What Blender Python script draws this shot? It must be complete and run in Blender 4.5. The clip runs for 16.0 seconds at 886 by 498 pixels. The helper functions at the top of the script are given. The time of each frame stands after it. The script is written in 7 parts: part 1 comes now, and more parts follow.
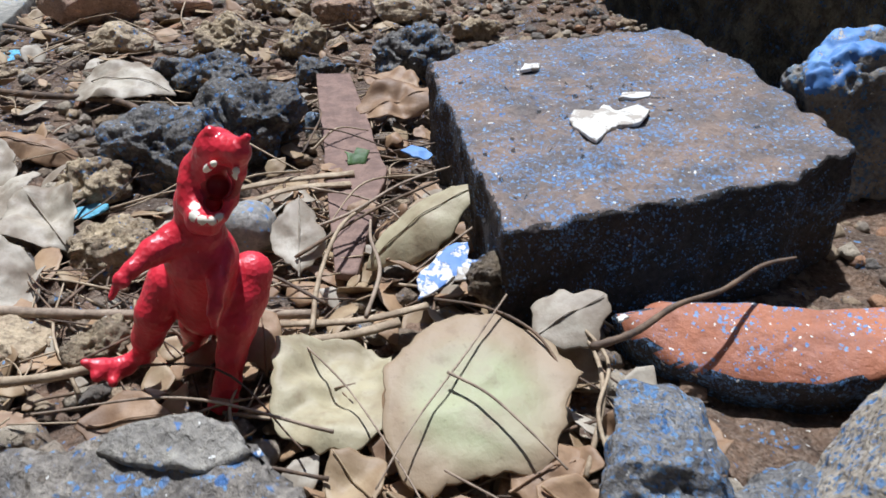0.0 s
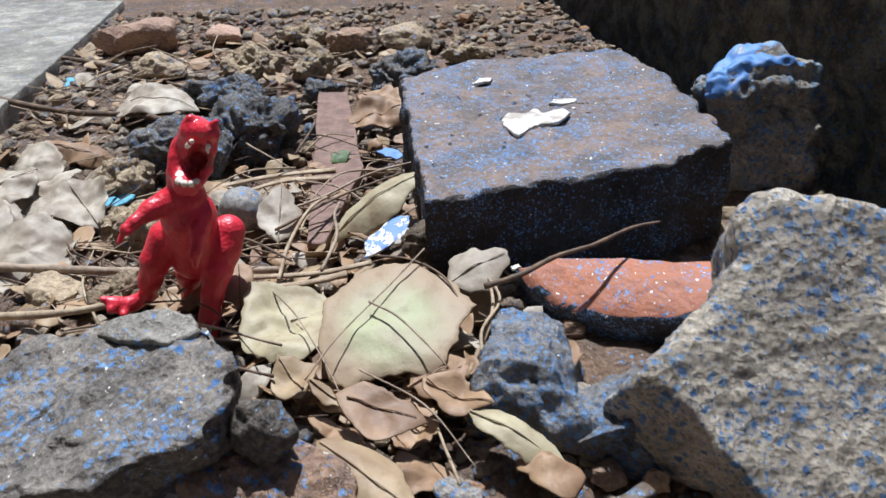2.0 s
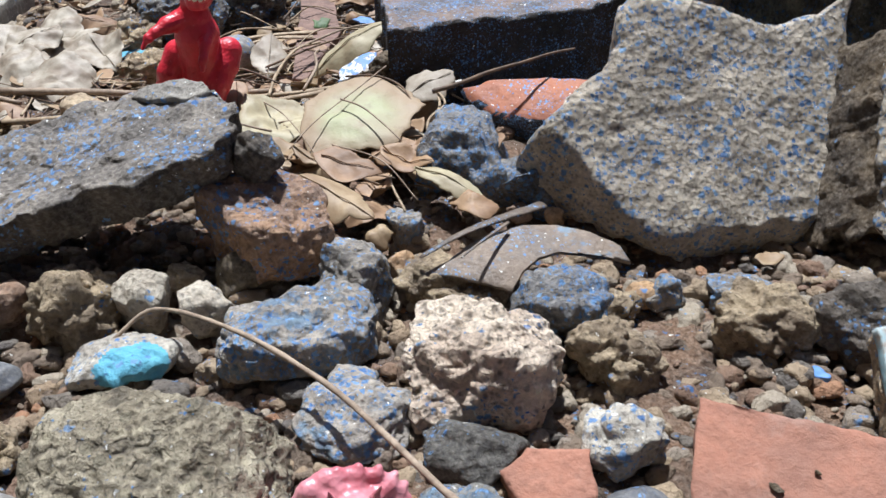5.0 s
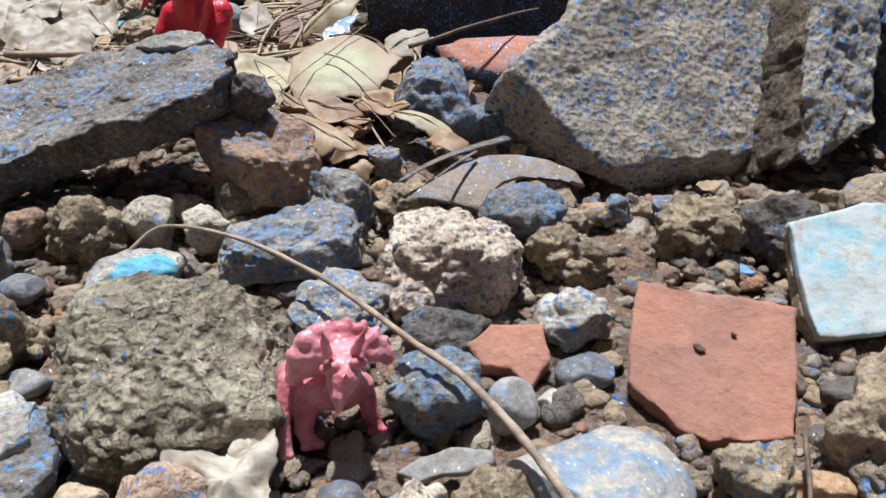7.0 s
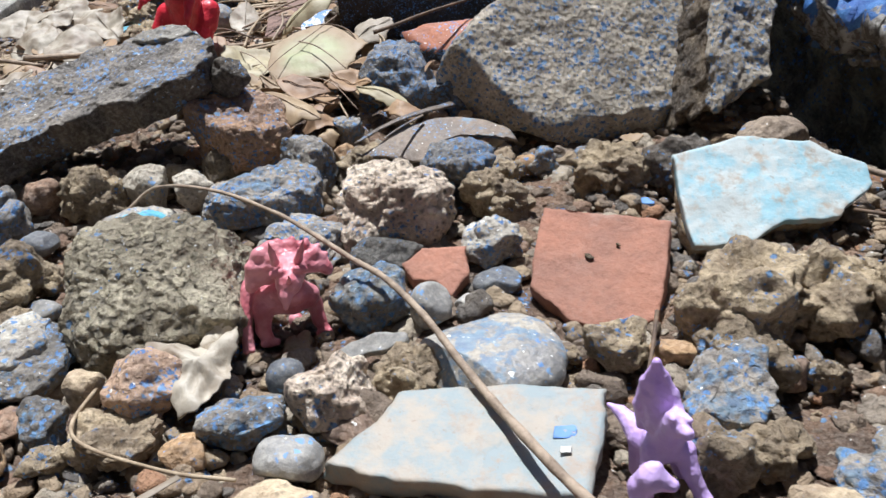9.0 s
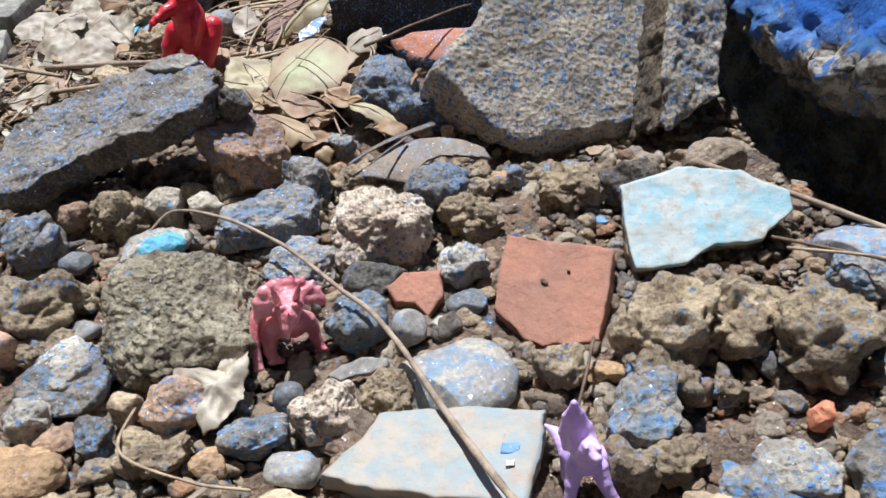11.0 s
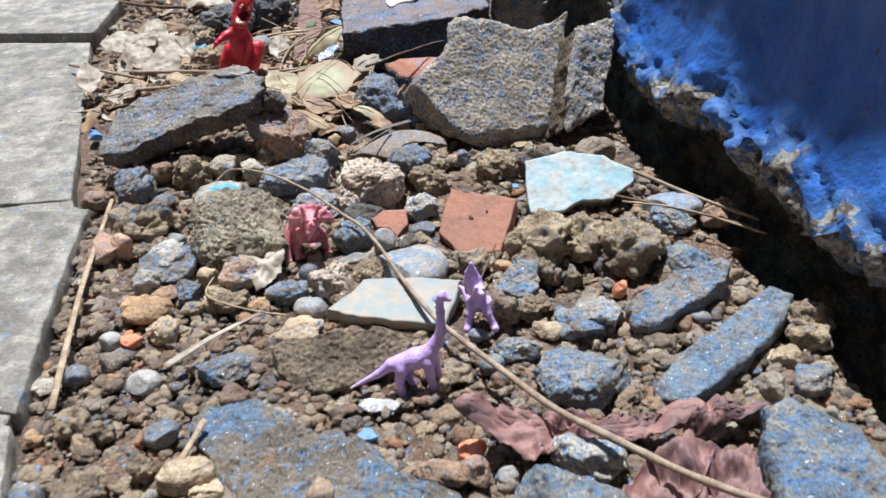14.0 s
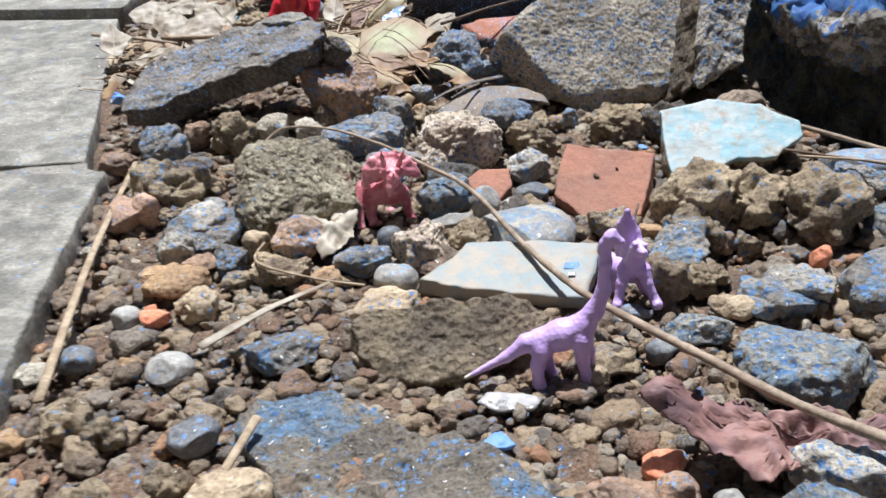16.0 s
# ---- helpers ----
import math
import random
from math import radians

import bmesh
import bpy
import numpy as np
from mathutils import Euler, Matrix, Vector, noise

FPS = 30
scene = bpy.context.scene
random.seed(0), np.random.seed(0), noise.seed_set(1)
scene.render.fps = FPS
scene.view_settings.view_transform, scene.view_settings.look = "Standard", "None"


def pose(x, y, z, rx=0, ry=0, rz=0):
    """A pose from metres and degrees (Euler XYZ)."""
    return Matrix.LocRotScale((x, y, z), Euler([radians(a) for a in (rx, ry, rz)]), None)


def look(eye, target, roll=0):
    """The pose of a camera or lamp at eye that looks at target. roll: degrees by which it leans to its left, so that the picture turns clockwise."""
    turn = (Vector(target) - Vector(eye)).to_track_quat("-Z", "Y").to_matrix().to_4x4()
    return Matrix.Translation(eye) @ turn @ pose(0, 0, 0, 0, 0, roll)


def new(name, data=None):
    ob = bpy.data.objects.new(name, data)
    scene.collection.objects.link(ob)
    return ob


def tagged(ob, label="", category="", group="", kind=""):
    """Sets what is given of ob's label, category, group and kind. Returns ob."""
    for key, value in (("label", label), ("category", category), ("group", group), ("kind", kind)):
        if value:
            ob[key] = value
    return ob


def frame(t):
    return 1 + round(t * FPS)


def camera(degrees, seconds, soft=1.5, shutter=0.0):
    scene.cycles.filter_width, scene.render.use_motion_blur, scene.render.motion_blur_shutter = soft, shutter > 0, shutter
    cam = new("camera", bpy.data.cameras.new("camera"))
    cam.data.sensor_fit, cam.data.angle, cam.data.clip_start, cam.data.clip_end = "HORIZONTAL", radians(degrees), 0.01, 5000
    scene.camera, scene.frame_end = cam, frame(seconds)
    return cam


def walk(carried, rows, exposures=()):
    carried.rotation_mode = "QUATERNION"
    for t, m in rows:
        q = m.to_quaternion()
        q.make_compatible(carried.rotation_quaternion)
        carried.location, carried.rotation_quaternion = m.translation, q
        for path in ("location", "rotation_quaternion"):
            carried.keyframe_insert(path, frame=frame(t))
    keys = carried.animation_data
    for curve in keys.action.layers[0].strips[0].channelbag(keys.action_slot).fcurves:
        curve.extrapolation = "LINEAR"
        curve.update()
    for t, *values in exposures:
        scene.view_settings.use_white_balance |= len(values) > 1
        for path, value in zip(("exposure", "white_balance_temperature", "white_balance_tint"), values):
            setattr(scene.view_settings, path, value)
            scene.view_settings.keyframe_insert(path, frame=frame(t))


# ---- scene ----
cam = camera(54.3, 16.0, 1.5, 0.3)
PATH = [
    (0, (0.018, 0.011, 0.132), (-0.065, 1.748, -0.856), -1.1),
    (0.5, (0.026, -0.001, 0.127), (-0.086, 1.745, -0.842), -1.0),
    (1, (0.032, -0.016, 0.128), (-0.12, 1.733, -0.831), -0.9),
    (1.5, (0.039, -0.031, 0.136), (-0.15, 1.723, -0.806), -2.0),
    (2, (0.054, -0.042, 0.14), (-0.155, 1.725, -0.774), -2.9),
    (2.5, (0.057, -0.066, 0.136), (-0.153, 1.696, -0.787), -3.2),
    (3, (0.059, -0.076, 0.134), (-0.156, 1.677, -0.805), -3.3),
    (3.5, (0.059, -0.087, 0.13), (-0.16, 1.652, -0.833), -3.2),
    (4, (0.063, -0.098, 0.129), (-0.156, 1.628, -0.856), -3.0),
    (4.2, (0.067, -0.103, 0.128), (-0.149, 1.618, -0.868), -2.7),
    (6.3, (0.074, -0.139, 0.12), (-0.065, 1.599, -0.859), -1.3),
    (6.5, (0.075, -0.143, 0.12), (-0.066, 1.591, -0.867), -1.3),
    (7, (0.076, -0.153, 0.119), (-0.062, 1.577, -0.875), -1.8),
    (7.5, (0.077, -0.164, 0.117), (-0.056, 1.562, -0.883), -2.3),
    (8, (0.086, -0.169, 0.124), (-0.045, 1.552, -0.886), -2.6),
    (8.5, (0.087, -0.182, 0.119), (-0.055, 1.544, -0.882), -3.3),
    (8.6, (0.091, -0.184, 0.117), (-0.064, 1.551, -0.867), -3.3),
    (8.7, (0.095, -0.188, 0.118), (-0.091, 1.547, -0.86), -4.4),
    (11, (0.12, -0.212, 0.166), (-0.124, 1.426, -0.956), -7.2),
    (11.5, (0.126, -0.227, 0.197), (-0.13, 1.367, -0.983), -7.1),
    (12, (0.134, -0.243, 0.197), (-0.066, 1.334, -1.017), -5.1),
    (12.5, (0.129, -0.264, 0.215), (0.034, 1.322, -1.0), -3.1),
    (13, (0.136, -0.307, 0.21), (-0.006, 1.314, -0.953), -4.1),
    (13.5, (0.151, -0.336, 0.219), (-0.038, 1.314, -0.895), -4.1),
    (14, (0.152, -0.359, 0.217), (-0.076, 1.318, -0.848), -4.2),
    (14.2, (0.142, -0.376, 0.201), (-0.082, 1.324, -0.827), -3.8),
    (14.5, (0.14, -0.377, 0.184), (-0.125, 1.326, -0.831), -4.6),
    (15, (0.121, -0.365, 0.158), (-0.178, 1.347, -0.832), -5.1),
    (15.5, (0.11, -0.336, 0.16), (-0.196, 1.389, -0.805), -5.2),
    (16, (0.106, -0.299, 0.14), (-0.17, 1.438, -0.813), -4.1),
]
walk(cam, [(t, look(eye, target, roll)) for t, eye, target, roll in PATH], [(0.0, 0.20, 5880, 10), (3.0, 0.35, 5960, 10), (7.0, 0.40, 6060, 10), (16.0, 0.45, 6100, 10)])

# ---- light ----
SUN = Vector((-0.058, 0.295, 0.95)).normalized()
world = bpy.data.worlds.new("sky")
scene.world = world
world.use_nodes = True
wn = world.node_tree.nodes
sky = wn.new("ShaderNodeTexSky")
sky.sky_type, sky.sun_disc = "NISHITA", False
sky.sun_elevation = math.asin(SUN.z)
sky.sun_rotation = math.atan2(SUN.x, SUN.y)
wn["Background"].inputs[1].default_value = 0.098
world.node_tree.links.new(sky.outputs[0], wn["Background"].inputs[0])
sun_data = bpy.data.lights.new("sun", "SUN")
sun_data.energy, sun_data.angle, sun_data.color = 5.0, radians(1.2), (1.0, 0.99, 0.975)
sun = new("sun", sun_data)
sun.matrix_world = look(SUN * 3, (0, 0, 0))


# ---- numeric helpers ----
def smooth(a, b, v):
    t = np.clip((np.asarray(v, float) - a) / (b - a), 0, 1)
    return t * t * (3 - 2 * t)


def lattice(i, j, k, seed):
    h = (i * 374761393 + j * 668265263 + k * 2147483647 + seed * 1442695041) & 0xFFFFFFFF
    h = ((h ^ (h >> 13)) * 1274126177) & 0xFFFFFFFF
    h = ((h ^ (h >> 16)) * 2246822519) & 0xFFFFFFFF
    return ((h ^ (h >> 15)) & 0xFFFFFF) / 8388607.5 - 1


def vnoise(p, size, seed=0):
    """Smooth noise from -1 to 1 with features of that size in metres."""
    q = np.asarray(p, float) / size + 1000.0
    f = np.floor(q).astype(np.int64)
    u = q - f
    u = u * u * (3 - 2 * u)
    total = 0
    for dx in (0, 1):
        for dy in (0, 1):
            for dz in (0, 1):
                w = (u[:, 0] if dx else 1 - u[:, 0]) * (u[:, 1] if dy else 1 - u[:, 1]) * (u[:, 2] if dz else 1 - u[:, 2])
                total = total + w * lattice(f[:, 0] + dx, f[:, 1] + dy, f[:, 2] + dz, seed)
    return total


def fbm(p, size, seed=0, octaves=3, gain=0.5):
    total, amp = 0, 1.0
    for k in range(octaves):
        total = total + amp * vnoise(p, size / 2 ** k, seed + 17 * k)
        amp *= gain
    return total


def ground_height(x, y):
    """The lie of the gravel bed without its grain."""
    x, y = np.asarray(x, float), np.asarray(y, float)
    return 0.010 * smooth(0.07, 0.15, y) * smooth(-0.160, -0.105, x + 0.35 * np.maximum(y - 0.15, 0)) - 0.004 * smooth(0.05, -0.06, x) * smooth(0.08, 0.02, y) - 0.006 * smooth(0.078, 0.094, y) * smooth(0.140, 0.118, y) * smooth(0.085, 0.102, x) * smooth(0.178, 0.160, x) - 0.005 * smooth(0.045, 0.060, y) * smooth(0.105, 0.085, y) * smooth(-0.075, -0.055, x) * smooth(0.002, -0.014, x)


# ---- mesh helpers ----
def mesh_from(name, verts, faces, material, soft=True, extra=(), slots=None):
    me = bpy.data.meshes.new(name)
    me.from_pydata([tuple(v) for v in np.asarray(verts, float)], [], faces if isinstance(faces, list) else faces.tolist())
    me.materials.append(material)
    for m in extra:
        me.materials.append(m)
    if slots is not None:
        me.polygons.foreach_set("material_index", np.asarray(slots, np.int32))
    if soft:
        me.polygons.foreach_set("use_smooth", np.ones(len(me.polygons), bool))
    me.update()
    return me


def part(name, me, parent, label="", m=None):
    ob = new(name, me)
    ob.parent = parent
    if m is not None:
        ob.matrix_basis = m
    return tagged(ob, label)


SPHERES = {}


def sphere(level):
    if level not in SPHERES:
        bm = bmesh.new()
        bmesh.ops.create_icosphere(bm, subdivisions=level, radius=1.0)
        SPHERES[level] = (np.array([v.co for v in bm.verts]), [[v.index for v in f.verts] for f in bm.faces])
        bm.free()
    return SPHERES[level]


def lump(w, d, h, seed, power=2.6, cuts=7, depth=0.75, rough=0.05, grain=0.0004, level=4, nubs=0, knob=0.05):
    """A broken stone: a rounded block with flat breaks, bulges and grain."""
    dirs, faces = sphere(level)
    rng = np.random.default_rng(seed)
    r = (np.abs(dirs) ** power).sum(1) ** (-1 / power)
    v = dirs * r[:, None]
    for _ in range(cuts):
        n = rng.normal(size=3)
        n[2] *= 0.8
        n /= np.linalg.norm(n)
        over = np.maximum(0, v @ n - rng.uniform(depth, depth + 0.22))
        v = v - over[:, None] * n * 0.93
    v = v / np.abs(v).max(0)
    size = np.array([w, d, h]) / 2
    v = v * size
    mean = (w * d * h) ** (1 / 3)
    push = rough * mean * fbm(v, mean * 0.40, seed, 4) + grain * fbm(v, 0.0032, seed + 5, 2)
    if grain >= 0.0003:
        push = push - 0.9 * grain * smooth(0.1, 0.5, fbm(v, 0.0032, seed + 8, 2)) + 0.5 * grain * (1 - 2.4 * np.abs(vnoise(v, 0.005, seed + 11)))
    if nubs:
        seat = rng.normal(size=(nubs, 3))
        seat /= np.linalg.norm(seat, axis=1)[:, None]
        gap = np.sqrt(np.maximum(0, 2 - 2 * (dirs @ seat.T))).min(1) / (2.2 / math.sqrt(nubs))
        push = push + knob * mean * np.sqrt(np.maximum(0, 1 - np.minimum(gap, 1) ** 2))
    v = v + dirs * push[:, None]
    return v, faces


def tilt_of(n):
    """A turn whose z lies along n and whose x is level."""
    n = Vector(n).normalized()
    a = Vector((-n.y, n.x, 0))
    if a.length < 0.08:
        a = Vector((1, 0, 0))
        a -= n * a.dot(n)
    a.normalize()
    b = n.cross(a)
    return Matrix((a, b, n)).transposed().to_4x4()


def slab_form(outline, thick, seed, edge=0.0012, bumps=0.0008, grain=0.0003, step=0.0022, bend=(0, 0), bevel=0.0012, taper=0.0, fold=0.0, crumple=0.0):
    """A broken plate: the outline, cut unevenly, with a top at z = 0, worn edges and a rough underside."""
    pts = np.array(outline, float)
    ring = []
    for a, b in zip(pts, np.roll(pts, -1, 0)):
        n = max(2, int(np.linalg.norm(b - a) / step))
        for k in range(n):
            ring.append(a + (b - a) * k / n)
    ring = np.array(ring)
    m = len(ring)
    centre = ring.mean(0)
    out = ring - centre
    out /= np.linalg.norm(out, axis=1)[:, None] + 1e-9
    flat3 = np.column_stack([ring, np.zeros(m)])
    ring = ring + out * (edge * fbm(flat3, 0.011, seed, 4, 0.6))[:, None]
    rad = np.linalg.norm(ring - centre, axis=1).mean()
    k_top = max(4, int(rad / step))
    rows = []
    for k in range(1, k_top + 1):
        s = k / k_top
        rows.append((s * (1 - bevel / rad) if k < k_top else 1 - bevel / rad, 0.0))
    if thick > bevel * 2.5:
        rows.append((1 - 0.3 * bevel / rad, -0.3 * bevel))
        n = max(2, int(thick / step))
        for k in range(n + 1):
            s = k / n
            rows.append((1 - taper * s, -bevel - (thick - 2 * bevel) * s))
        rows.append((1 - taper - bevel / rad, -thick))
    else:
        rows.append((1.0, -thick * 0.5))
        rows.append((1 - bevel / rad, -thick))
    for k in range(max(2, k_top // 2) - 1, 0, -1):
        rows.append(((1 - taper) * k / max(2, k_top // 2) * 0.98, -thick))
    verts = [np.array([[centre[0], centre[1], 0.0]])]
    for s, z in rows:
        xy = centre + (ring - centre) * s
        verts.append(np.column_stack([xy, np.full(m, z)]))
    verts.append(np.array([[centre[0], centre[1], -thick]]))
    v = np.concatenate(verts)
    faces = [[0, 1 + i, 1 + (i + 1) % m] for i in range(m)]
    for r in range(len(rows) - 1):
        o = 1 + r * m
        for i in range(m):
            j = (i + 1) % m
            faces.append([o + i, o + m + i, o + m + j, o + j])
    last = len(v) - 1
    o = 1 + (len(rows) - 1) * m
    faces += [[last, o + (i + 1) % m, o + i] for i in range(m)]
    side = np.column_stack([(v[:, :2] - centre) / rad, np.zeros(len(v))])
    lift = bumps * fbm(v * (1, 1, 0.2), 0.014, seed + 3, 3) + grain * fbm(v, 0.003, seed + 9, 2)
    if grain >= 0.00035:
        lift = lift - 1.3 * grain * smooth(0.15, 0.5, fbm(v, 0.0036, seed + 8, 2)) + 0.35 * grain * (1 - 2.4 * np.abs(vnoise(v, 0.008, seed + 11)))
    under = (v[:, 2] < -1e-6)
    v[:, 2] += lift * np.where(under & (thick > 0.003), 1.6, 1.0)
    push = (bumps * 1.4 * fbm(v, 0.006, seed + 21, 3)) * (under if thick > 0.003 else 0)
    v += side * np.asarray(push)[:, None]
    rel = v[:, :2] - centre
    v[:, 2] += bend[0] * rel[:, 0] ** 2 + bend[1] * rel[:, 1] ** 2
    if fold:
        v[:, 2] += fold * fbm(np.column_stack([rel, np.zeros(len(rel))]), 0.012, seed + 31, 3)
    if crumple:
        ridge = 1 - 2 * np.abs(fbm(np.column_stack([rel[:, 0], rel[:, 1] * 0.45, np.zeros(len(rel))]), 0.0048, seed + 41, 4, 0.6))
        v[:, 2] += crumple * ridge
    return v, faces


def tube_form(points, r0, r1, seed=0, sides=8, wobble=0.15, steps=7, flat=1.0):
    """A stalk along a smooth line through the points, thinner towards its end."""
    p = [Vector(q) for q in points]
    p = [p[0] * 2 - p[1]] + p + [p[-1] * 2 - p[-2]]
    line = []
    for i in range(1, len(p) - 2):
        for k in range(steps + (i == len(p) - 3)):
            t = k / steps
            a, b, c, d = p[i - 1], p[i], p[i + 1], p[i + 2]
            line.append(0.5 * (2 * b + (c - a) * t + (2 * a - 5 * b + 4 * c - d) * t * t + (3 * b - a - 3 * c + d) * t ** 3))
    rng = random.Random(seed)
    verts, faces = [], []
    n = len(line)
    for i, q in enumerate(line):
        way = (line[min(i + 1, n - 1)] - line[max(i - 1, 0)]).normalized()
        side = way.cross(Vector((0, 0, 1)))
        side = side.normalized() if side.length > 1e-4 else Vector((1, 0, 0))
        up = side.cross(way)
        r = (r0 + (r1 - r0) * i / (n - 1)) * (1 + wobble * rng.uniform(-1, 1))
        for k in range(sides):
            a = 2 * math.pi * k / sides
            verts.append(q + side * (r * math.cos(a)) + up * (r * flat * math.sin(a)))
    for i in range(n - 1):
        for k in range(sides):
            j = (k + 1) % sides
            faces.append([i * sides + k, i * sides + j, (i + 1) * sides + j, (i + 1) * sides + k])
    faces.append(list(range(sides))[::-1])
    faces.append([(n - 1) * sides + k for k in range(sides)])
    return verts, faces


# ---- materials ----
BLUE = (0.055, 0.16, 0.62, 1)


class Nodes:
    """A small builder for node materials."""

    def __init__(self, name, random_shift=True):
        self.mat = bpy.data.materials.new(name)
        self.mat.use_nodes = True
        self.tree = self.mat.node_tree
        self.bsdf = self.tree.nodes["Principled BSDF"]
        at = self.add("ShaderNodeTexCoord").outputs["Object"]
        if random_shift:
            info = self.add("ShaderNodeObjectInfo")
            shift = self.add("ShaderNodeVectorMath", operation="MULTIPLY_ADD")
            self.join(info.outputs["Random"], shift.inputs[0])
            shift.inputs[1].default_value = (3.1, 5.7, 7.3)
            self.join(at, shift.inputs[2])
            at = shift.outputs[0]
            self.random = info.outputs["Random"]
        self.at = at

    def add(self, kind, operation=None, feature=None, data_type=None, blend_type=None):
        n = self.tree.nodes.new(kind)
        if operation:
            n.operation = operation
        if feature:
            n.feature = feature
        if data_type:
            n.data_type = data_type
        if blend_type:
            n.blend_type = blend_type
        return n

    def join(self, a, b):
        self.tree.links.new(a, b)

    def noise(self, size, detail=3.0, rough=0.6, at=None):
        n = self.add("ShaderNodeTexNoise")
        self.join(at or self.at, n.inputs["Vector"])
        n.inputs["Scale"].default_value = 1 / size
        n.inputs["Detail"].default_value = detail
        n.inputs["Roughness"].default_value = rough
        return n.outputs["Fac"]

    def cells(self, size, feature="F1", at=None):
        n = self.add("ShaderNodeTexVoronoi", feature=feature)
        self.join(at or self.at, n.inputs["Vector"])
        n.inputs["Scale"].default_value = 1 / size
        return n

    def span(self, value, lo, hi, a=0.0, b=1.0):
        n = self.add("ShaderNodeMapRange")
        n.interpolation_type = "SMOOTHSTEP"
        self.join(value, n.inputs[0])
        for k, x in zip((1, 2, 3, 4), (lo, hi, a, b)):
            n.inputs[k].default_value = x
        return n.outputs[0]

    def math(self, op, a, b=0.0):
        n = self.add("ShaderNodeMath", operation=op)
        for k, x in enumerate((a, b)):
            if isinstance(x, bpy.types.NodeSocket):
                self.join(x, n.inputs[k])
            else:
                n.inputs[k].default_value = x
        return n.outputs[0]

    def mix(self, fac, a, b, blend="MIX"):
        n = self.add("ShaderNodeMix", data_type="RGBA", blend_type=blend)
        for k, x in ((0, fac), (6, a), (7, b)):
            if isinstance(x, bpy.types.NodeSocket):
                self.join(x, n.inputs[k])
            else:
                n.inputs[k].default_value = x
        return n.outputs[2]

    def bump(self, height, strength, distance, under=None):
        n = self.add("ShaderNodeBump")
        n.inputs["Strength"].default_value = strength
        n.inputs["Distance"].default_value = distance
        self.join(height, n.inputs["Height"])
        if under is not None:
            self.join(under, n.inputs["Normal"])
        return n.outputs[0]

    def done(self, colour, rough, normal=None, metal=0.0):
        if isinstance(colour, bpy.types.NodeSocket):
            self.join(colour, self.bsdf.inputs["Base Color"])
        else:
            self.bsdf.inputs["Base Color"].default_value = colour
        if isinstance(rough, bpy.types.NodeSocket):
            self.join(rough, self.bsdf.inputs["Roughness"])
        else:
            self.bsdf.inputs["Roughness"].default_value = rough
        if normal is not None:
            self.join(normal, self.bsdf.inputs["Normal"])
        self.bsdf.inputs["Metallic"].default_value = metal
        return self.mat


def rgb(r, g, b):
    return (r, g, b, 1)


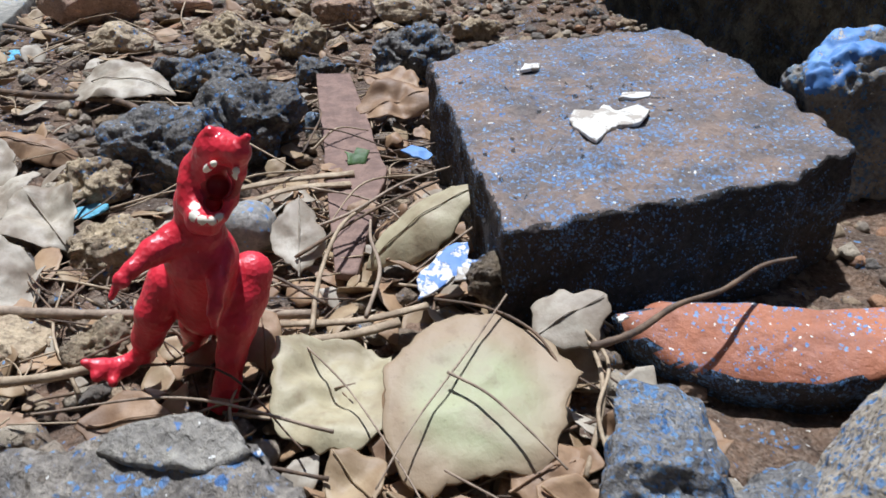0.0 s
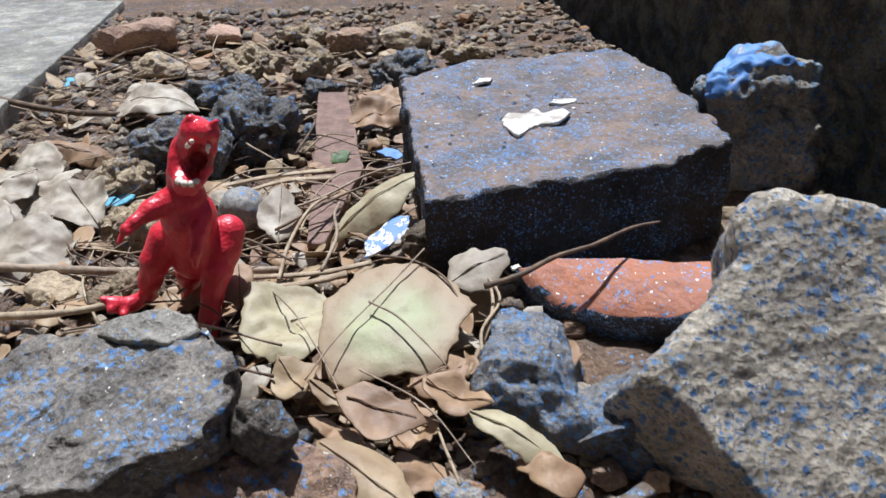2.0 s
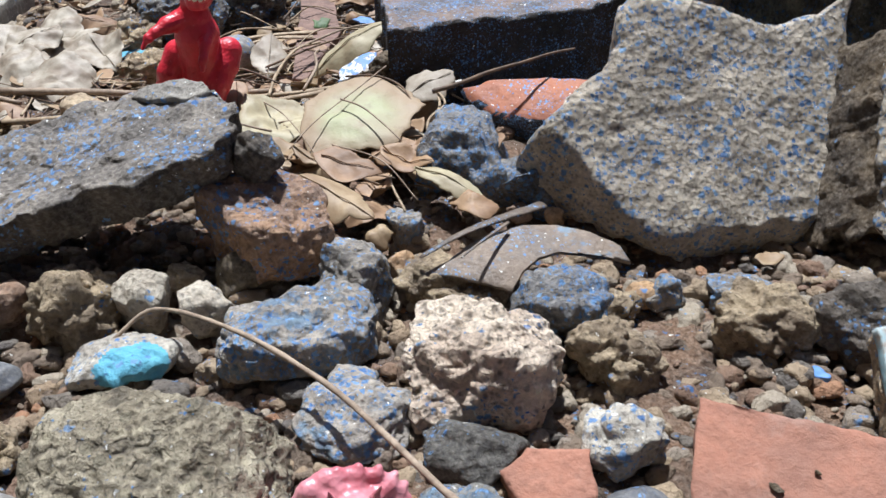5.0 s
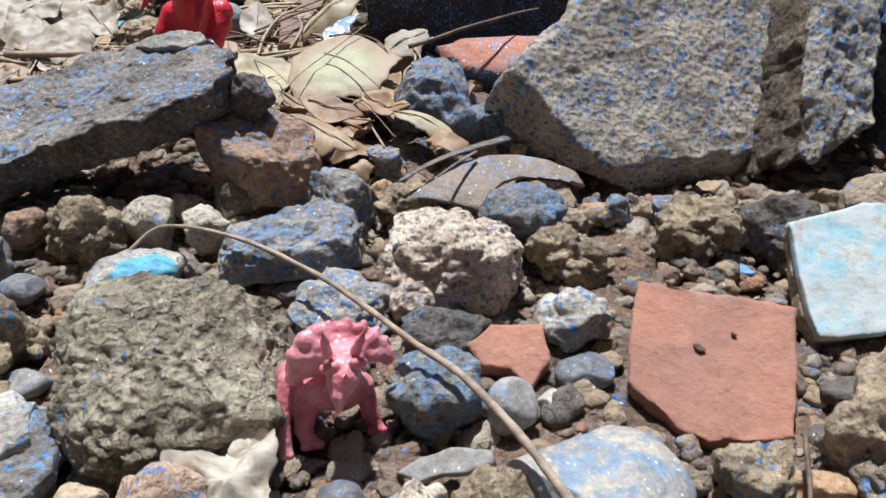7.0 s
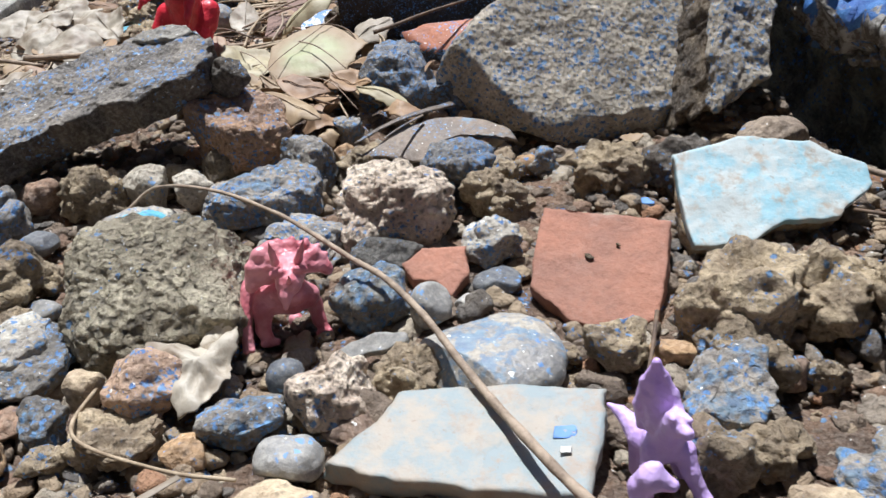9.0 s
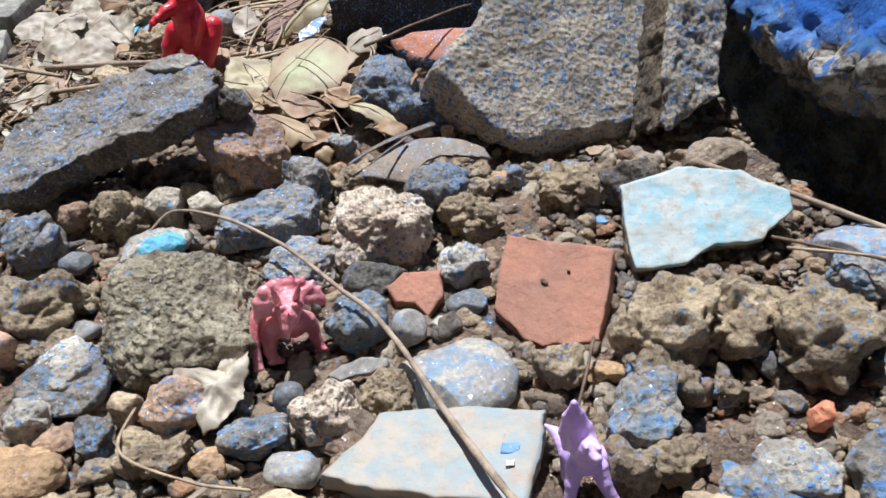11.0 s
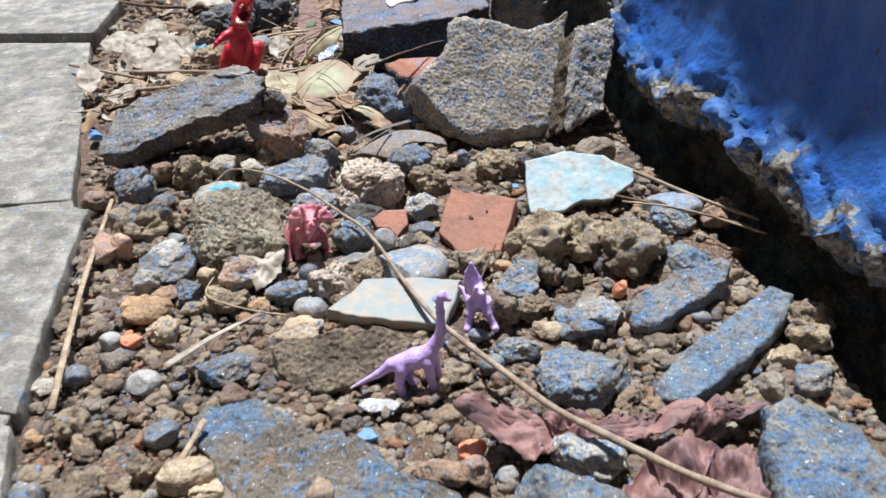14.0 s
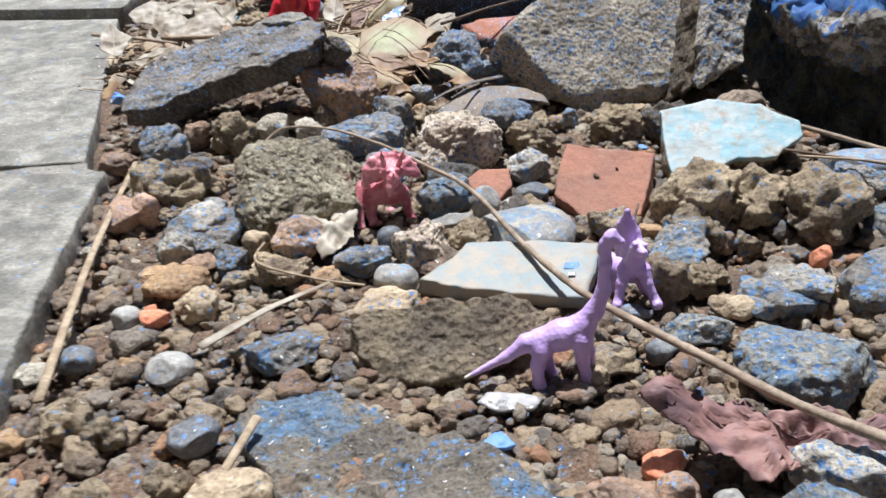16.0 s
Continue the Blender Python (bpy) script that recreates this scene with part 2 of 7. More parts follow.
def rock(name, light, dark, blue=0.0, white=0.0, rough=0.85, relief=1.0, pits=1.0, island=False, fleck=0.0030, mottle=1.0, wash=0.0, blotch=0.0, drift=0.5, pebbly=0.0):
    """Stone or concrete, grained, stained and flecked with old blue paint."""
    k = Nodes(name)
    patch = k.noise(0.016, 4, 0.65)
    colour = k.mix(k.span(patch, 0.35, 0.68), dark, light)
    speck = k.noise(0.0016, 4, 0.7)
    pale = k.mix(0.16, k.mix(1.0, colour, rgb(1.32, 1.30, 1.24), "MULTIPLY"), rgb(0.68, 0.63, 0.54))
    colour = k.mix(k.span(speck, 0.38, 0.72, 0.0, mottle), colour, pale)
    colour = k.mix(k.span(k.noise(0.0026, 4, 0.7), 0.42, 0.3, 0.0, 0.6 * mottle), colour, k.mix(0.7, colour, rgb(0.05, 0.04, 0.032)))
    grit = k.cells(0.0021)
    colour = k.mix(k.span(grit.outputs["Distance"], 0.05, 0.42, 0.62 * pits, 0.0), colour, k.mix(0.65, colour, rgb(0.05, 0.04, 0.035)))
    if pebbly:
        bits = k.cells(pebbly)
        shade = k.add("ShaderNodeSeparateColor")
        k.join(bits.outputs["Color"], shade.inputs[0])
        bit = k.mix(shade.outputs[0], k.mix(1.0, dark, rgb(0.75, 0.8, 0.82), "MULTIPLY"), k.mix(1.0, light, rgb(1.25, 1.25, 1.2), "MULTIPLY"))
        here = k.math("MULTIPLY", k.span(shade.outputs[1], 0.55, 0.65), k.span(bits.outputs["Distance"], 0.46, 0.34))
        colour = k.mix(k.math("MULTIPLY", here, 0.75), colour, bit)
        gap = k.math("MULTIPLY", k.span(bits.outputs["Distance"], 0.45, 0.7), k.span(k.noise(0.007, 4, 0.6), 0.46, 0.6))
        colour = k.mix(k.math("MULTIPLY", gap, 0.7), colour, k.mix(0.8, colour, rgb(0.045, 0.038, 0.03)))
    tone = k.math("ADD", k.math("MULTIPLY", k.random, 0.5), 0.83)
    if island:
        geo = k.add("ShaderNodeNewGeometry")
        ramp = k.add("ShaderNodeValToRGB")
        k.join(geo.outputs["Random Per Island"], ramp.inputs[0])
        ramp.color_ramp.interpolation = "CONSTANT"
        shades = [(0.0, light), (0.16, dark), (0.32, rgb(0.36, 0.26, 0.165)), (0.42, rgb(0.22, 0.165, 0.12)), (0.56, rgb(0.46, 0.40, 0.31)), (0.66, rgb(0.24, 0.14, 0.09)), (0.76, rgb(0.31, 0.265, 0.215)), (0.87, rgb(0.11, 0.108, 0.105)), (0.96, rgb(0.44, 0.215, 0.11))]
        for i, (p, c) in enumerate(shades):
            e = ramp.color_ramp.elements[i] if i < 2 else ramp.color_ramp.elements.new(p)
            e.position, e.color = p, c
        colour = k.mix(0.72, colour, ramp.outputs[0])
    else:
        colour = k.mix(1.0, colour, tone, "MULTIPLY")
    if blotch:
        stain = k.math("MULTIPLY", k.noise(0.045, 6, 0.72), k.noise(0.011, 5, 0.7))
        colour = k.mix(k.span(stain, 0.22, 0.29, 0.75 * blotch, 0.0), colour, k.mix(0.75, colour, rgb(0.07, 0.068, 0.06)))
        colour = k.mix(k.span(k.noise(0.03, 6, 0.75), 0.56, 0.66, 0.0, 0.5 * blotch), colour, rgb(0.46, 0.44, 0.39))
    if wash:
        thin = k.math("ADD", k.noise(0.0055, 5, 0.7), k.math("MULTIPLY", k.math("SUBTRACT", k.noise(0.02 + 0.03 * (drift > 0.5), 2, 0.5), 0.5), drift))
        film = k.mix(k.span(k.noise(0.003, 3, 0.6), 0.35, 0.65), rgb(0.095, 0.175, 0.29), rgb(0.18, 0.29, 0.385))
        colour = k.mix(k.span(thin, 0.60 - 0.2 * wash, 0.72 - 0.2 * wash, 0.0, 0.75), colour, film)
    if blue:
        cloud = k.noise(0.013, 3, 0.55)
        wob = k.add("ShaderNodeTexNoise")
        k.join(k.at, wob.inputs["Vector"])
        wob.inputs["Scale"].default_value = 1 / (fleck * 0.5)
        bent = k.add("ShaderNodeVectorMath", operation="MULTIPLY_ADD")
        k.join(wob.outputs["Color"], bent.inputs[0])
        bent.inputs[1].default_value = (fleck * 0.7,) * 3
        k.join(k.at, bent.inputs[2])
        for size, share in ((fleck * 0.60, 0.56 * blue), (fleck * 0.28, 0.42 * blue)):
            cell = k.cells(size, at=bent.outputs[0])
            chance = k.add("ShaderNodeSeparateColor")
            k.join(cell.outputs["Color"], chance.inputs[0])
            odds = k.math("ADD", chance.outputs[0], k.math("MULTIPLY", k.math("SUBTRACT", cloud, 0.5), 1.1))
            here = k.span(odds, 1.06 - share, 1.12 - share)
            mask = k.math("MULTIPLY", here, k.span(cell.outputs["Distance"], 0.58, 0.36, 0.0, 0.9))
            tint = k.mix(chance.outputs[1], rgb(0.065, 0.185, 0.45), rgb(0.21, 0.39, 0.63))
            colour = k.mix(mask, colour, tint)
        fine = k.math("ADD", k.noise(0.0010, 3, 0.6), k.math("MULTIPLY", k.math("SUBTRACT", cloud, 0.5), 0.55))
        mist = k.span(fine, 0.66 - 0.16 * blue, 0.78 - 0.16 * blue, 0.0, 0.05 + 0.45 * blue)
        colour = k.mix(mist, colour, rgb(0.15, 0.27, 0.48))
    if white:
        dots = k.noise(0.0019, 2, 0.5)
        colour = k.mix(k.span(dots, 0.76 - 0.08 * white, 0.79 - 0.08 * white), colour, rgb(0.8, 0.79, 0.74))
    n = k.bump(k.noise(0.0046, 6, 0.72), 0.9 * relief, 0.0027)
    n = k.bump(grit.outputs["Distance"], 0.7 * relief * pits, 0.0010, n)
    n = k.bump(speck, 0.75 * relief, 0.0007, n)
    if pebbly:
        n = k.bump(k.math("SUBTRACT", k.math("MULTIPLY", here, 0.6), gap), 0.7, pebbly * 0.3, n)
    return k.done(colour, k.span(patch, 0.3, 0.7, rough - 0.12, min(1, rough + 0.1)), n)


def dry_leaf(name, light, dark, vein=0.5, rough=0.6, rim=None):
    k = Nodes(name)
    patch = k.noise(0.012, 4, 0.6)
    colour = k.mix(k.span(patch, 0.35, 0.66), dark, light)
    if rim:
        pos = k.add("ShaderNodeTexCoord").outputs["Object"]
        far = k.add("ShaderNodeVectorMath", operation="LENGTH")
        k.join(pos, far.inputs[0])
        edge = k.math("ADD", far.outputs["Value"], k.math("MULTIPLY", k.math("SUBTRACT", patch, 0.5), 0.012))
        colour = k.mix(k.span(edge, 0.009, 0.018), colour, rim)
    fine = k.noise(0.0015, 4, 0.7)
    colour = k.mix(k.span(fine, 0.60, 0.72, 0.0, 0.55), colour, k.mix(0.6, colour, rgb(0.10, 0.06, 0.03)))
    colour = k.mix(k.span(k.noise(0.005, 6, 0.75), 0.54, 0.68, 0.0, 0.45), colour, k.mix(0.6, colour, rgb(0.16, 0.09, 0.045)))
    wave = k.add("ShaderNodeTexWave")
    k.join(k.at, wave.inputs["Vector"])
    wave.inputs["Scale"].default_value = 45
    wave.inputs["Distortion"].default_value = 3.0
    n = k.bump(wave.outputs["Fac"], 0.25 * vein, 0.0006)
    n = k.bump(k.noise(0.004, 4), 0.4, 0.0008, n)
    mat = k.done(colour, rough, n)
    k.bsdf.inputs["Transmission Weight"].default_value = 0.0
    k.bsdf.inputs["Subsurface Weight"].default_value = 0.0
    return mat


def stalk(name, light, dark):
    k = Nodes(name)
    colour = k.mix(k.span(k.noise(0.006, 4, 0.7), 0.35, 0.65), dark, light)
    colour = k.mix(k.span(k.noise(0.0009, 2), 0.55, 0.7, 0, 0.5), colour, k.mix(0.6, colour, rgb(0.06, 0.04, 0.03)))
    return k.done(colour, 0.75, k.bump(k.noise(0.0012, 3), 0.5, 0.0004))


def toy(name, colour, shade, rough=0.36, scales=1.0):
    k = Nodes(name)
    c = k.mix(k.span(k.noise(0.007, 3), 0.35, 0.65), shade, colour)
    c = k.mix(k.span(k.noise(0.0015, 3), 0.68, 0.8, 0, 0.35), c, k.mix(0.5, c, rgb(0.9, 0.75, 0.72)))
    n = k.bump(k.cells(0.0011).outputs["Distance"], 0.22 * scales, 0.0003 * scales)
    n = k.bump(k.noise(0.002, 3), 0.25, 0.0003, n)
    mat = k.done(c, k.span(k.noise(0.004, 3), 0.3, 0.7, rough - 0.08, rough + 0.15), n)
    k.bsdf.inputs["Specular IOR Level"].default_value = 0.55
    return mat


def painted(name, paint, body, wear, rough=0.6, second=None, dirt=0.3, relief=1.0):
    """A painted face whose paint has chipped to the body underneath."""
    k = Nodes(name)
    p = k.mix(k.span(k.noise(0.02, 4), 0.35, 0.65), paint, second or paint)
    mask = k.span(k.noise(0.006, 5, 0.68), 0.52 - 0.2 * wear, 0.56 - 0.2 * wear)
    c = k.mix(mask, body, p) if wear else p
    c = k.mix(k.span(k.noise(0.0035, 4, 0.7), 0.55, 0.75, 0, dirt), c, rgb(0.16, 0.11, 0.07))
    n = k.bump(mask, 0.5, 0.0004) if wear else None
    n = k.bump(k.noise(0.004, 4), min(1, 0.3 * relief), 0.0006 * relief, n)
    return k.done(c, rough, n)


def faded(name, paint, pale, dirt):
    """Old paint, bleached in patches and stained with earth, with soft edges."""
    k = Nodes(name)
    c = k.mix(k.span(k.noise(0.009, 5, 0.65), 0.38, 0.62), paint, pale)
    c = k.mix(k.span(k.noise(0.007, 6, 0.7), 0.5, 0.68, 0.0, 0.85), c, dirt)
    c = k.mix(k.span(k.noise(0.0016, 4, 0.7), 0.6, 0.72, 0.0, 0.6), c, k.mix(0.5, dirt, rgb(0.2, 0.15, 0.1)))
    n = k.bump(k.noise(0.0025, 5, 0.7), 0.45, 0.0007)
    return k.done(c, 0.6, n)


M = {
    "blue_grey": rock("grey porous stone with blue paint flecks", rgb(0.33, 0.295, 0.25), rgb(0.15, 0.137, 0.122), 0.6, 0.5, wash=0.35),
    "blue": rock("stone spattered with blue paint", rgb(0.36, 0.345, 0.30), rgb(0.17, 0.165, 0.155), 0.6, 0.8, 0.75, 1.3, 1.2, wash=0.62),
    "speckled": rock("pale grey porous stone", rgb(0.53, 0.50, 0.43), rgb(0.29, 0.26, 0.22), 0.5, 0.9),
    "beige": rock("beige porous rock", rgb(0.76, 0.65, 0.52), rgb(0.50, 0.39, 0.30), 0.16, 0.6, 0.9, 1.6, 1.8),
    "clod": rock("brown earth and mortar clod", rgb(0.44, 0.345, 0.22), rgb(0.20, 0.148, 0.095), 0.2, 0.4, 0.95, 1.3),
    "conglomerate": rock("olive conglomerate rock", rgb(0.44, 0.39, 0.285), rgb(0.22, 0.185, 0.125), 0.05, 0.6, 0.92, 1.5, 1.2, pebbly=0.0030),
    "tan": rock("tan stone", rgb(0.537, 0.427, 0.281), rgb(0.329, 0.244, 0.159), 0.12, 0.4, 0.85, 0.8),
    "brown": rock("brown stone", rgb(0.317, 0.195, 0.122), rgb(0.159, 0.104, 0.073), 0.12, 0.3, 0.8, 0.7),
    "brown_blue": rock("rusty brown rock with blue flecks", rgb(0.52, 0.31, 0.175), rgb(0.25, 0.155, 0.105), 0.55, 0.5, 0.7, 1.4),
    "ochre": rock("ochre stone", rgb(0.48, 0.30, 0.15), rgb(0.30, 0.185, 0.095), 0.1, 0.3, 0.75, 0.8),
    "slate": rock("dark grey smooth stone", rgb(0.159, 0.171, 0.183), rgb(0.085, 0.091, 0.104), 0.35, 0.3, 0.6, 0.35, 0.3),
    "pebble": rock("grey smooth pebble", rgb(0.329, 0.317, 0.293), rgb(0.207, 0.201, 0.189), 0.2, 0.3, 0.6, 0.3, 0.2),
    "cobble": rock("smooth grey cobble with worn blue paint", rgb(0.34, 0.305, 0.25), rgb(0.20, 0.195, 0.19), 0.15, 0.9, 0.5, 0.4, 0.35, wash=0.42, drift=1.0),
    "white_stone": rock("chalky white stone", rgb(0.45, 0.41, 0.335), rgb(0.29, 0.245, 0.19), 0.15, 0.2, 0.8, 1.0),
    "dark": rock("dark wet-looking rock", rgb(0.110, 0.104, 0.091), rgb(0.055, 0.051, 0.046), 0.3, 0.3, 0.7),
    "backrock": rock("charcoal lava rock with blue flecks", rgb(0.19, 0.18, 0.17), rgb(0.075, 0.07, 0.066), 0.5, 0.4, 0.85, 1.3),
    "flagstone": rock("dark cement slab with blue flecks", rgb(0.195, 0.172, 0.145), rgb(0.085, 0.075, 0.066), 0.46, 0.6, 0.75, 0.9, 0.9),
    "rubble": rock("grey cement rubble with blue flecks", rgb(0.58, 0.51, 0.41), rgb(0.32, 0.275, 0.215), 0.62, 0.7, 0.85, 1.4, 1.3, fleck=0.0034, mottle=1.0),
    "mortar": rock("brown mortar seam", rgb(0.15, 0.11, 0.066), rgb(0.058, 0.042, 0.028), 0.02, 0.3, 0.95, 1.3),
    "red": rock("broken red brick", rgb(0.634, 0.232, 0.122), rgb(0.488, 0.159, 0.085), 0.06, 0.3, 0.85, 0.5, 0.4),
    "terracotta": rock("red clay tile", rgb(0.47, 0.215, 0.142), rgb(0.36, 0.165, 0.11), 0.0, 0.0, 0.85, 0.5, 0.3, mottle=0.28, blotch=0.25),
    "roof_tile": rock("red roof tile with blue paint mist", rgb(0.46, 0.17, 0.085), rgb(0.33, 0.115, 0.06), 0.45, 1.0, 0.65, 0.35, 0.25, fleck=0.0018, mottle=0.25),
    "brick_dark": rock("dusty dark brick with blue paint mist", rgb(0.185, 0.130, 0.100), rgb(0.090, 0.076, 0.073), 0.60, 0.75, 0.55, 0.8, 0.7, fleck=0.0020, mottle=0.5),
    "paving": rock("worn grey cement paving", rgb(0.315, 0.30, 0.258), rgb(0.145, 0.139, 0.122), 0.05, 0.5, 0.8, 0.6, 0.6, mottle=0.9, blotch=0.7),
    "soil": rock("red-brown soil", rgb(0.20, 0.122, 0.076), rgb(0.088, 0.056, 0.038), 0.14, 0.5, 0.95, 1.6),
    "gravel": rock("mixed gravel", rgb(0.42, 0.32, 0.21), rgb(0.20, 0.15, 0.11), 0.14, 0.5, 0.88, 1.2, 0.9, island=True),
    "husk": rock("weathered brown bark", rgb(0.18, 0.135, 0.098), rgb(0.088, 0.066, 0.05), 0.25, 0.8, 0.5, 0.4, 0.15, fleck=0.0014, mottle=0.5, wash=0.2),
    "wedge": rock("brown-grey worn rock", rgb(0.33, 0.26, 0.17), rgb(0.15, 0.115, 0.078), 0.0, 0.3, 0.9, 1.4, 1.3, mottle=1.0),
}
M["flat_grey"] = M["wedge"]
M["blue_dark"] = rock("dark stone spattered with blue paint", rgb(0.20, 0.195, 0.19), rgb(0.08, 0.08, 0.085), 0.8, 0.5, 0.75, 1.3)
M["flag_blue"] = rock("sunken cement slab with worn blue paint", rgb(0.27, 0.23, 0.175), rgb(0.14, 0.118, 0.092), 0.32, 0.9, 0.75, 1.3, 1.2, wash=0.5, drift=1.3)
M["block_blue"] = rock("smooth blue-grey block", rgb(0.29, 0.29, 0.27), rgb(0.135, 0.145, 0.16), 0.45, 1.0, 0.6, 0.9, 0.9, fleck=0.0024, wash=0.6)
M["patch"] = rock("pale grey mortar", rgb(0.40, 0.375, 0.33), rgb(0.25, 0.23, 0.20), 0.12, 0.5, 0.85, 0.9)
# side materials: darker than the tops, with the sides' shade put into the colour
M["slab_side"] = rock("broken cement edge darkened for shade", rgb(0.12, 0.098, 0.076), rgb(0.045, 0.038, 0.032), 0.12, 0.3, 0.9, 1.1, 1.0)
# brick sides: black of their own, and deepened in colour for shade
M["brick_side"] = rock("black brick side deepened for shade, with blue specks", rgb(0.040, 0.030, 0.027), rgb(0.012, 0.011, 0.011), 0.42, 0.2, 0.7, 1.0, 0.8, fleck=0.0014, mottle=0.25)
M["tile_side"] = rock("tile edge darkened for shade with dense blue specks", rgb(0.05, 0.055, 0.07), rgb(0.02, 0.02, 0.025), 0.85, 0.6, 0.5, 0.5, 0.4, fleck=0.0015, mottle=0.25)
M["peb_tan"] = rock("smooth tan pebble", rgb(0.40, 0.29, 0.19), rgb(0.27, 0.19, 0.125), 0.03, 0.2, 0.8, 0.4, 0.4)
M["rust_fleck"] = rock("rusty stone with blue specks", rgb(0.44, 0.29, 0.19), rgb(0.27, 0.18, 0.125), 0.55, 0.5, 0.8, 0.9)
M["peb_brown"] = rock("dusty brown pebble", rgb(0.26, 0.20, 0.145), rgb(0.17, 0.125, 0.09), 0.03, 0.2, 0.85, 0.6)
M["dark_clod"] = rock("dark damp clod", rgb(0.17, 0.14, 0.11), rgb(0.07, 0.058, 0.048), 0.3, 0.4, 0.9, 1.3)
M["flat_red"] = rock("dusty pink stone", rgb(0.46, 0.30, 0.21), rgb(0.34, 0.21, 0.15), 0.05, 0.3, 0.85, 0.5)
M["spot"] = M["speckled"]
M["pebble_blue"] = rock("grey cobble with thin blue paint", rgb(0.24, 0.24, 0.25), rgb(0.14, 0.15, 0.18), 0.8, 0.3, 0.6, 0.4, 0.4, fleck=0.005)
M["chip_blue"] = painted("blue paint chip", rgb(0.08, 0.21, 0.52), rgb(0.45, 0.42, 0.36), 0.75, 0.6, rgb(0.15, 0.31, 0.62))
M["chunk"] = M["blue_grey"]
leaf_green = dry_leaf("pale olive dead leaf", rgb(0.37, 0.385, 0.215), rgb(0.33, 0.29, 0.18), rim=rgb(0.33, 0.245, 0.155))
green_leaf = dry_leaf("fresh green leaf scrap", rgb(0.10, 0.20, 0.05), rgb(0.05, 0.10, 0.03))
leaf_tan = dry_leaf("tan dry leaf", rgb(0.40, 0.30, 0.18), rgb(0.25, 0.165, 0.09))
leaf_brown = dry_leaf("brown dry leaf", rgb(0.35, 0.225, 0.13), rgb(0.19, 0.11, 0.06))
leaf_orange = dry_leaf("orange-tan dry leaf", rgb(0.38, 0.25, 0.14), rgb(0.25, 0.15, 0.085))
leaf_yellow = dry_leaf("yellowed leaf", rgb(0.44, 0.39, 0.25), rgb(0.31, 0.255, 0.155))
leaf_white = dry_leaf("bleached papery leaf", rgb(0.47, 0.42, 0.335), rgb(0.25, 0.20, 0.145))
leaf_paper = dry_leaf("bleached crumpled leaf", rgb(0.54, 0.48, 0.385), rgb(0.34, 0.28, 0.205))
leaf_purple = dry_leaf("wine-brown wrinkled leaf", rgb(0.32, 0.175, 0.15), rgb(0.145, 0.085, 0.09), 0.6, 0.66)
straw = stalk("pale straw", rgb(0.47, 0.37, 0.25), rgb(0.28, 0.205, 0.13))
twig_brown = stalk("brown twig", rgb(0.20, 0.13, 0.08), rgb(0.08, 0.055, 0.04))
stick_tan = stalk("grey-tan stick", rgb(0.40, 0.31, 0.225), rgb(0.23, 0.17, 0.12))
plank_wood = stalk("old mauve-brown wood", rgb(0.24, 0.15, 0.115), rgb(0.15, 0.09, 0.07))
toy_red = toy("red toy plastic", rgb(0.72, 0.036, 0.060), rgb(0.60, 0.024, 0.040), 0.36, 1.6)
toy_rose = toy("rose-red toy plastic", rgb(0.73, 0.31, 0.345), rgb(0.56, 0.155, 0.185), 0.38, 1.6)
toy_violet = toy("violet toy plastic", rgb(0.66, 0.47, 0.84), rgb(0.57, 0.38, 0.78), 0.40, 1.5)
tooth = toy("white toy paint", rgb(0.85, 0.80, 0.68), rgb(0.78, 0.70, 0.55), 0.5)
mouth_dark = toy("dark red toy paint", rgb(0.36, 0.014, 0.022), rgb(0.28, 0.010, 0.016), 0.4)
teal_paint = faded("pale turquoise paint over plaster", rgb(0.29, 0.50, 0.57), rgb(0.50, 0.55, 0.535), rgb(0.40, 0.32, 0.24))
plate_paint = faded("greyed plaster with turquoise traces", rgb(0.26, 0.31, 0.315), rgb(0.385, 0.335, 0.27), rgb(0.34, 0.262, 0.195))
spot_paint = rock("turquoise paint with blue specks", rgb(0.13, 0.44, 0.56), rgb(0.10, 0.36, 0.52), 0.5, 0.3, 0.55, 0.7, 0.5, mottle=0.2)
wall_paint = painted("glossy navy wall paint", rgb(0.030, 0.118, 0.42), rgb(0.05, 0.06, 0.07), 0.97, 0.34, rgb(0.046, 0.165, 0.53), 0.25, 2.6)


def skirting(name, bared):
    """The flared foot of the wall: pale blue paint broken away from brown and chalky aggregate."""
    k = Nodes(name, False)
    big = k.noise(0.016, 6, 0.68)
    core = k.mix(k.span(k.noise(0.0045, 4, 0.7), 0.4, 0.6), rgb(0.085, 0.068, 0.05), rgb(0.38, 0.36, 0.32))
    paint = k.mix(k.span(k.noise(0.007, 4, 0.7), 0.35, 0.65), rgb(0.022, 0.085, 0.31), rgb(0.075, 0.21, 0.49))
    bare = k.span(big, bared, bared + 0.02)
    c = k.mix(bare, paint, core)
    n = k.bump(bare, -0.8, 0.0016)
    n = k.bump(k.noise(0.0035, 6, 0.72), 0.7, 0.0018, n)
    return k.done(c, 0.6, n)


wall_skirt = skirting("chipped pale blue skirting", 0.60)
wall_mid = skirting("broken pale blue skirting", 0.49)
wall_low = skirting("crumbling skirting with blue remains", 0.39)
screen_grey = painted("plain grey of the sky screens", rgb(0.25, 0.24, 0.22), rgb(0.2, 0.2, 0.2), 0.0, 0.8, rgb(0.30, 0.28, 0.26), 0.2)
flake_mix = painted("blue over white paint", rgb(0.10, 0.22, 0.55), rgb(0.72, 0.71, 0.68), 0.15, 0.6, rgb(0.16, 0.30, 0.62), 0.15)
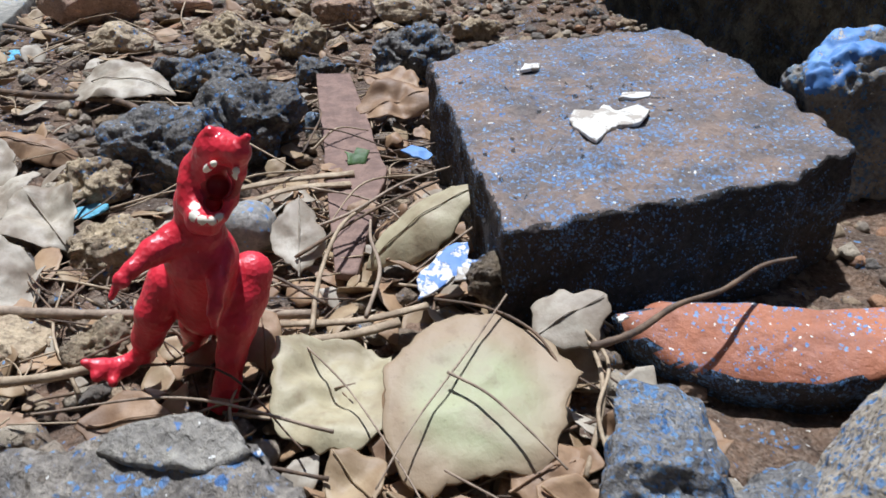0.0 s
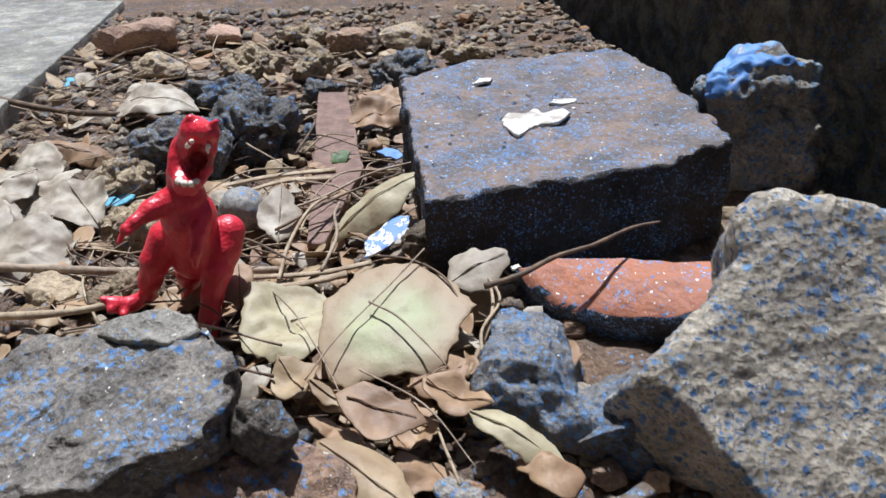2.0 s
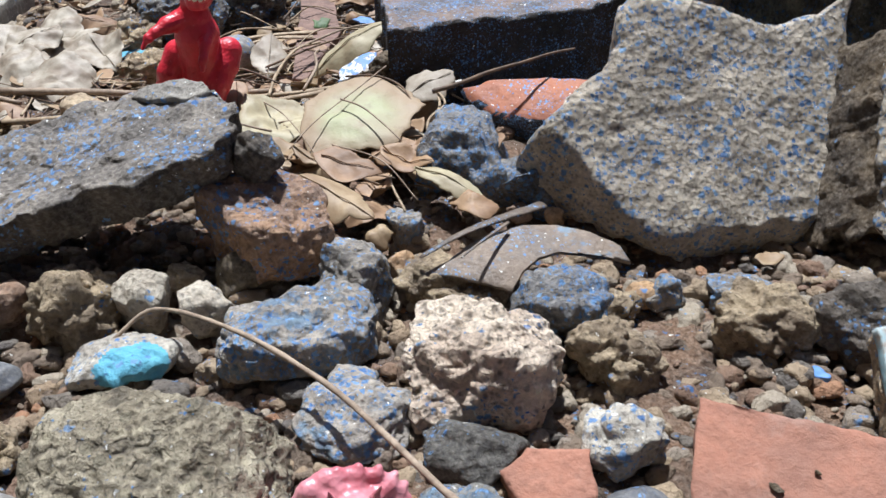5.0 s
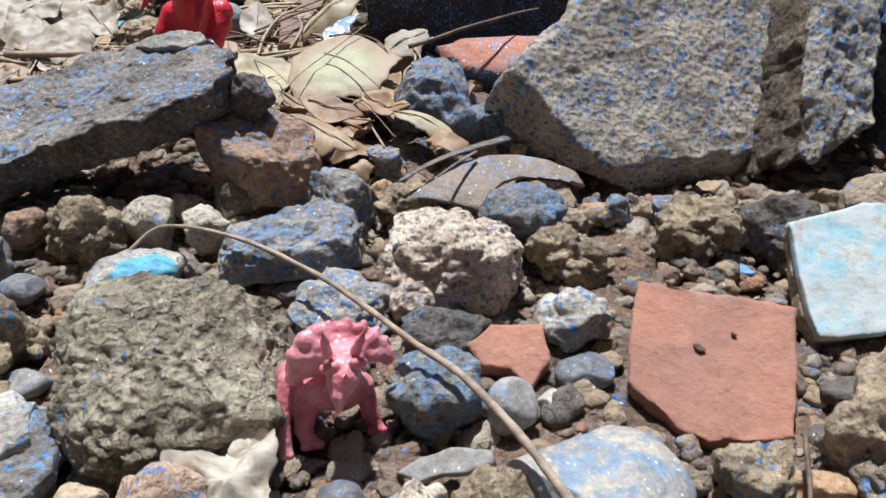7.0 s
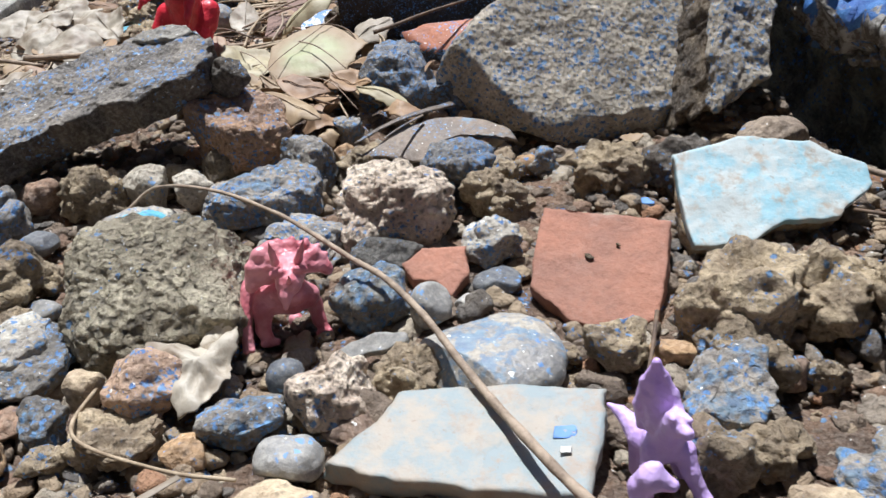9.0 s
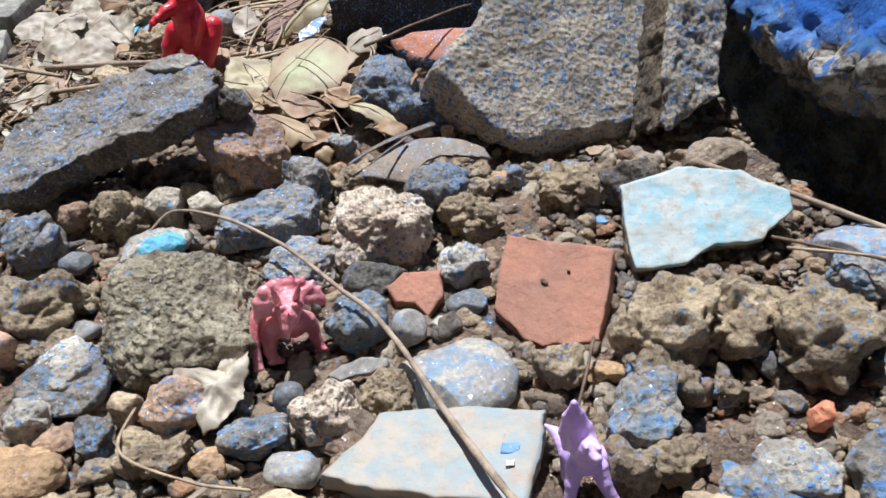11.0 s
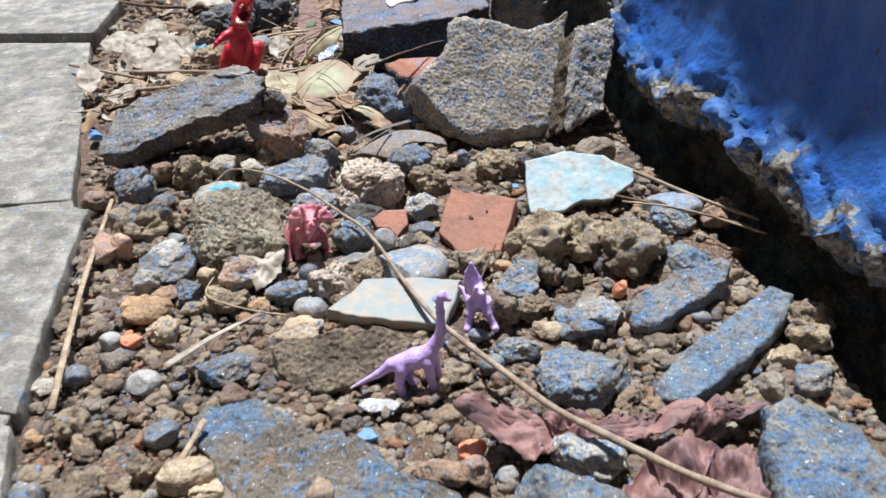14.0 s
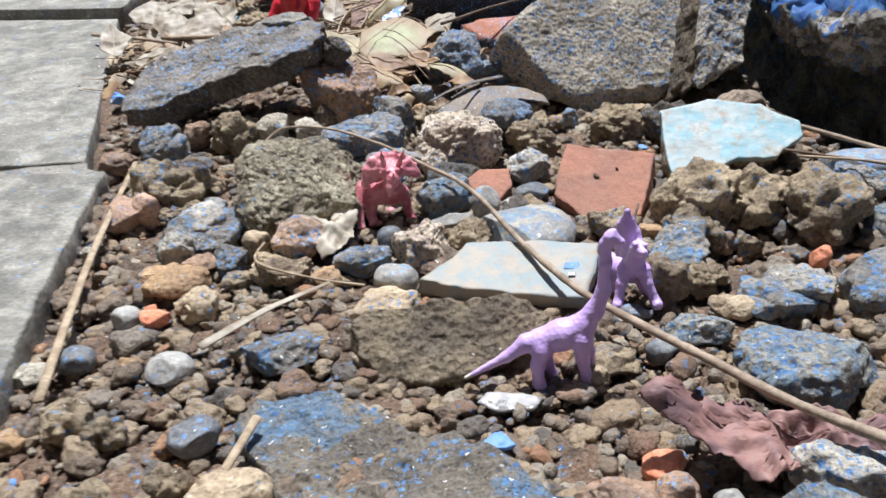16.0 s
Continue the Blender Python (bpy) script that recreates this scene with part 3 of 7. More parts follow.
glassy = painted("grey glassy flake", rgb(0.34, 0.34, 0.34), rgb(0.22, 0.21, 0.2), 0.5, 0.2, rgb(0.44, 0.43, 0.42), 0.4)
wall_edge = rock("broken plaster edge with blue paint", rgb(0.33, 0.29, 0.23), rgb(0.085, 0.07, 0.055), 0.7, 0.8, 0.85, 1.6, fleck=0.007)
wall_core = rock("mottled dark foundation stone", rgb(0.34, 0.31, 0.22), rgb(0.050, 0.045, 0.036), 0.35, 0.4, 0.8, 1.6)
flake = painted("white paint flake", rgb(0.64, 0.61, 0.54), rgb(0.42, 0.37, 0.31), 0.5, 0.5, rgb(0.70, 0.70, 0.68), 0.25)


# ---- setting ----
LIP_Y = (-0.75, -0.052, -0.030, -0.022, 0.013, 0.024, 0.046, 0.082, 0.095, 0.121, 0.30, 1.6)
LIP_X = (0.460, 0.251, 0.246, 0.243, 0.236, 0.232, 0.220, 0.208, 0.204, 0.199, 0.151, -0.200)


def wall_line(y):
    """The wall's broken edge runs slantwise along the plot."""
    return np.interp(np.asarray(y, float), LIP_Y, LIP_X) + 0.007


def graded(lo, hi, step, far_lo, far_hi, grow=1.25):
    mid = list(np.arange(lo, hi + step / 2, step))
    a, s = lo, step
    while a > far_lo:
        s *= grow
        a -= s
        mid.insert(0, a)
    a, s = hi, step
    while a < far_hi:
        s *= grow
        a += s
        mid.append(a)
    return np.array(mid)


def grid_faces(nx, ny):
    i, j = np.meshgrid(np.arange(nx - 1), np.arange(ny - 1), indexing="ij")
    a = (i * ny + j).ravel()
    return np.column_stack([a, a + ny, a + ny + 1, a + 1])


gx, gy = graded(-0.22, 0.30, 0.003, -25.0, 25.0), graded(-0.27, 0.48, 0.003, -25.0, 25.0)
X, Y = np.meshgrid(gx, gy, indexing="ij")
flat = np.column_stack([X.ravel(), Y.ravel(), np.zeros(X.size)])
height = ground_height(flat[:, 0], flat[:, 1]) + 0.0022 * fbm(flat, 0.016, 3, 4, 0.6) - 0.002
height -= 0.070 * smooth(-0.014, 0.012, flat[:, 0] - wall_line(flat[:, 1]))
flat[:, 2] = height
ground = new("ground", mesh_from("ground", flat, grid_faces(len(gx), len(gy)), M["soil"]))
tagged(ground, "bare brown soil with fine grit", "ground", kind="structure")

# the painted wall: a plaster skin with a broken lower lip over a recessed footing
wy = graded(-0.28, 0.30, 0.0025, -0.75, 1.6)
lip3 = np.column_stack([wy, np.zeros(len(wy)), np.zeros(len(wy))])
lip = np.interp(wy, (-0.30, -0.15, -0.05, -0.02, 0.02, 0.046, 0.06, 0.09, 0.121, 0.14, 0.22), (0.055, 0.050, 0.043, 0.044, 0.047, 0.048, 0.045, 0.037, 0.036, 0.050, 0.124)) + 0.0032 * fbm(lip3, 0.018, 41, 4, 0.6)
rows = [(-0.15, 0.0), (-0.15, 0.34), (-0.02, 0.343), (0.0, 0.338), (0.0, 0.25)] + [(0.0, z) for z in np.arange(0.15, 0.066, -0.004)]
rows += [(0.0245 * (1 - z / 0.064) ** 1.5, z) for z in np.arange(0.062, 0.005, -0.002)]
rows += [(0.0245, 0.004), (0.0250, 0.002), (0.0252, 0.0), (0.0250, -0.002), (0.0240, -0.004), (0.0230, -0.006), (0.0218, -0.008), (0.0200, -0.011), (0.0175, -0.014), (0.0130, -0.016), (0.008, -0.016), (0.002, -0.014), (-0.005, -0.010), (-0.012, -0.006), (-0.020, -0.002)]
verts = []
for o, z in rows:
    verts.append(np.column_stack([wall_line(wy) + 0.018 - o - 0.004 * max(z, 0), wy, lip + z]))
verts = np.array(verts).reshape(-1, 3)
foot = np.repeat([float(smooth(0.026, 0.004, z)) if o > -0.01 else 0.0 for o, z in rows], len(wy))
face = np.repeat([1.0 if o > -0.01 else 0.0 for o, z in rows], len(wy))
low = np.repeat([1.0 if z < 0.004 else 0.0 for o, z in rows], len(wy))
verts[:, 0] -= foot * (0.0026 * fbm(verts, 0.016, 43, 4, 0.62) + 0.0008 * (1 - 2.4 * np.abs(vnoise(verts, 0.007, 44)))) + low * 0.004 * fbm(verts, 0.008, 46, 3) - foot * 0.003 * smooth(0.1, 0.5, fbm(verts, 0.007, 49, 3))
verts[:, 0] -= face * (0.0006 * fbm(verts, 0.045, 52, 3) - 0.0012 * smooth(0.42, 0.6, vnoise(verts, 0.006, 53)))
verts[:, 2] += low * 0.0045 * fbm(verts, 0.007, 47, 3) + foot * 0.003 * fbm(verts, 0.012, 45, 3)
level = (verts[:, 2] - np.tile(lip, len(rows)) + 0.009 * fbm(verts, 0.018, 48, 4)).reshape(len(rows), -1)[:-1, :-1].ravel()
back = np.repeat([o < -0.03 and z > 0.01 for o, z in rows[:-1]], len(wy) - 1)
slots = np.where(back | (level > 0.013), 0, np.where(level > 0.005, 2, np.where(level > 0.000, 3, np.where(level > -0.008, 4, 1))))
wall = new("wall_right", mesh_from("wall_right", verts, grid_faces(len(rows), len(wy)), wall_paint, extra=(wall_edge, wall_skirt, wall_mid, wall_low), slots=slots))
tagged(wall, "blue painted wall with a broken plaster edge", "wall", kind="structure")
rng = np.random.default_rng(8)
crumbs = ([], [])
shapes = [lump(1, 1, 1, 900 + k, 2.8, 7, 0.62, 0.12, 0.0, 3) for k in range(10)]
for i in range(420):
    y = rng.uniform(-0.24, 0.20)
    s = rng.uniform(0.0016, 0.0060)
    v, f = shapes[i % 10]
    o = rng.uniform(-0.005, 0.0255)
    z = float(np.interp(y, wy, lip)) - 0.014 + 0.013 * float(smooth(0.016, 0.0255, o)) - 0.002 * rng.uniform(0, 1)
    crumbs[1].extend([[k + len(crumbs[0]) for k in q] for q in f])
    crumbs[0].extend((v * (s, s * 0.8, s * 0.7) + (float(wall_line(y)) + 0.018 - o, y, z)).tolist())
loose = part("broken_aggregate", mesh_from("broken_aggregate", crumbs[0], crumbs[1], wall_edge), wall, "crumbling aggregate along the broken edge")
tagged(loose, "crumbling aggregate along the broken edge", kind="stuff")
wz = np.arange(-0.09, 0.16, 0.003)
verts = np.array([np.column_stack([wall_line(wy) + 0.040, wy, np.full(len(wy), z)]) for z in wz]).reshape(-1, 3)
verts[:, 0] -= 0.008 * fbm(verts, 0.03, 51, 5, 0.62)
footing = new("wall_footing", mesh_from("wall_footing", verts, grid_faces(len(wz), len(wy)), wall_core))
tagged(footing, "dark mottled stone footing under the wall", "wall", kind="structure")

# unseen plain screens, added behind, left and above the camera to block sky light
def closing(name, label, category, size, at):
    bm = bmesh.new()
    bmesh.ops.create_cube(bm, size=1.0, matrix=Matrix.Diagonal((*size, 1)))
    me = bpy.data.meshes.new(name)
    bm.to_mesh(me)
    bm.free()
    me.materials.append(screen_grey)
    ob = new(name, me)
    ob.location = at
    return tagged(ob, label, category, kind="structure")


closing("wall_behind", "unseen grey screen added behind the viewer to block low sky", "wall", (5.0, 0.15, 2.4), (0.0, -1.1, 1.2))
closing("wall_left", "unseen grey screen added beyond the paving to block low sky", "wall", (0.15, 5.0, 2.4), (-1.4, 1.4, 1.2))
closing("ceiling_eave", "unseen grey screen added overhead to block sky", "ceiling", (5.0, 1.1, 0.1), (0.0, -0.9, 2.45))

# paving slabs beside the plot
pavement = tagged(new("pavement"), "cracked grey cement paving slabs", "pavement", kind="structure")


def paving(outline, seed, top=0.006):
    c = np.mean(outline, 0)
    v, f = slab_form([(x - c[0], y - c[1]) for x, y in outline], 0.035, seed, edge=0.0005, bumps=0.00012, grain=0.0001, step=0.0045, bevel=0.0008)
    part("paving_slab", mesh_from("paving_slab", v, f, M["paving"]), pavement, m=pose(c[0], c[1], top - 0.001 * (seed % 2), 0.3 * (seed % 3) - 0.3, 0.3, 0))


paving([(-0.270, 0.630), (-0.239, 0.480), (-0.212, 0.333), (-0.203, 0.284), (-0.50, 0.30), (-0.56, 0.63)], 1, 0.015)
paving([(-0.206, 0.280), (-0.150, 0.148), (-0.100, 0.026), (-0.30, -0.004), (-0.40, 0.05), (-0.48, 0.296)], 2)
paving([(-0.086, 0.016), (-0.060, -0.081), (-0.042, -0.138), (-0.20, -0.118), (-0.34, -0.12), (-0.36, -0.02), (-0.20, 0.006)], 3)
paving([(-0.040, -0.145), (-0.021, -0.190), (0.010, -0.29), (0.04, -0.42), (-0.4, -0.42), (-0.38, -0.126), (-0.15, -0.126)], 4)
paving([(-0.300, 0.640), (-0.40, 1.10), (-0.90, 1.10), (-0.70, 0.640)], 5, 0.014)

for top, joint in ((0.0030, [(-0.36, -0.025), (-0.088, 0.013), (-0.102, 0.028), (-0.36, 0.035)]), (0.0032, [(-0.38, -0.150), (-0.044, -0.147), (-0.046, -0.136), (-0.15, -0.112), (-0.38, -0.105)]), (0.0034, [(-0.49, 0.280), (-0.209, 0.274), (-0.208, 0.290), (-0.49, 0.320)])):
    c = np.mean(joint, 0)
    v, f = slab_form([(x - c[0], y - c[1]) for x, y in joint], 0.020, 60, edge=0.0005, bumps=0.0008, grain=0.0003, step=0.0035, bevel=0.0008)
    part("joint_mortar", mesh_from("joint_mortar", v, f, M["patch"]), pavement, "sandy grey joint filling", pose(c[0], c[1], top))

# ---- loose stones ----
LOOKS = {
    "blue_grey": ("stone", "grey porous stone flecked with blue paint", 3.0, 8, 0.06, 0.0005),
    "blue_dark": ("rock", "dark rock spattered with blue paint beside leaves", 3.0, 8, 0.07, 0.0007),
    "blue": ("stone", "grey stone thickly spattered with blue paint", 3.0, 8, 0.06, 0.0005),
    "speckled": ("stone", "pale grey porous stone with fine specks", 2.8, 6, 0.06, 0.0005),
    "beige": ("stone", "beige porous rock with small holes", 2.6, 6, 0.07, 0.0007),
    "clod": ("clod", "crumbly brown lump of earth and mortar", 2.6, 8, 0.15, 0.0006),
    "tan": ("stone", "tan rough stone on the gravel", 2.8, 8, 0.05, 0.0003),
    "brown": ("stone", "brown weathered stone on the gravel", 2.6, 7, 0.05, 0.0003),
    "brown_blue": ("rock", "rusty brown rock with blue paint flecks", 4.5, 7, 0.05, 0.0005),
    "ochre": ("stone", "ochre yellow stone on the gravel", 2.6, 6, 0.05, 0.0003),
    "slate": ("pebble", "dark grey smooth pebble", 2.3, 3, 0.03, 0.0001),
    "pebble": ("pebble", "light grey smooth pebble", 2.3, 3, 0.03, 0.0001),
    "pebble_blue": ("pebble", "round grey pebble with thin blue paint", 2.2, 2, 0.03, 0.0002),
    "cobble": ("cobble", "large smooth cobble with worn blue paint", 2.5, 3, 0.02, 0.0001),
    "white_stone": ("stone", "chalky off-white stone among the gravel", 3.0, 8, 0.04, 0.0003),
    "dark": ("stone", "dark flat stone in the gravel", 3.0, 8, 0.04, 0.0003),
    "backrock": ("rock", "charcoal lava rock behind the red toy", 2.8, 7, 0.10, 0.0009),
    "chunk": ("rubble_chunk", "grey rubble lump with blue paint on top", 2.8, 7, 0.10, 0.0009),
    "flat_grey": ("stone", "flat brown-grey stone chip", 3.4, 8, 0.03, 0.0002),
    "flat_red": ("stone", "flat dusty pink stone", 3.4, 7, 0.03, 0.0002),
    "spot": ("stone", "pale stone with a turquoise paint patch", 2.8, 6, 0.05, 0.0004),
    "red": ("brick_fragment", "small broken piece of red brick", 3.4, 9, 0.04, 0.0003),
    "peb_tan": ("pebble", "round tan pebble lying on the sunken slab", 2.1, 3, 0.04, 0.0002),
    "rust_fleck": ("stone", "rusty rounded stone with blue paint specks", 2.6, 6, 0.05, 0.0004),
    "peb_brown": ("pebble", "dusty brown pebble under the rubble", 2.3, 4, 0.04, 0.0002),
    "dark_clod": ("clod", "dark damp clod under the plaster shard", 2.8, 8, 0.12, 0.0006),
    "chip_blue": ("paint_chip", "bright blue chip of wall paint", 5.0, 12, 0.06, 0.0004),
}

NUBS = {"clod": (150, 0.05), "beige": (130, 0.035), "speckled": (90, 0.04), "blue_grey": (70, 0.05), "backrock": (60, 0.06), "chunk": (70, 0.06), "brown": (30, 0.05), "tan": (26, 0.05)}


def stone(x, y, z, w, d, h, turn, kind, seed):
    name, label, power, cuts, rough, grain = LOOKS[kind]
    if kind == "chip_blue":
        w, d, h = w * 0.85, d * 0.8, h * 0.5
    if kind == "cobble":
        h, z = h * 0.6, z - 0.003
    level = 6 if w > 0.030 else 5 if w > 0.013 else 4
    nubs, knob = NUBS.get(kind, (0, 0))
    v, f = lump(w, d, h, seed, power, cuts, 0.64, rough * 1.25, grain * 1.3, level, nubs, knob)
    slots = None
    if kind == "chunk":
        mid = v[np.array(f)].mean(1) @ np.array([-0.30, -0.15, 0.94])
        slots = (mid + 0.003 * vnoise(v[np.array(f)].mean(1), 0.006, 3) > 0.83 * mid.max()).astype(int)
    if kind == "spot":
        mid = v[np.array(f)].mean(1)
        k = int(np.argmax(v @ np.array([0.25, -0.7, 0.75])))
        slots = (np.linalg.norm((mid - v[k]) * (1, 1.1, 1.1), axis=1) + 0.0016 * vnoise(mid, 0.004, 3) < w * 0.34).astype(int)
    ob = new(name, mesh_from(name, v, f, M[kind], extra={"spot": (spot_paint,), "chunk": (M["chip_blue"],)}.get(kind, ()), slots=slots))
    ob.matrix_world = pose(x, y, z, (seed * 13) % 17 - 8, (seed * 29) % 17 - 8, turn)
    tagged(ob, label, "stone", "loose stones")
    return ob


stone(0.0020, 0.0850, 0.0105, 0.0360, 0.0300, 0.0300, 17, 'brown_blue', 1)
stone(0.0000, 0.0740, 0.0060, 0.0191, 0.0153, 0.0157, 14, 'flat_grey', 2)
stone(0.0190, 0.0470, 0.0053, 0.0362, 0.0300, 0.0160, 11, 'blue_grey', 3)
stone(0.0600, 0.0330, 0.0086, 0.0388, 0.0311, 0.0227, 8, 'beige', 4)
stone(0.0810, 0.0550, 0.0073, 0.0233, 0.0209, 0.0193, 5, 'blue_dark', 5)
stone(-0.0230, 0.0390, 0.0013, 0.0257, 0.0205, 0.0093, 2, 'spot', 6)
stone(0.0280, 0.0720, 0.0061, 0.0172, 0.0154, 0.0161, -1, 'blue_grey', 7)
stone(0.0530, 0.0730, 0.0029, 0.0282, 0.0221, 0.0076, -4, 'clod', 8)
stone(0.0380, 0.0180, 0.0035, 0.0239, 0.0205, 0.0097, -7, 'blue_grey', 9)
stone(0.0630, -0.0140, 0.0030, 0.0215, 0.0202, 0.0190, -10, 'blue', 10)
stone(0.0620, 0.0112, 0.0036, 0.0225, 0.0160, 0.0100, -13, 'dark', 11)
stone(0.0930, 0.0140, 0.0045, 0.0169, 0.0153, 0.0118, -16, 'speckled', 12)
stone(0.0940, -0.0020, 0.0020, 0.0127, 0.0114, 0.0052, -19, 'slate', 13)
stone(0.0780, -0.0180, 0.0049, 0.0108, 0.0097, 0.0129, 18, 'pebble', 14)
stone(0.0937, -0.0400, 0.0076, 0.0330, 0.0290, 0.0210, 15, 'cobble', 15)
stone(0.0590, -0.0520, 0.0055, 0.0189, 0.0170, 0.0143, 12, 'beige', 16)
stone(0.0480, -0.0450, 0.0039, 0.0087, 0.0078, 0.0104, 9, 'slate', 17)
stone(0.0760, -0.0450, 0.0043, 0.0159, 0.0143, 0.0113, 6, 'clod', 18)
stone(0.0410, -0.0580, 0.0029, 0.0196, 0.0156, 0.0080, 0, 'blue_grey', 20)
stone(0.0540, -0.0700, 0.0035, 0.0140, 0.0126, 0.0093, -3, 'pebble', 21)
stone(0.0650, -0.0600, 0.0020, 0.0127, 0.0105, 0.0051, -6, 'brown', 22)
stone(0.0310, -0.0650, 0.0014, 0.0115, 0.0096, 0.0046, -9, 'ochre', 23)
stone(0.0170, -0.0490, 0.0055, 0.0165, 0.0149, 0.0167, -12, 'rust_fleck', 24)
stone(0.0010, -0.0460, 0.0021, 0.0094, 0.0084, 0.0100, -15, 'tan', 25)
stone(-0.0250, -0.0290, 0.0010, 0.0238, 0.0214, 0.0106, -18, 'speckled', 26)
stone(-0.0520, -0.0180, 0.0017, 0.0123, 0.0111, 0.0148, 19, 'flat_red', 27)
stone(-0.0410, -0.0130, -0.0011, 0.0167, 0.0143, 0.0068, 16, 'clod', 28)
stone(0.0140, -0.0620, 0.0020, 0.0196, 0.0165, 0.0080, 13, 'clod', 29)
stone(-0.0270, -0.0490, 0.0016, 0.0132, 0.0118, 0.0124, 10, 'speckled', 30)
stone(-0.0170, -0.0540, -0.0005, 0.0139, 0.0113, 0.0056, 7, 'brown', 31)
stone(-0.0050, -0.0560, 0.0014, 0.0128, 0.0116, 0.0089, 4, 'blue_grey', 32)
stone(0.0530, -0.0850, 0.0030, 0.0197, 0.0162, 0.0080, 1, 'tan', 33)
stone(-0.0190, -0.0690, 0.0007, 0.0222, 0.0177, 0.0090, -2, 'ochre', 34)
stone(-0.0080, -0.0830, 0.0013, 0.0144, 0.0130, 0.0091, -5, 'tan', 35)
stone(-0.0710, 0.0400, 0.0041, 0.0224, 0.0202, 0.0185, -8, 'blue_grey', 36)
stone(-0.0610, 0.0580, 0.0033, 0.0147, 0.0132, 0.0119, -11, 'brown', 37)
stone(-0.0425, 0.0540, 0.0030, 0.0230, 0.0180, 0.0150, -14, 'clod', 38)
stone(-0.0260, 0.0620, 0.0045, 0.0190, 0.0165, 0.0160, -17, 'white_stone', 39)
stone(0.1520, -0.0250, 0.0076, 0.0279, 0.0251, 0.0200, 17, 'clod', 41)
stone(0.1710, -0.0170, 0.0060, 0.0275, 0.0248, 0.0157, 14, 'clod', 42)
stone(0.1880, -0.0300, 0.0075, 0.0290, 0.0261, 0.0197, 11, 'clod', 43)
stone(0.1420, -0.0530, 0.0048, 0.0217, 0.0195, 0.0127, 8, 'blue_grey', 44)
stone(0.1210, -0.0340, 0.0037, 0.0139, 0.0125, 0.0098, 5, 'clod', 45)
stone(0.1340, -0.0350, 0.0021, 0.0111, 0.0100, 0.0056, 2, 'ochre', 46)
stone(0.1480, -0.0670, 0.0026, 0.0167, 0.0121, 0.0068, -1, 'clod', 47)
stone(0.1370, -0.0720, 0.0056, 0.0123, 0.0111, 0.0147, -4, 'clod', 48)
stone(0.1760, -0.0730, 0.0035, 0.0227, 0.0178, 0.0092, -7, 'speckled', 49)
stone(0.2150, -0.0310, 0.0036, 0.0235, 0.0193, 0.0095, -10, 'blue', 50)
stone(0.2150, 0.0150, 0.0044, 0.0286, 0.0230, 0.0116, -13, 'pebble_blue', 51)
stone(0.2100, 0.0010, 0.0038, 0.0247, 0.0164, 0.0100, -16, 'blue_grey', 52)
stone(0.1850, -0.0540, 0.0030, 0.0065, 0.0059, 0.0078, -19, 'red', 53)
stone(0.2360, 0.0080, 0.0039, 0.0189, 0.0170, 0.0103, 18, 'brown', 54)
stone(0.1800, 0.0670, 0.0080, 0.0220, 0.0195, 0.0160, 15, 'peb_brown', 55)
stone(0.1280, 0.0560, 0.0063, 0.0207, 0.0187, 0.0167, 12, 'clod', 56)
stone(0.1030, 0.0710, 0.0025, 0.0096, 0.0087, 0.0066, 9, 'ochre', 57)
stone(0.0940, 0.0410, 0.0039, 0.0181, 0.0163, 0.0102, 6, 'clod', 58)
stone(0.1500, 0.0550, 0.0064, 0.0240, 0.0216, 0.0167, 3, 'dark_clod', 59)
stone(0.1370, 0.0420, 0.0014, 0.0090, 0.0063, 0.0036, 0, 'chip_blue', 60)
stone(0.1420, -0.0950, 0.0031, 0.0199, 0.0100, 0.0080, -3, 'blue', 61)
stone(0.2130, -0.0710, 0.0021, 0.0137, 0.0076, 0.0055, -6, 'pebble', 62)
stone(0.1270, -0.0840, 0.0015, 0.0096, 0.0065, 0.0039, -9, 'slate', 63)
stone(0.1540, -0.0810, 0.0020, 0.0128, 0.0095, 0.0052, -12, 'tan', 64)
stone(0.0870, -0.0130, 0.0019, 0.0080, 0.0072, 0.0050, -15, 'pebble', 65)
stone(0.1100, -0.0340, 0.0012, 0.0075, 0.0060, 0.0030, -18, 'clod', 66)
stone(0.1040, -0.0540, 0.0012, 0.0080, 0.0053, 0.0032, 19, 'clod', 67)
stone(0.1870, -0.0330, 0.0021, 0.0100, 0.0090, 0.0055, 16, 'tan', 68)
stone(0.1650, -0.0440, 0.0023, 0.0089, 0.0080, 0.0062, 13, 'clod', 69)
stone(0.1580, -0.0440, 0.0027, 0.0080, 0.0072, 0.0070, 10, 'brown', 70)
stone(-0.0310, -0.0060, -0.0013, 0.0116, 0.0105, 0.0054, 7, 'pebble', 71)
stone(-0.0620, 0.0090, -0.0010, 0.0122, 0.0110, 0.0079, 4, 'clod', 72)
stone(-0.0510, 0.0140, 0.0003, 0.0123, 0.0110, 0.0112, 1, 'brown', 73)
stone(-0.0370, 0.0090, -0.0004, 0.0110, 0.0099, 0.0083, -2, 'clod', 74)
stone(-0.0510, 0.0320, -0.0008, 0.0116, 0.0105, 0.0071, -5, 'slate', 75)
stone(0.0010, -0.0670, 0.0004, 0.0098, 0.0088, 0.0054, -8, 'clod', 76)
stone(-0.0180, -0.0900, 0.0002, 0.0100, 0.0090, 0.0078, -11, 'red', 77)
stone(0.1670, -0.1120, 0.0052, 0.0355, 0.0284, 0.0137, -14, 'blue', 78)
stone(0.1590, -0.1870, 0.0098, 0.0367, 0.0293, 0.0259, -17, 'blue', 79)
stone(0.1340, -0.1990, 0.0102, 0.0286, 0.0229, 0.0268, -20, 'blue_grey', 80)
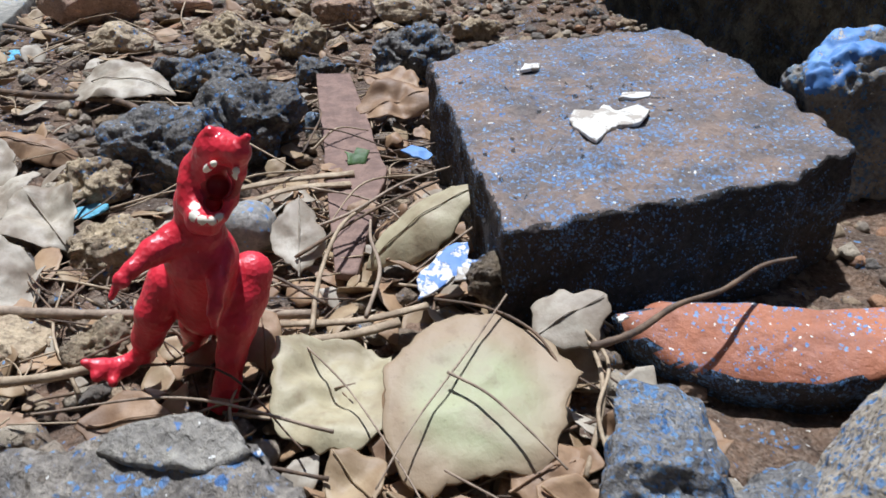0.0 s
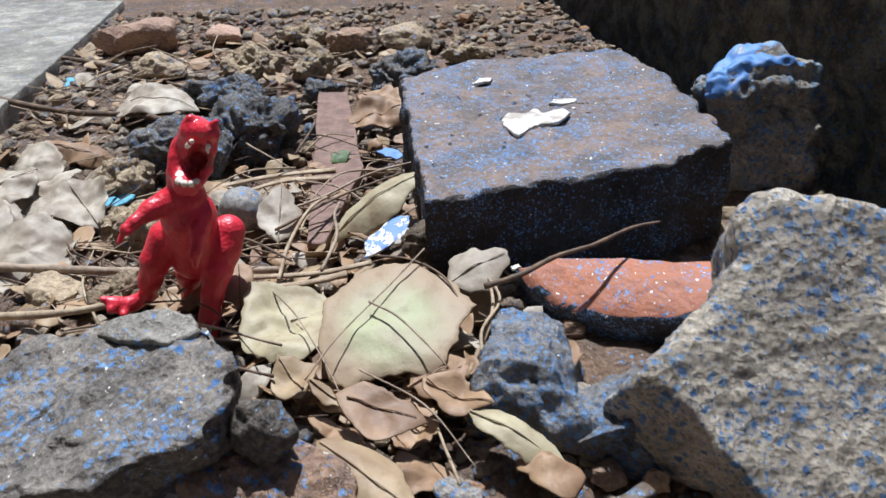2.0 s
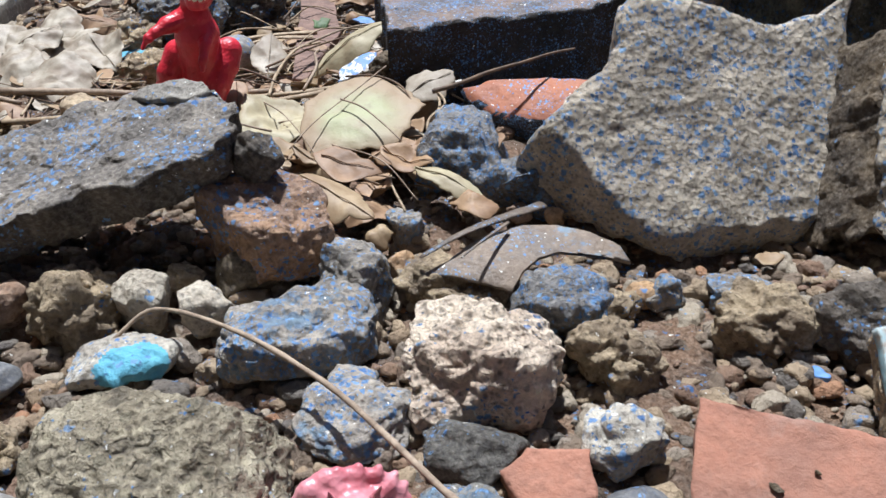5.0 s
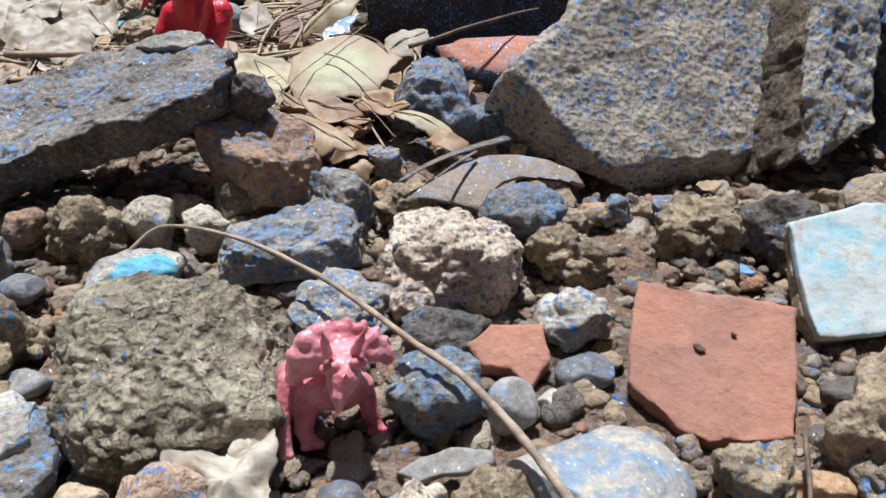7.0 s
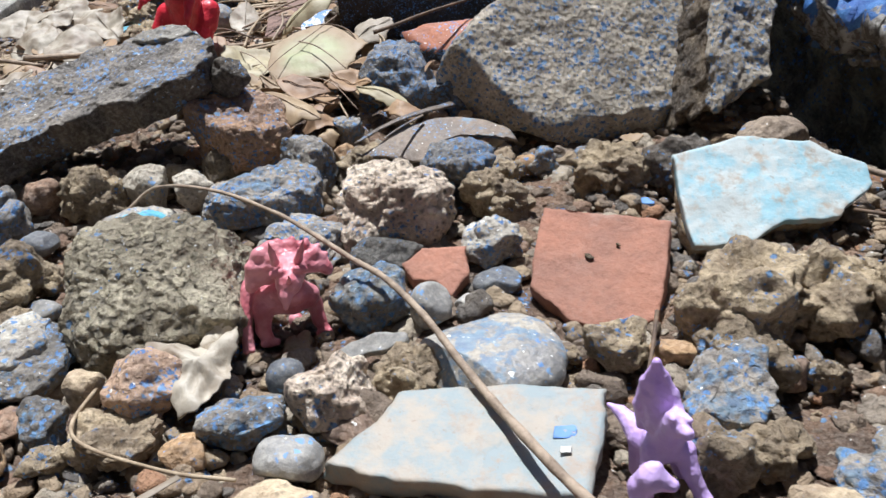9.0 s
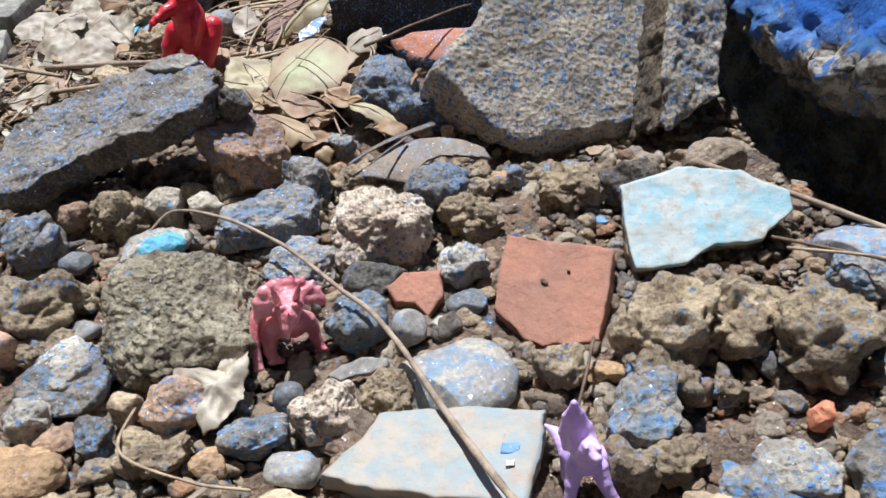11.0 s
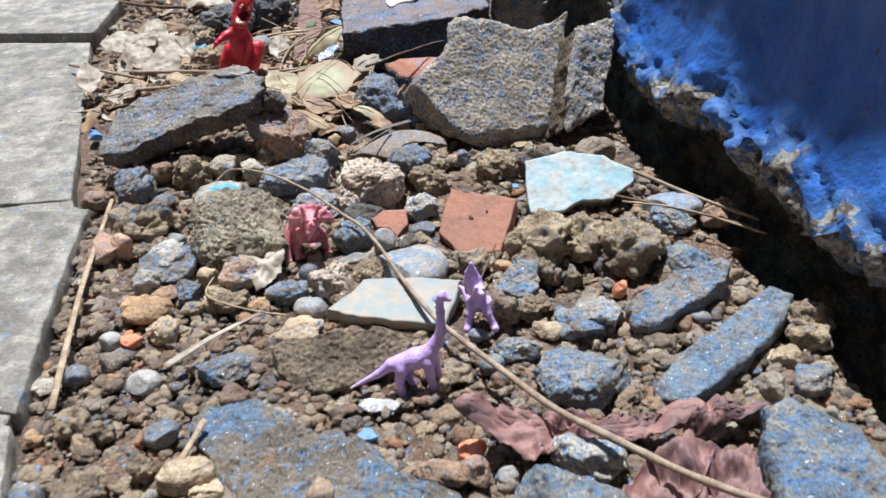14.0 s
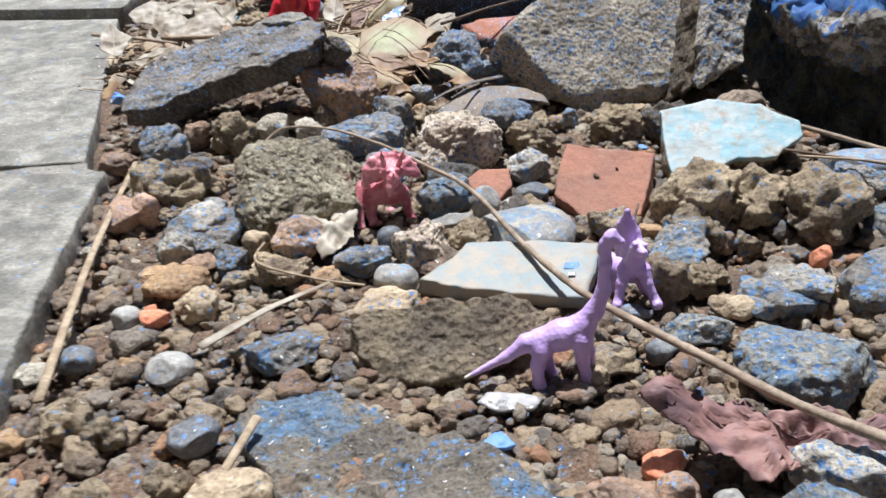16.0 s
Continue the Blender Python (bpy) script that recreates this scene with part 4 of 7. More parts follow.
stone(0.0920, -0.2090, 0.0048, 0.0349, 0.0238, 0.0126, 17, 'speckled', 81)
stone(0.1170, -0.2110, 0.0016, 0.0096, 0.0086, 0.0043, 14, 'blue', 82)
stone(0.0380, -0.2130, 0.0053, 0.0286, 0.0228, 0.0144, 11, 'clod', 83)
stone(0.0640, -0.2160, 0.0023, 0.0188, 0.0108, 0.0059, 8, 'white_stone', 84)
stone(0.0530, -0.1980, 0.0040, 0.0098, 0.0088, 0.0104, 5, 'red', 85)
stone(0.0340, -0.1900, 0.0039, 0.0125, 0.0113, 0.0107, 2, 'tan', 86)
stone(0.0120, -0.1960, 0.0018, 0.0187, 0.0149, 0.0076, -1, 'clod', 87)
stone(0.0490, -0.1820, 0.0028, 0.0120, 0.0108, 0.0073, -4, 'tan', 88)
stone(-0.0190, -0.1760, 0.0014, 0.0128, 0.0115, 0.0109, -7, 'blue_grey', 89)
stone(-0.0140, -0.1930, 0.0018, 0.0120, 0.0108, 0.0114, -10, 'clod', 90)
stone(-0.0030, -0.2020, 0.0023, 0.0139, 0.0125, 0.0110, -13, 'brown', 91)
stone(-0.0080, -0.2130, 0.0019, 0.0089, 0.0080, 0.0107, -16, 'tan', 92)
stone(0.0130, -0.2130, 0.0018, 0.0183, 0.0159, 0.0074, -19, 'clod', 93)
stone(-0.0020, -0.1740, 0.0014, 0.0212, 0.0149, 0.0086, 18, 'clod', 94)
stone(0.0160, -0.1440, 0.0021, 0.0129, 0.0116, 0.0080, 15, 'slate', 95)
stone(-0.0020, -0.1160, 0.0012, 0.0131, 0.0118, 0.0080, 12, 'pebble', 96)
stone(0.0280, -0.1100, 0.0028, 0.0212, 0.0171, 0.0086, 9, 'blue_grey', 97)
stone(-0.0280, -0.0890, -0.0004, 0.0099, 0.0089, 0.0074, 6, 'pebble', 98)
stone(-0.0220, -0.0850, -0.0009, 0.0058, 0.0052, 0.0054, 3, 'red', 99)
stone(-0.0070, -0.0830, 0.0010, 0.0144, 0.0129, 0.0081, 0, 'tan', 100)
stone(-0.0250, -0.0640, -0.0001, 0.0187, 0.0168, 0.0078, -3, 'ochre', 101)
stone(-0.0160, -0.1120, -0.0006, 0.0076, 0.0069, 0.0051, -6, 'ochre', 102)
stone(-0.0330, -0.1110, -0.0005, 0.0115, 0.0103, 0.0077, -9, 'slate', 103)
stone(0.1290, -0.1490, 0.0029, 0.0111, 0.0100, 0.0077, -12, 'red', 104)
stone(0.1190, -0.1600, 0.0032, 0.0206, 0.0103, 0.0083, -15, 'brown', 105)
stone(0.1310, -0.1600, 0.0038, 0.0106, 0.0096, 0.0100, -18, 'brown', 106)
stone(0.1410, -0.1600, 0.0025, 0.0073, 0.0066, 0.0065, 19, 'pebble', 107)
stone(0.1090, -0.1220, 0.0014, 0.0094, 0.0077, 0.0038, 16, 'brown', 108)
stone(0.0910, -0.1420, 0.0023, 0.0098, 0.0088, 0.0062, 13, 'chip_blue', 109)
stone(-0.0610, -0.0150, -0.0003, 0.0238, 0.0257, 0.0097, 10, 'flat_red', 110)
stone(-0.0500, -0.0010, 0.0028, 0.0284, 0.0256, 0.0178, 7, 'clod', 111)
stone(-0.0240, -0.0340, 0.0011, 0.0263, 0.0264, 0.0106, 4, 'blue_grey', 112)
stone(-0.0890, 0.0340, 0.0002, 0.0168, 0.0151, 0.0096, 1, 'brown', 113)
stone(-0.0700, 0.0380, 0.0028, 0.0221, 0.0199, 0.0157, -2, 'blue_grey', 114)
stone(0.1480, -0.0410, 0.0044, 0.0183, 0.0165, 0.0115, -5, 'clod', 115)
stone(0.1670, -0.0780, 0.0038, 0.0206, 0.0185, 0.0100, -8, 'blue_grey', 116)
stone(0.1610, -0.0180, 0.0045, 0.0264, 0.0238, 0.0118, -11, 'clod', 117)
stone(0.0320, -0.1640, 0.0035, 0.0171, 0.0154, 0.0099, -14, 'tan', 118)
stone(0.0420, -0.1690, 0.0020, 0.0134, 0.0104, 0.0054, -17, 'tan', 119)
stone(0.0180, -0.1630, 0.0030, 0.0095, 0.0086, 0.0099, -20, 'clod', 120)
stone(-0.0340, -0.1450, -0.0016, 0.0086, 0.0077, 0.0048, 17, 'ochre', 121)
stone(-0.0220, -0.1390, 0.0005, 0.0125, 0.0112, 0.0089, 14, 'clod', 122)
stone(-0.0080, -0.1440, 0.0010, 0.0094, 0.0084, 0.0084, 11, 'clod', 123)
stone(0.0670, -0.2050, 0.0019, 0.0116, 0.0105, 0.0050, 8, 'pebble', 124)
stone(0.0550, -0.2060, 0.0015, 0.0095, 0.0076, 0.0039, 5, 'slate', 125)
stone(0.0120, -0.2050, -0.0001, 0.0068, 0.0049, 0.0028, 2, 'tan', 126)
stone(0.0080, -0.1840, 0.0008, 0.0090, 0.0081, 0.0055, -1, 'clod', 127)
stone(0.1200, -0.1090, 0.0018, 0.0116, 0.0105, 0.0047, -4, 'clod', 128)
stone(0.1330, -0.1040, 0.0028, 0.0098, 0.0088, 0.0074, -7, 'slate', 129)
stone(0.1140, -0.1160, 0.0020, 0.0076, 0.0069, 0.0052, -10, 'tan', 130)
stone(0.1920, -0.1560, 0.0026, 0.0112, 0.0101, 0.0068, -13, 'clod', 131)
stone(0.1670, -0.1530, 0.0052, 0.0237, 0.0119, 0.0137, -16, 'speckled', 132)
stone(0.1420, -0.1800, 0.0031, 0.0076, 0.0068, 0.0081, -19, 'pebble', 133)
stone(0.2520, -0.0810, 0.0064, 0.0222, 0.0199, 0.0168, 18, 'clod', 134)
stone(0.2490, -0.1100, 0.0033, 0.0145, 0.0130, 0.0088, 15, 'blue_grey', 135)
stone(0.1680, -0.1520, 0.0032, 0.0208, 0.0176, 0.0084, 12, 'speckled', 136)
stone(0.2420, -0.0980, 0.0031, 0.0107, 0.0096, 0.0080, 9, 'tan', 137)
stone(0.2090, -0.1360, 0.0018, 0.0117, 0.0092, 0.0048, 6, 'tan', 138)
stone(0.2230, -0.1280, 0.0036, 0.0119, 0.0107, 0.0094, 3, 'clod', 139)
stone(0.0390, 0.0960, 0.0073, 0.0105, 0.0095, 0.0126, 0, 'blue_grey', 140)
stone(0.0280, 0.0690, 0.0068, 0.0191, 0.0172, 0.0180, -3, 'blue_grey', 141)
stone(0.0390, 0.0780, 0.0042, 0.0099, 0.0089, 0.0104, -6, 'ochre', 142)
stone(0.0500, 0.0700, 0.0041, 0.0170, 0.0119, 0.0107, -9, 'clod', 143)
stone(0.0560, 0.0650, 0.0026, 0.0193, 0.0097, 0.0068, -12, 'clod', 144)
stone(0.1260, 0.0700, 0.0035, 0.0177, 0.0159, 0.0091, -15, 'blue_grey', 145)
stone(0.0920, 0.0420, 0.0057, 0.0169, 0.0152, 0.0151, -18, 'clod', 146)
stone(0.0700, 0.1070, 0.0067, 0.0077, 0.0070, 0.0059, 19, 'brown', 147)
stone(0.0810, 0.1050, 0.0065, 0.0061, 0.0055, 0.0063, 16, 'ochre', 148)
stone(-0.0610, 0.0590, 0.0007, 0.0118, 0.0105, 0.0048, 13, 'brown', 149)
stone(-0.0420, 0.0630, 0.0043, 0.0146, 0.0131, 0.0132, 10, 'clod', 150)
stone(-0.0075, 0.0575, 0.0039, 0.0168, 0.0145, 0.0125, 7, 'white_stone', 151)
stone(-0.0180, 0.0720, 0.0033, 0.0085, 0.0077, 0.0089, 4, 'clod', 152)
stone(0.1080, 0.0690, 0.0037, 0.0092, 0.0083, 0.0096, 1, 'blue_grey', 153)
stone(0.0970, 0.0650, 0.0026, 0.0104, 0.0094, 0.0068, -2, 'clod', 154)
stone(0.1260, 0.0540, 0.0031, 0.0104, 0.0093, 0.0080, -5, 'clod', 155)
stone(0.0270, 0.1310, 0.0111, 0.0102, 0.0092, 0.0067, -8, 'ochre', 156)
stone(0.0340, 0.0300, 0.0026, 0.0121, 0.0109, 0.0073, -11, 'blue_grey', 157)
stone(-0.0880, 0.2770, 0.0185, 0.0400, 0.0340, 0.0235, -14, 'backrock', 158)
stone(-0.0640, 0.2960, 0.0195, 0.0400, 0.0380, 0.0245, -17, 'backrock', 159)
stone(-0.0870, 0.3620, 0.0171, 0.0243, 0.0219, 0.0186, -20, 'backrock', 160)
stone(-0.1090, 0.3660, 0.0154, 0.0260, 0.0234, 0.0142, 17, 'backrock', 161)
stone(-0.1070, 0.2550, 0.0161, 0.0231, 0.0208, 0.0162, 14, 'clod', 162)
stone(-0.0850, 0.2190, 0.0152, 0.0235, 0.0212, 0.0136, 11, 'clod', 163)
stone(-0.0520, 0.3770, 0.0139, 0.0194, 0.0175, 0.0104, 8, 'backrock', 164)
stone(-0.0090, 0.3800, 0.0183, 0.0385, 0.0231, 0.0219, 5, 'backrock', 165)
stone(-0.1080, 0.1980, 0.0125, 0.0143, 0.0128, 0.0066, 2, 'clod', 166)
stone(-0.0690, 0.1720, 0.0139, 0.0161, 0.0145, 0.0102, -1, 'clod', 167)
stone(-0.0910, 0.1760, 0.0129, 0.0189, 0.0169, 0.0077, -4, 'tan', 168)
stone(-0.0450, 0.3150, 0.0133, 0.0072, 0.0065, 0.0087, -7, 'blue', 169)
stone(-0.0240, 0.4770, 0.0160, 0.0299, 0.0269, 0.0159, -10, 'tan', 170)
stone(-0.1020, 0.4200, 0.0167, 0.0304, 0.0274, 0.0175, -13, 'clod', 171)
stone(-0.0670, 0.4180, 0.0155, 0.0241, 0.0217, 0.0145, -16, 'clod', 172)
stone(-0.1570, 0.4200, 0.0156, 0.0277, 0.0249, 0.0146, -19, 'tan', 173)
stone(-0.0540, 0.4660, 0.0158, 0.0328, 0.0295, 0.0153, 18, 'brown', 174)
stone(-0.1440, 0.5000, 0.0144, 0.0247, 0.0223, 0.0117, 15, 'flat_red', 175)
stone(-0.1950, 0.4770, 0.0184, 0.0548, 0.0274, 0.0222, 12, 'flat_red', 176)
stone(-0.0900, 0.4920, 0.0149, 0.0276, 0.0249, 0.0130, 9, 'clod', 177)
stone(0.0160, 0.4400, 0.0138, 0.0247, 0.0124, 0.0100, 6, 'clod', 178)
stone(-0.0450, 0.2190, 0.0176, 0.0166, 0.0150, 0.0200, 3, 'pebble', 179)
stone(-0.0440, -0.1180, -0.0009, 0.0111, 0.0100, 0.0077, 0, 'white_stone', 180)
stone(0.1180, -0.1040, 0.0014, 0.0053, 0.0048, 0.0036, -3, 'white_stone', 181)
stone(-0.0640, -0.0450, -0.0021, 0.0050, 0.0045, 0.0051, -6, 'white_stone', 182)
stone(-0.0250, -0.1600, -0.0015, 0.0063, 0.0057, 0.0039, -9, 'chip_blue', 183)
stone(-0.1190, 0.1010, 0.0074, 0.0113, 0.0102, 0.0107, -12, 'chip_blue', 184)
stone(0.2340, -0.1180, 0.0044, 0.0112, 0.0100, 0.0117, -15, 'white_stone', 185)
stone(0.2370, -0.0950, 0.0015, 0.0097, 0.0087, 0.0039, -18, 'tan', 186)
stone(0.2010, -0.0110, 0.0025, 0.0054, 0.0049, 0.0065, 19, 'white_stone', 187)
stone(0.1390, 0.2740, 0.0284, 0.0515, 0.0309, 0.0484, 16, 'chunk', 188)
stone(0.0820, -0.1740, 0.0080, 0.0092, 0.0088, 0.0080, 13, 'peb_tan', 189)
stone(0.0530, 0.1300, 0.0120, 0.0290, 0.0390, 0.0290, -8, 'blue_dark', 301)
stone(0.0760, 0.1200, 0.0100, 0.0300, 0.0300, 0.0240, 14, 'blue_dark', 302)


# ---- broken plates and blocks ----
def slab(name, label, category, centre, n, outline, thick, material, seed, side=None, **form):
    v, f = slab_form(outline, thick, seed, **form)
    slots = None
    # faces turned from the top take the side colour, which carries painted shade
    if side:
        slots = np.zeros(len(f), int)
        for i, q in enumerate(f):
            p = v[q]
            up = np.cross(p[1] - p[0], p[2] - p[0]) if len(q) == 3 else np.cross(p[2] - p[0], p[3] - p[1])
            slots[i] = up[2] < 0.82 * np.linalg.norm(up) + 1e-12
    ob = new(name, mesh_from(name, v, f, material, extra=(side,) if side else (), slots=slots))
    ob.matrix_world = Matrix.Translation(centre) @ tilt_of(n)
    return tagged(ob, label, category)


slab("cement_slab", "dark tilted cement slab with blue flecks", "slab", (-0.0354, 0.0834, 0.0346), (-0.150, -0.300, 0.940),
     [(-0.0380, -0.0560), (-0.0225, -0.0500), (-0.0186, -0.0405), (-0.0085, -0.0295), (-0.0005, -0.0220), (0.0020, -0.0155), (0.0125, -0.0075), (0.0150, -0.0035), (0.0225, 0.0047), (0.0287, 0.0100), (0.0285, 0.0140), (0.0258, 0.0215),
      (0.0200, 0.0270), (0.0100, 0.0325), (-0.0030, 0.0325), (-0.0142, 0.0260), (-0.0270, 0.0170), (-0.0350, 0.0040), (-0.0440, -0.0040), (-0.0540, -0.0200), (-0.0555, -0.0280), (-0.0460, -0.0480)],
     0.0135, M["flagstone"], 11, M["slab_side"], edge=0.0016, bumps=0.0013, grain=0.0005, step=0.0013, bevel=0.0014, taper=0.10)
v, f = slab_form([(-0.0150, 0.0205), (-0.0020, 0.0215), (0.0050, 0.0245), (0.0085, 0.0300), (0.0040, 0.0325), (-0.0030, 0.0320), (-0.0110, 0.0275), (-0.0160, 0.0240)], 0.0022, 12, edge=0.0012, bumps=0.0008, grain=0.0003, step=0.0009, bevel=0.0008)
part("mortar_patch", mesh_from("mortar_patch", v, f, M["patch"]), bpy.data.objects["cement_slab"], "pale grey mortar patch", Matrix.Translation((0, 0, 0.0009)))
v, f = lump(0.013, 0.012, 0.014, 13, 3.4, 8, 0.66, 0.06, 0.0006, 4)
part("broken_corner", mesh_from("broken_corner", v, f, M["slab_side"]), bpy.data.objects["cement_slab"], "black broken corner lump", Matrix.Translation((0.0295, 0.0195, -0.0085)))

chunk = tagged(new("cement_rubble"), "large leaning lump of cement rubble with blue flecks", "rubble")
chunk.matrix_world = Matrix.Translation((0.1200, 0.1118, 0.0265)) @ tilt_of((0.22, -0.80, 0.55))
v, f = slab_form([(-0.0470, -0.0010), (-0.0410, -0.0115), (-0.0300, -0.0185), (-0.0177, -0.0270), (-0.0060, -0.0315), (0.0110, -0.0330), (0.0260, -0.0335), (0.0375, -0.0345), (0.0430, -0.0050), (0.0560, 0.0420), (0.0440, 0.0350), (0.0300, 0.0345), (0.0153, 0.0390), (0.0003, 0.0440),
                  (-0.0100, 0.0440), (-0.0150, 0.0425), (-0.0165, 0.0370), (-0.0172, 0.0312), (-0.0270, 0.0220), (-0.0340, 0.0165), (-0.0420, 0.0100), (-0.0470, 0.0045)],
                 0.034, 21, edge=0.0016, bumps=0.0005, grain=0.00030, step=0.0013, bevel=0.0036, taper=0.20)
rag = 0.0016 * fbm(v, 0.007, 24, 3)
v[:, 2] -= 1.5 * np.maximum(0, -0.826 * (v[:, 0] + 0.042) - 0.565 * (v[:, 1] - 0.012) + rag) + 1.1 * np.maximum(0, -0.0242 - v[:, 1] + rag) * smooth(-0.02, 0.0, v[:, 0])
part("block", mesh_from("block", v, f, M["rubble"]), chunk)
tilt = chunk.matrix_world.inverted() @ Matrix.Translation((0.1760, 0.0995, 0.0310)) @ tilt_of((0.45, -0.70, 0.55))
CORNER = [(-0.0155, -0.0180), (-0.0010, -0.0150), (0.0068, -0.0130), (0.0165, 0.0035), (0.0262, 0.0195), (0.0330, 0.0340), (0.0100, 0.0360), (0.0030, 0.0220), (-0.0035, 0.0115), (-0.0085, -0.0005)]
v, f = slab_form(CORNER, 0.008, 23, edge=0.0015, bumps=0.0010, grain=0.0005, step=0.0012, bevel=0.0016)
part("side_block", mesh_from("side_block", v, f, M["rubble"]), chunk, m=tilt)
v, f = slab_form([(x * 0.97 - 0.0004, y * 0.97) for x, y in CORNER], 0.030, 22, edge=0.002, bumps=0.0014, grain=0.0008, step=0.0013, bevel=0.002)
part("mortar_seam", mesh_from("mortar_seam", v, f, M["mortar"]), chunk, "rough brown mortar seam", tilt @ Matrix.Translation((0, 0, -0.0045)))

slab("tile_piece", "square broken piece of red clay tile", "tile", (0.1178, -0.0028, 0.0065), (-0.122, -0.335, 0.934),
     [(-0.0157, 0.004), (-0.0136, -0.010), (-0.0044, -0.0154), (0.0056, -0.019), (0.0211, -0.0134), (0.0169, 0.0181), (0.0072, 0.0185), (-0.0171, 0.0172)],
     0.0085, M["terracotta"], 31, edge=0.0007, bumps=0.0004, grain=0.00015, step=0.001, bevel=0.0006)
for x, y, s in ((0.1172, -0.0005, 0.0030), (0.1235, 0.0045, 0.0014)):
    v, f = lump(s, s * 0.45, 0.0008, 77, 2.4, 5, 0.7, 0.1, 0.0001, 3)
    part("burnt_pit", mesh_from("burnt_pit", v, f, M["mortar"]), bpy.data.objects["tile_piece"], "small black pit", Matrix.Translation((x - 0.1178, (y + 0.0028) * 1.05, 0.0002)) @ pose(0, 0, 0, 0, 0, -25))
slab("paint_flake", "blue paint flake on the plaster plate", "paint", (0.1085, -0.0660, 0.0068), (0, -0.196, 0.981),
     [(-0.0022, -0.0014), (0.0020, -0.0010), (0.0024, 0.0014), (-0.0016, 0.0012)], 0.00015, M["chip_blue"], 71, edge=0.0004, bumps=0.0002, step=0.0006, bevel=0.0002)
slab("tile_fragment", "small broken shard of red clay tile", "tile", (0.0781, 0.0014, 0.0040), (0.0, -0.349, 0.937),
     [(-0.0065, -0.003), (-0.0001, -0.004), (0.0044, -0.010), (0.0086, -0.0023), (0.0077, 0.0085), (-0.0046, 0.0078), (-0.0096, 0.0029)],
     0.006, M["terracotta"], 32, edge=0.0006, bumps=0.0004, grain=0.0002, step=0.0008, bevel=0.0006)

teal = slab("plaster_piece", "pale turquoise painted plaster shard leaning on stones", "plaster", (0.1694, 0.0249, 0.0125), (0.101, -0.566, 0.818),
            [(-0.0251, 0.0011), (-0.0249, -0.014), (-0.0095, -0.0148), (0.0007, -0.0097), (0.016, -0.0101), (0.028, -0.0022), (0.0282, 0.0041), (0.0152, 0.0139), (-0.0044, 0.0175), (-0.0241, 0.0143)],
            0.003, teal_paint, 33, edge=0.0009, bumps=0.0004, grain=0.0001, step=0.001, bevel=0.0004)
v, f = slab_form([(-0.0245, 0.0008), (-0.0243, -0.0135), (-0.0095, -0.0140), (0.0007, -0.0092), (0.016, -0.0096), (0.026, -0.002), (0.0265, 0.004), (0.0148, 0.0135), (-0.0044, 0.017), (-0.0235, 0.0138)], 0.006, 33, edge=0.0014, bumps=0.0006, step=0.0012, bevel=0.001)
part("plaster_backing", mesh_from("plaster_backing", v, f, M["clod"]), teal, "crumbly brown mortar backing", Matrix.Translation((0, 0, -0.0028)))

slab("plaster_plate", "flat greyed plaster plate with turquoise traces", "plaster", (0.0912, -0.0671, 0.0066), (0.0, -0.196, 0.981),
     [(-0.0156, -0.0102), (0.003, -0.011), (0.0217, -0.0135), (0.0239, -0.0013), (0.0264, 0.0116), (0.006, 0.0142), (-0.016, 0.0115), (-0.0203, 0.0043), (-0.0292, -0.0056)],
     0.0065, plate_paint, 34, edge=0.0008, bumps=0.0004, grain=0.00015, step=0.001, bevel=0.0008)
slab("stone_chip", "thin pale grey chip leaning on the pebbles", "stone", (0.0650, -0.0372, 0.0065), (-0.25, -0.45, 0.86),
     [(-0.0082, -0.0042), (-0.0030, -0.0040), (0.0045, 0.0010), (0.0085, 0.0048), (0.0070, 0.0066), (0.0000, 0.0044), (-0.0050, 0.0005)], 0.0022, M["pebble"], 42, edge=0.0008, bumps=0.0004, grain=0.0002, step=0.0009, bevel=0.0005)
slab("paint_flake", "white speck of paint on the plaster plate", "paint", (0.1085, -0.0705, 0.0062), (0, -0.196, 0.981),
     [(-0.0012, -0.0010), (0.0012, -0.0009), (0.0013, 0.0010), (-0.0010, 0.0009)], 0.00015, flake, 72, edge=0.0003, bumps=0.0002, step=0.0005, bevel=0.0002)
slab("flagstone", "broad sunken cement slab with worn blue paint", "slab", (0.0743, -0.1677, 0.0040), (-0.02, -0.02, 1.0),
     [(-0.0345, 0.0075), (-0.0206, -0.0057), (-0.0197, -0.0228), (-0.008, -0.0334), (0.013, -0.0345), (0.0359, -0.0334), (0.0443, -0.0247), (0.0536, -0.0034), (0.0377, 0.0039), (0.0218, 0.0175), (-0.0023, 0.0263), (-0.0276, 0.0399), (-0.0466, 0.0373), (-0.047, 0.0256)],
     0.012, M["flag_blue"], 35, edge=0.002, bumps=0.0014, grain=0.0005, step=0.0013, bevel=0.0018)
slab("brick", "dark brick with black shade-deepened sides and blue paint mist", "brick", (0.0603, 0.2542, 0.0429), (0.0, -0.020, 1.0),
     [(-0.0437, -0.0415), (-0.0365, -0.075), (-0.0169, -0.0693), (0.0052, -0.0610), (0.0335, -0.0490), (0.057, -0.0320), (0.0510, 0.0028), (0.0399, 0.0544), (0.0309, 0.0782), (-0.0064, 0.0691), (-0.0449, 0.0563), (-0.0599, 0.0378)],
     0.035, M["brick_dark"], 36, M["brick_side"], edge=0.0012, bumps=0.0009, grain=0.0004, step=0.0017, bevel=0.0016)
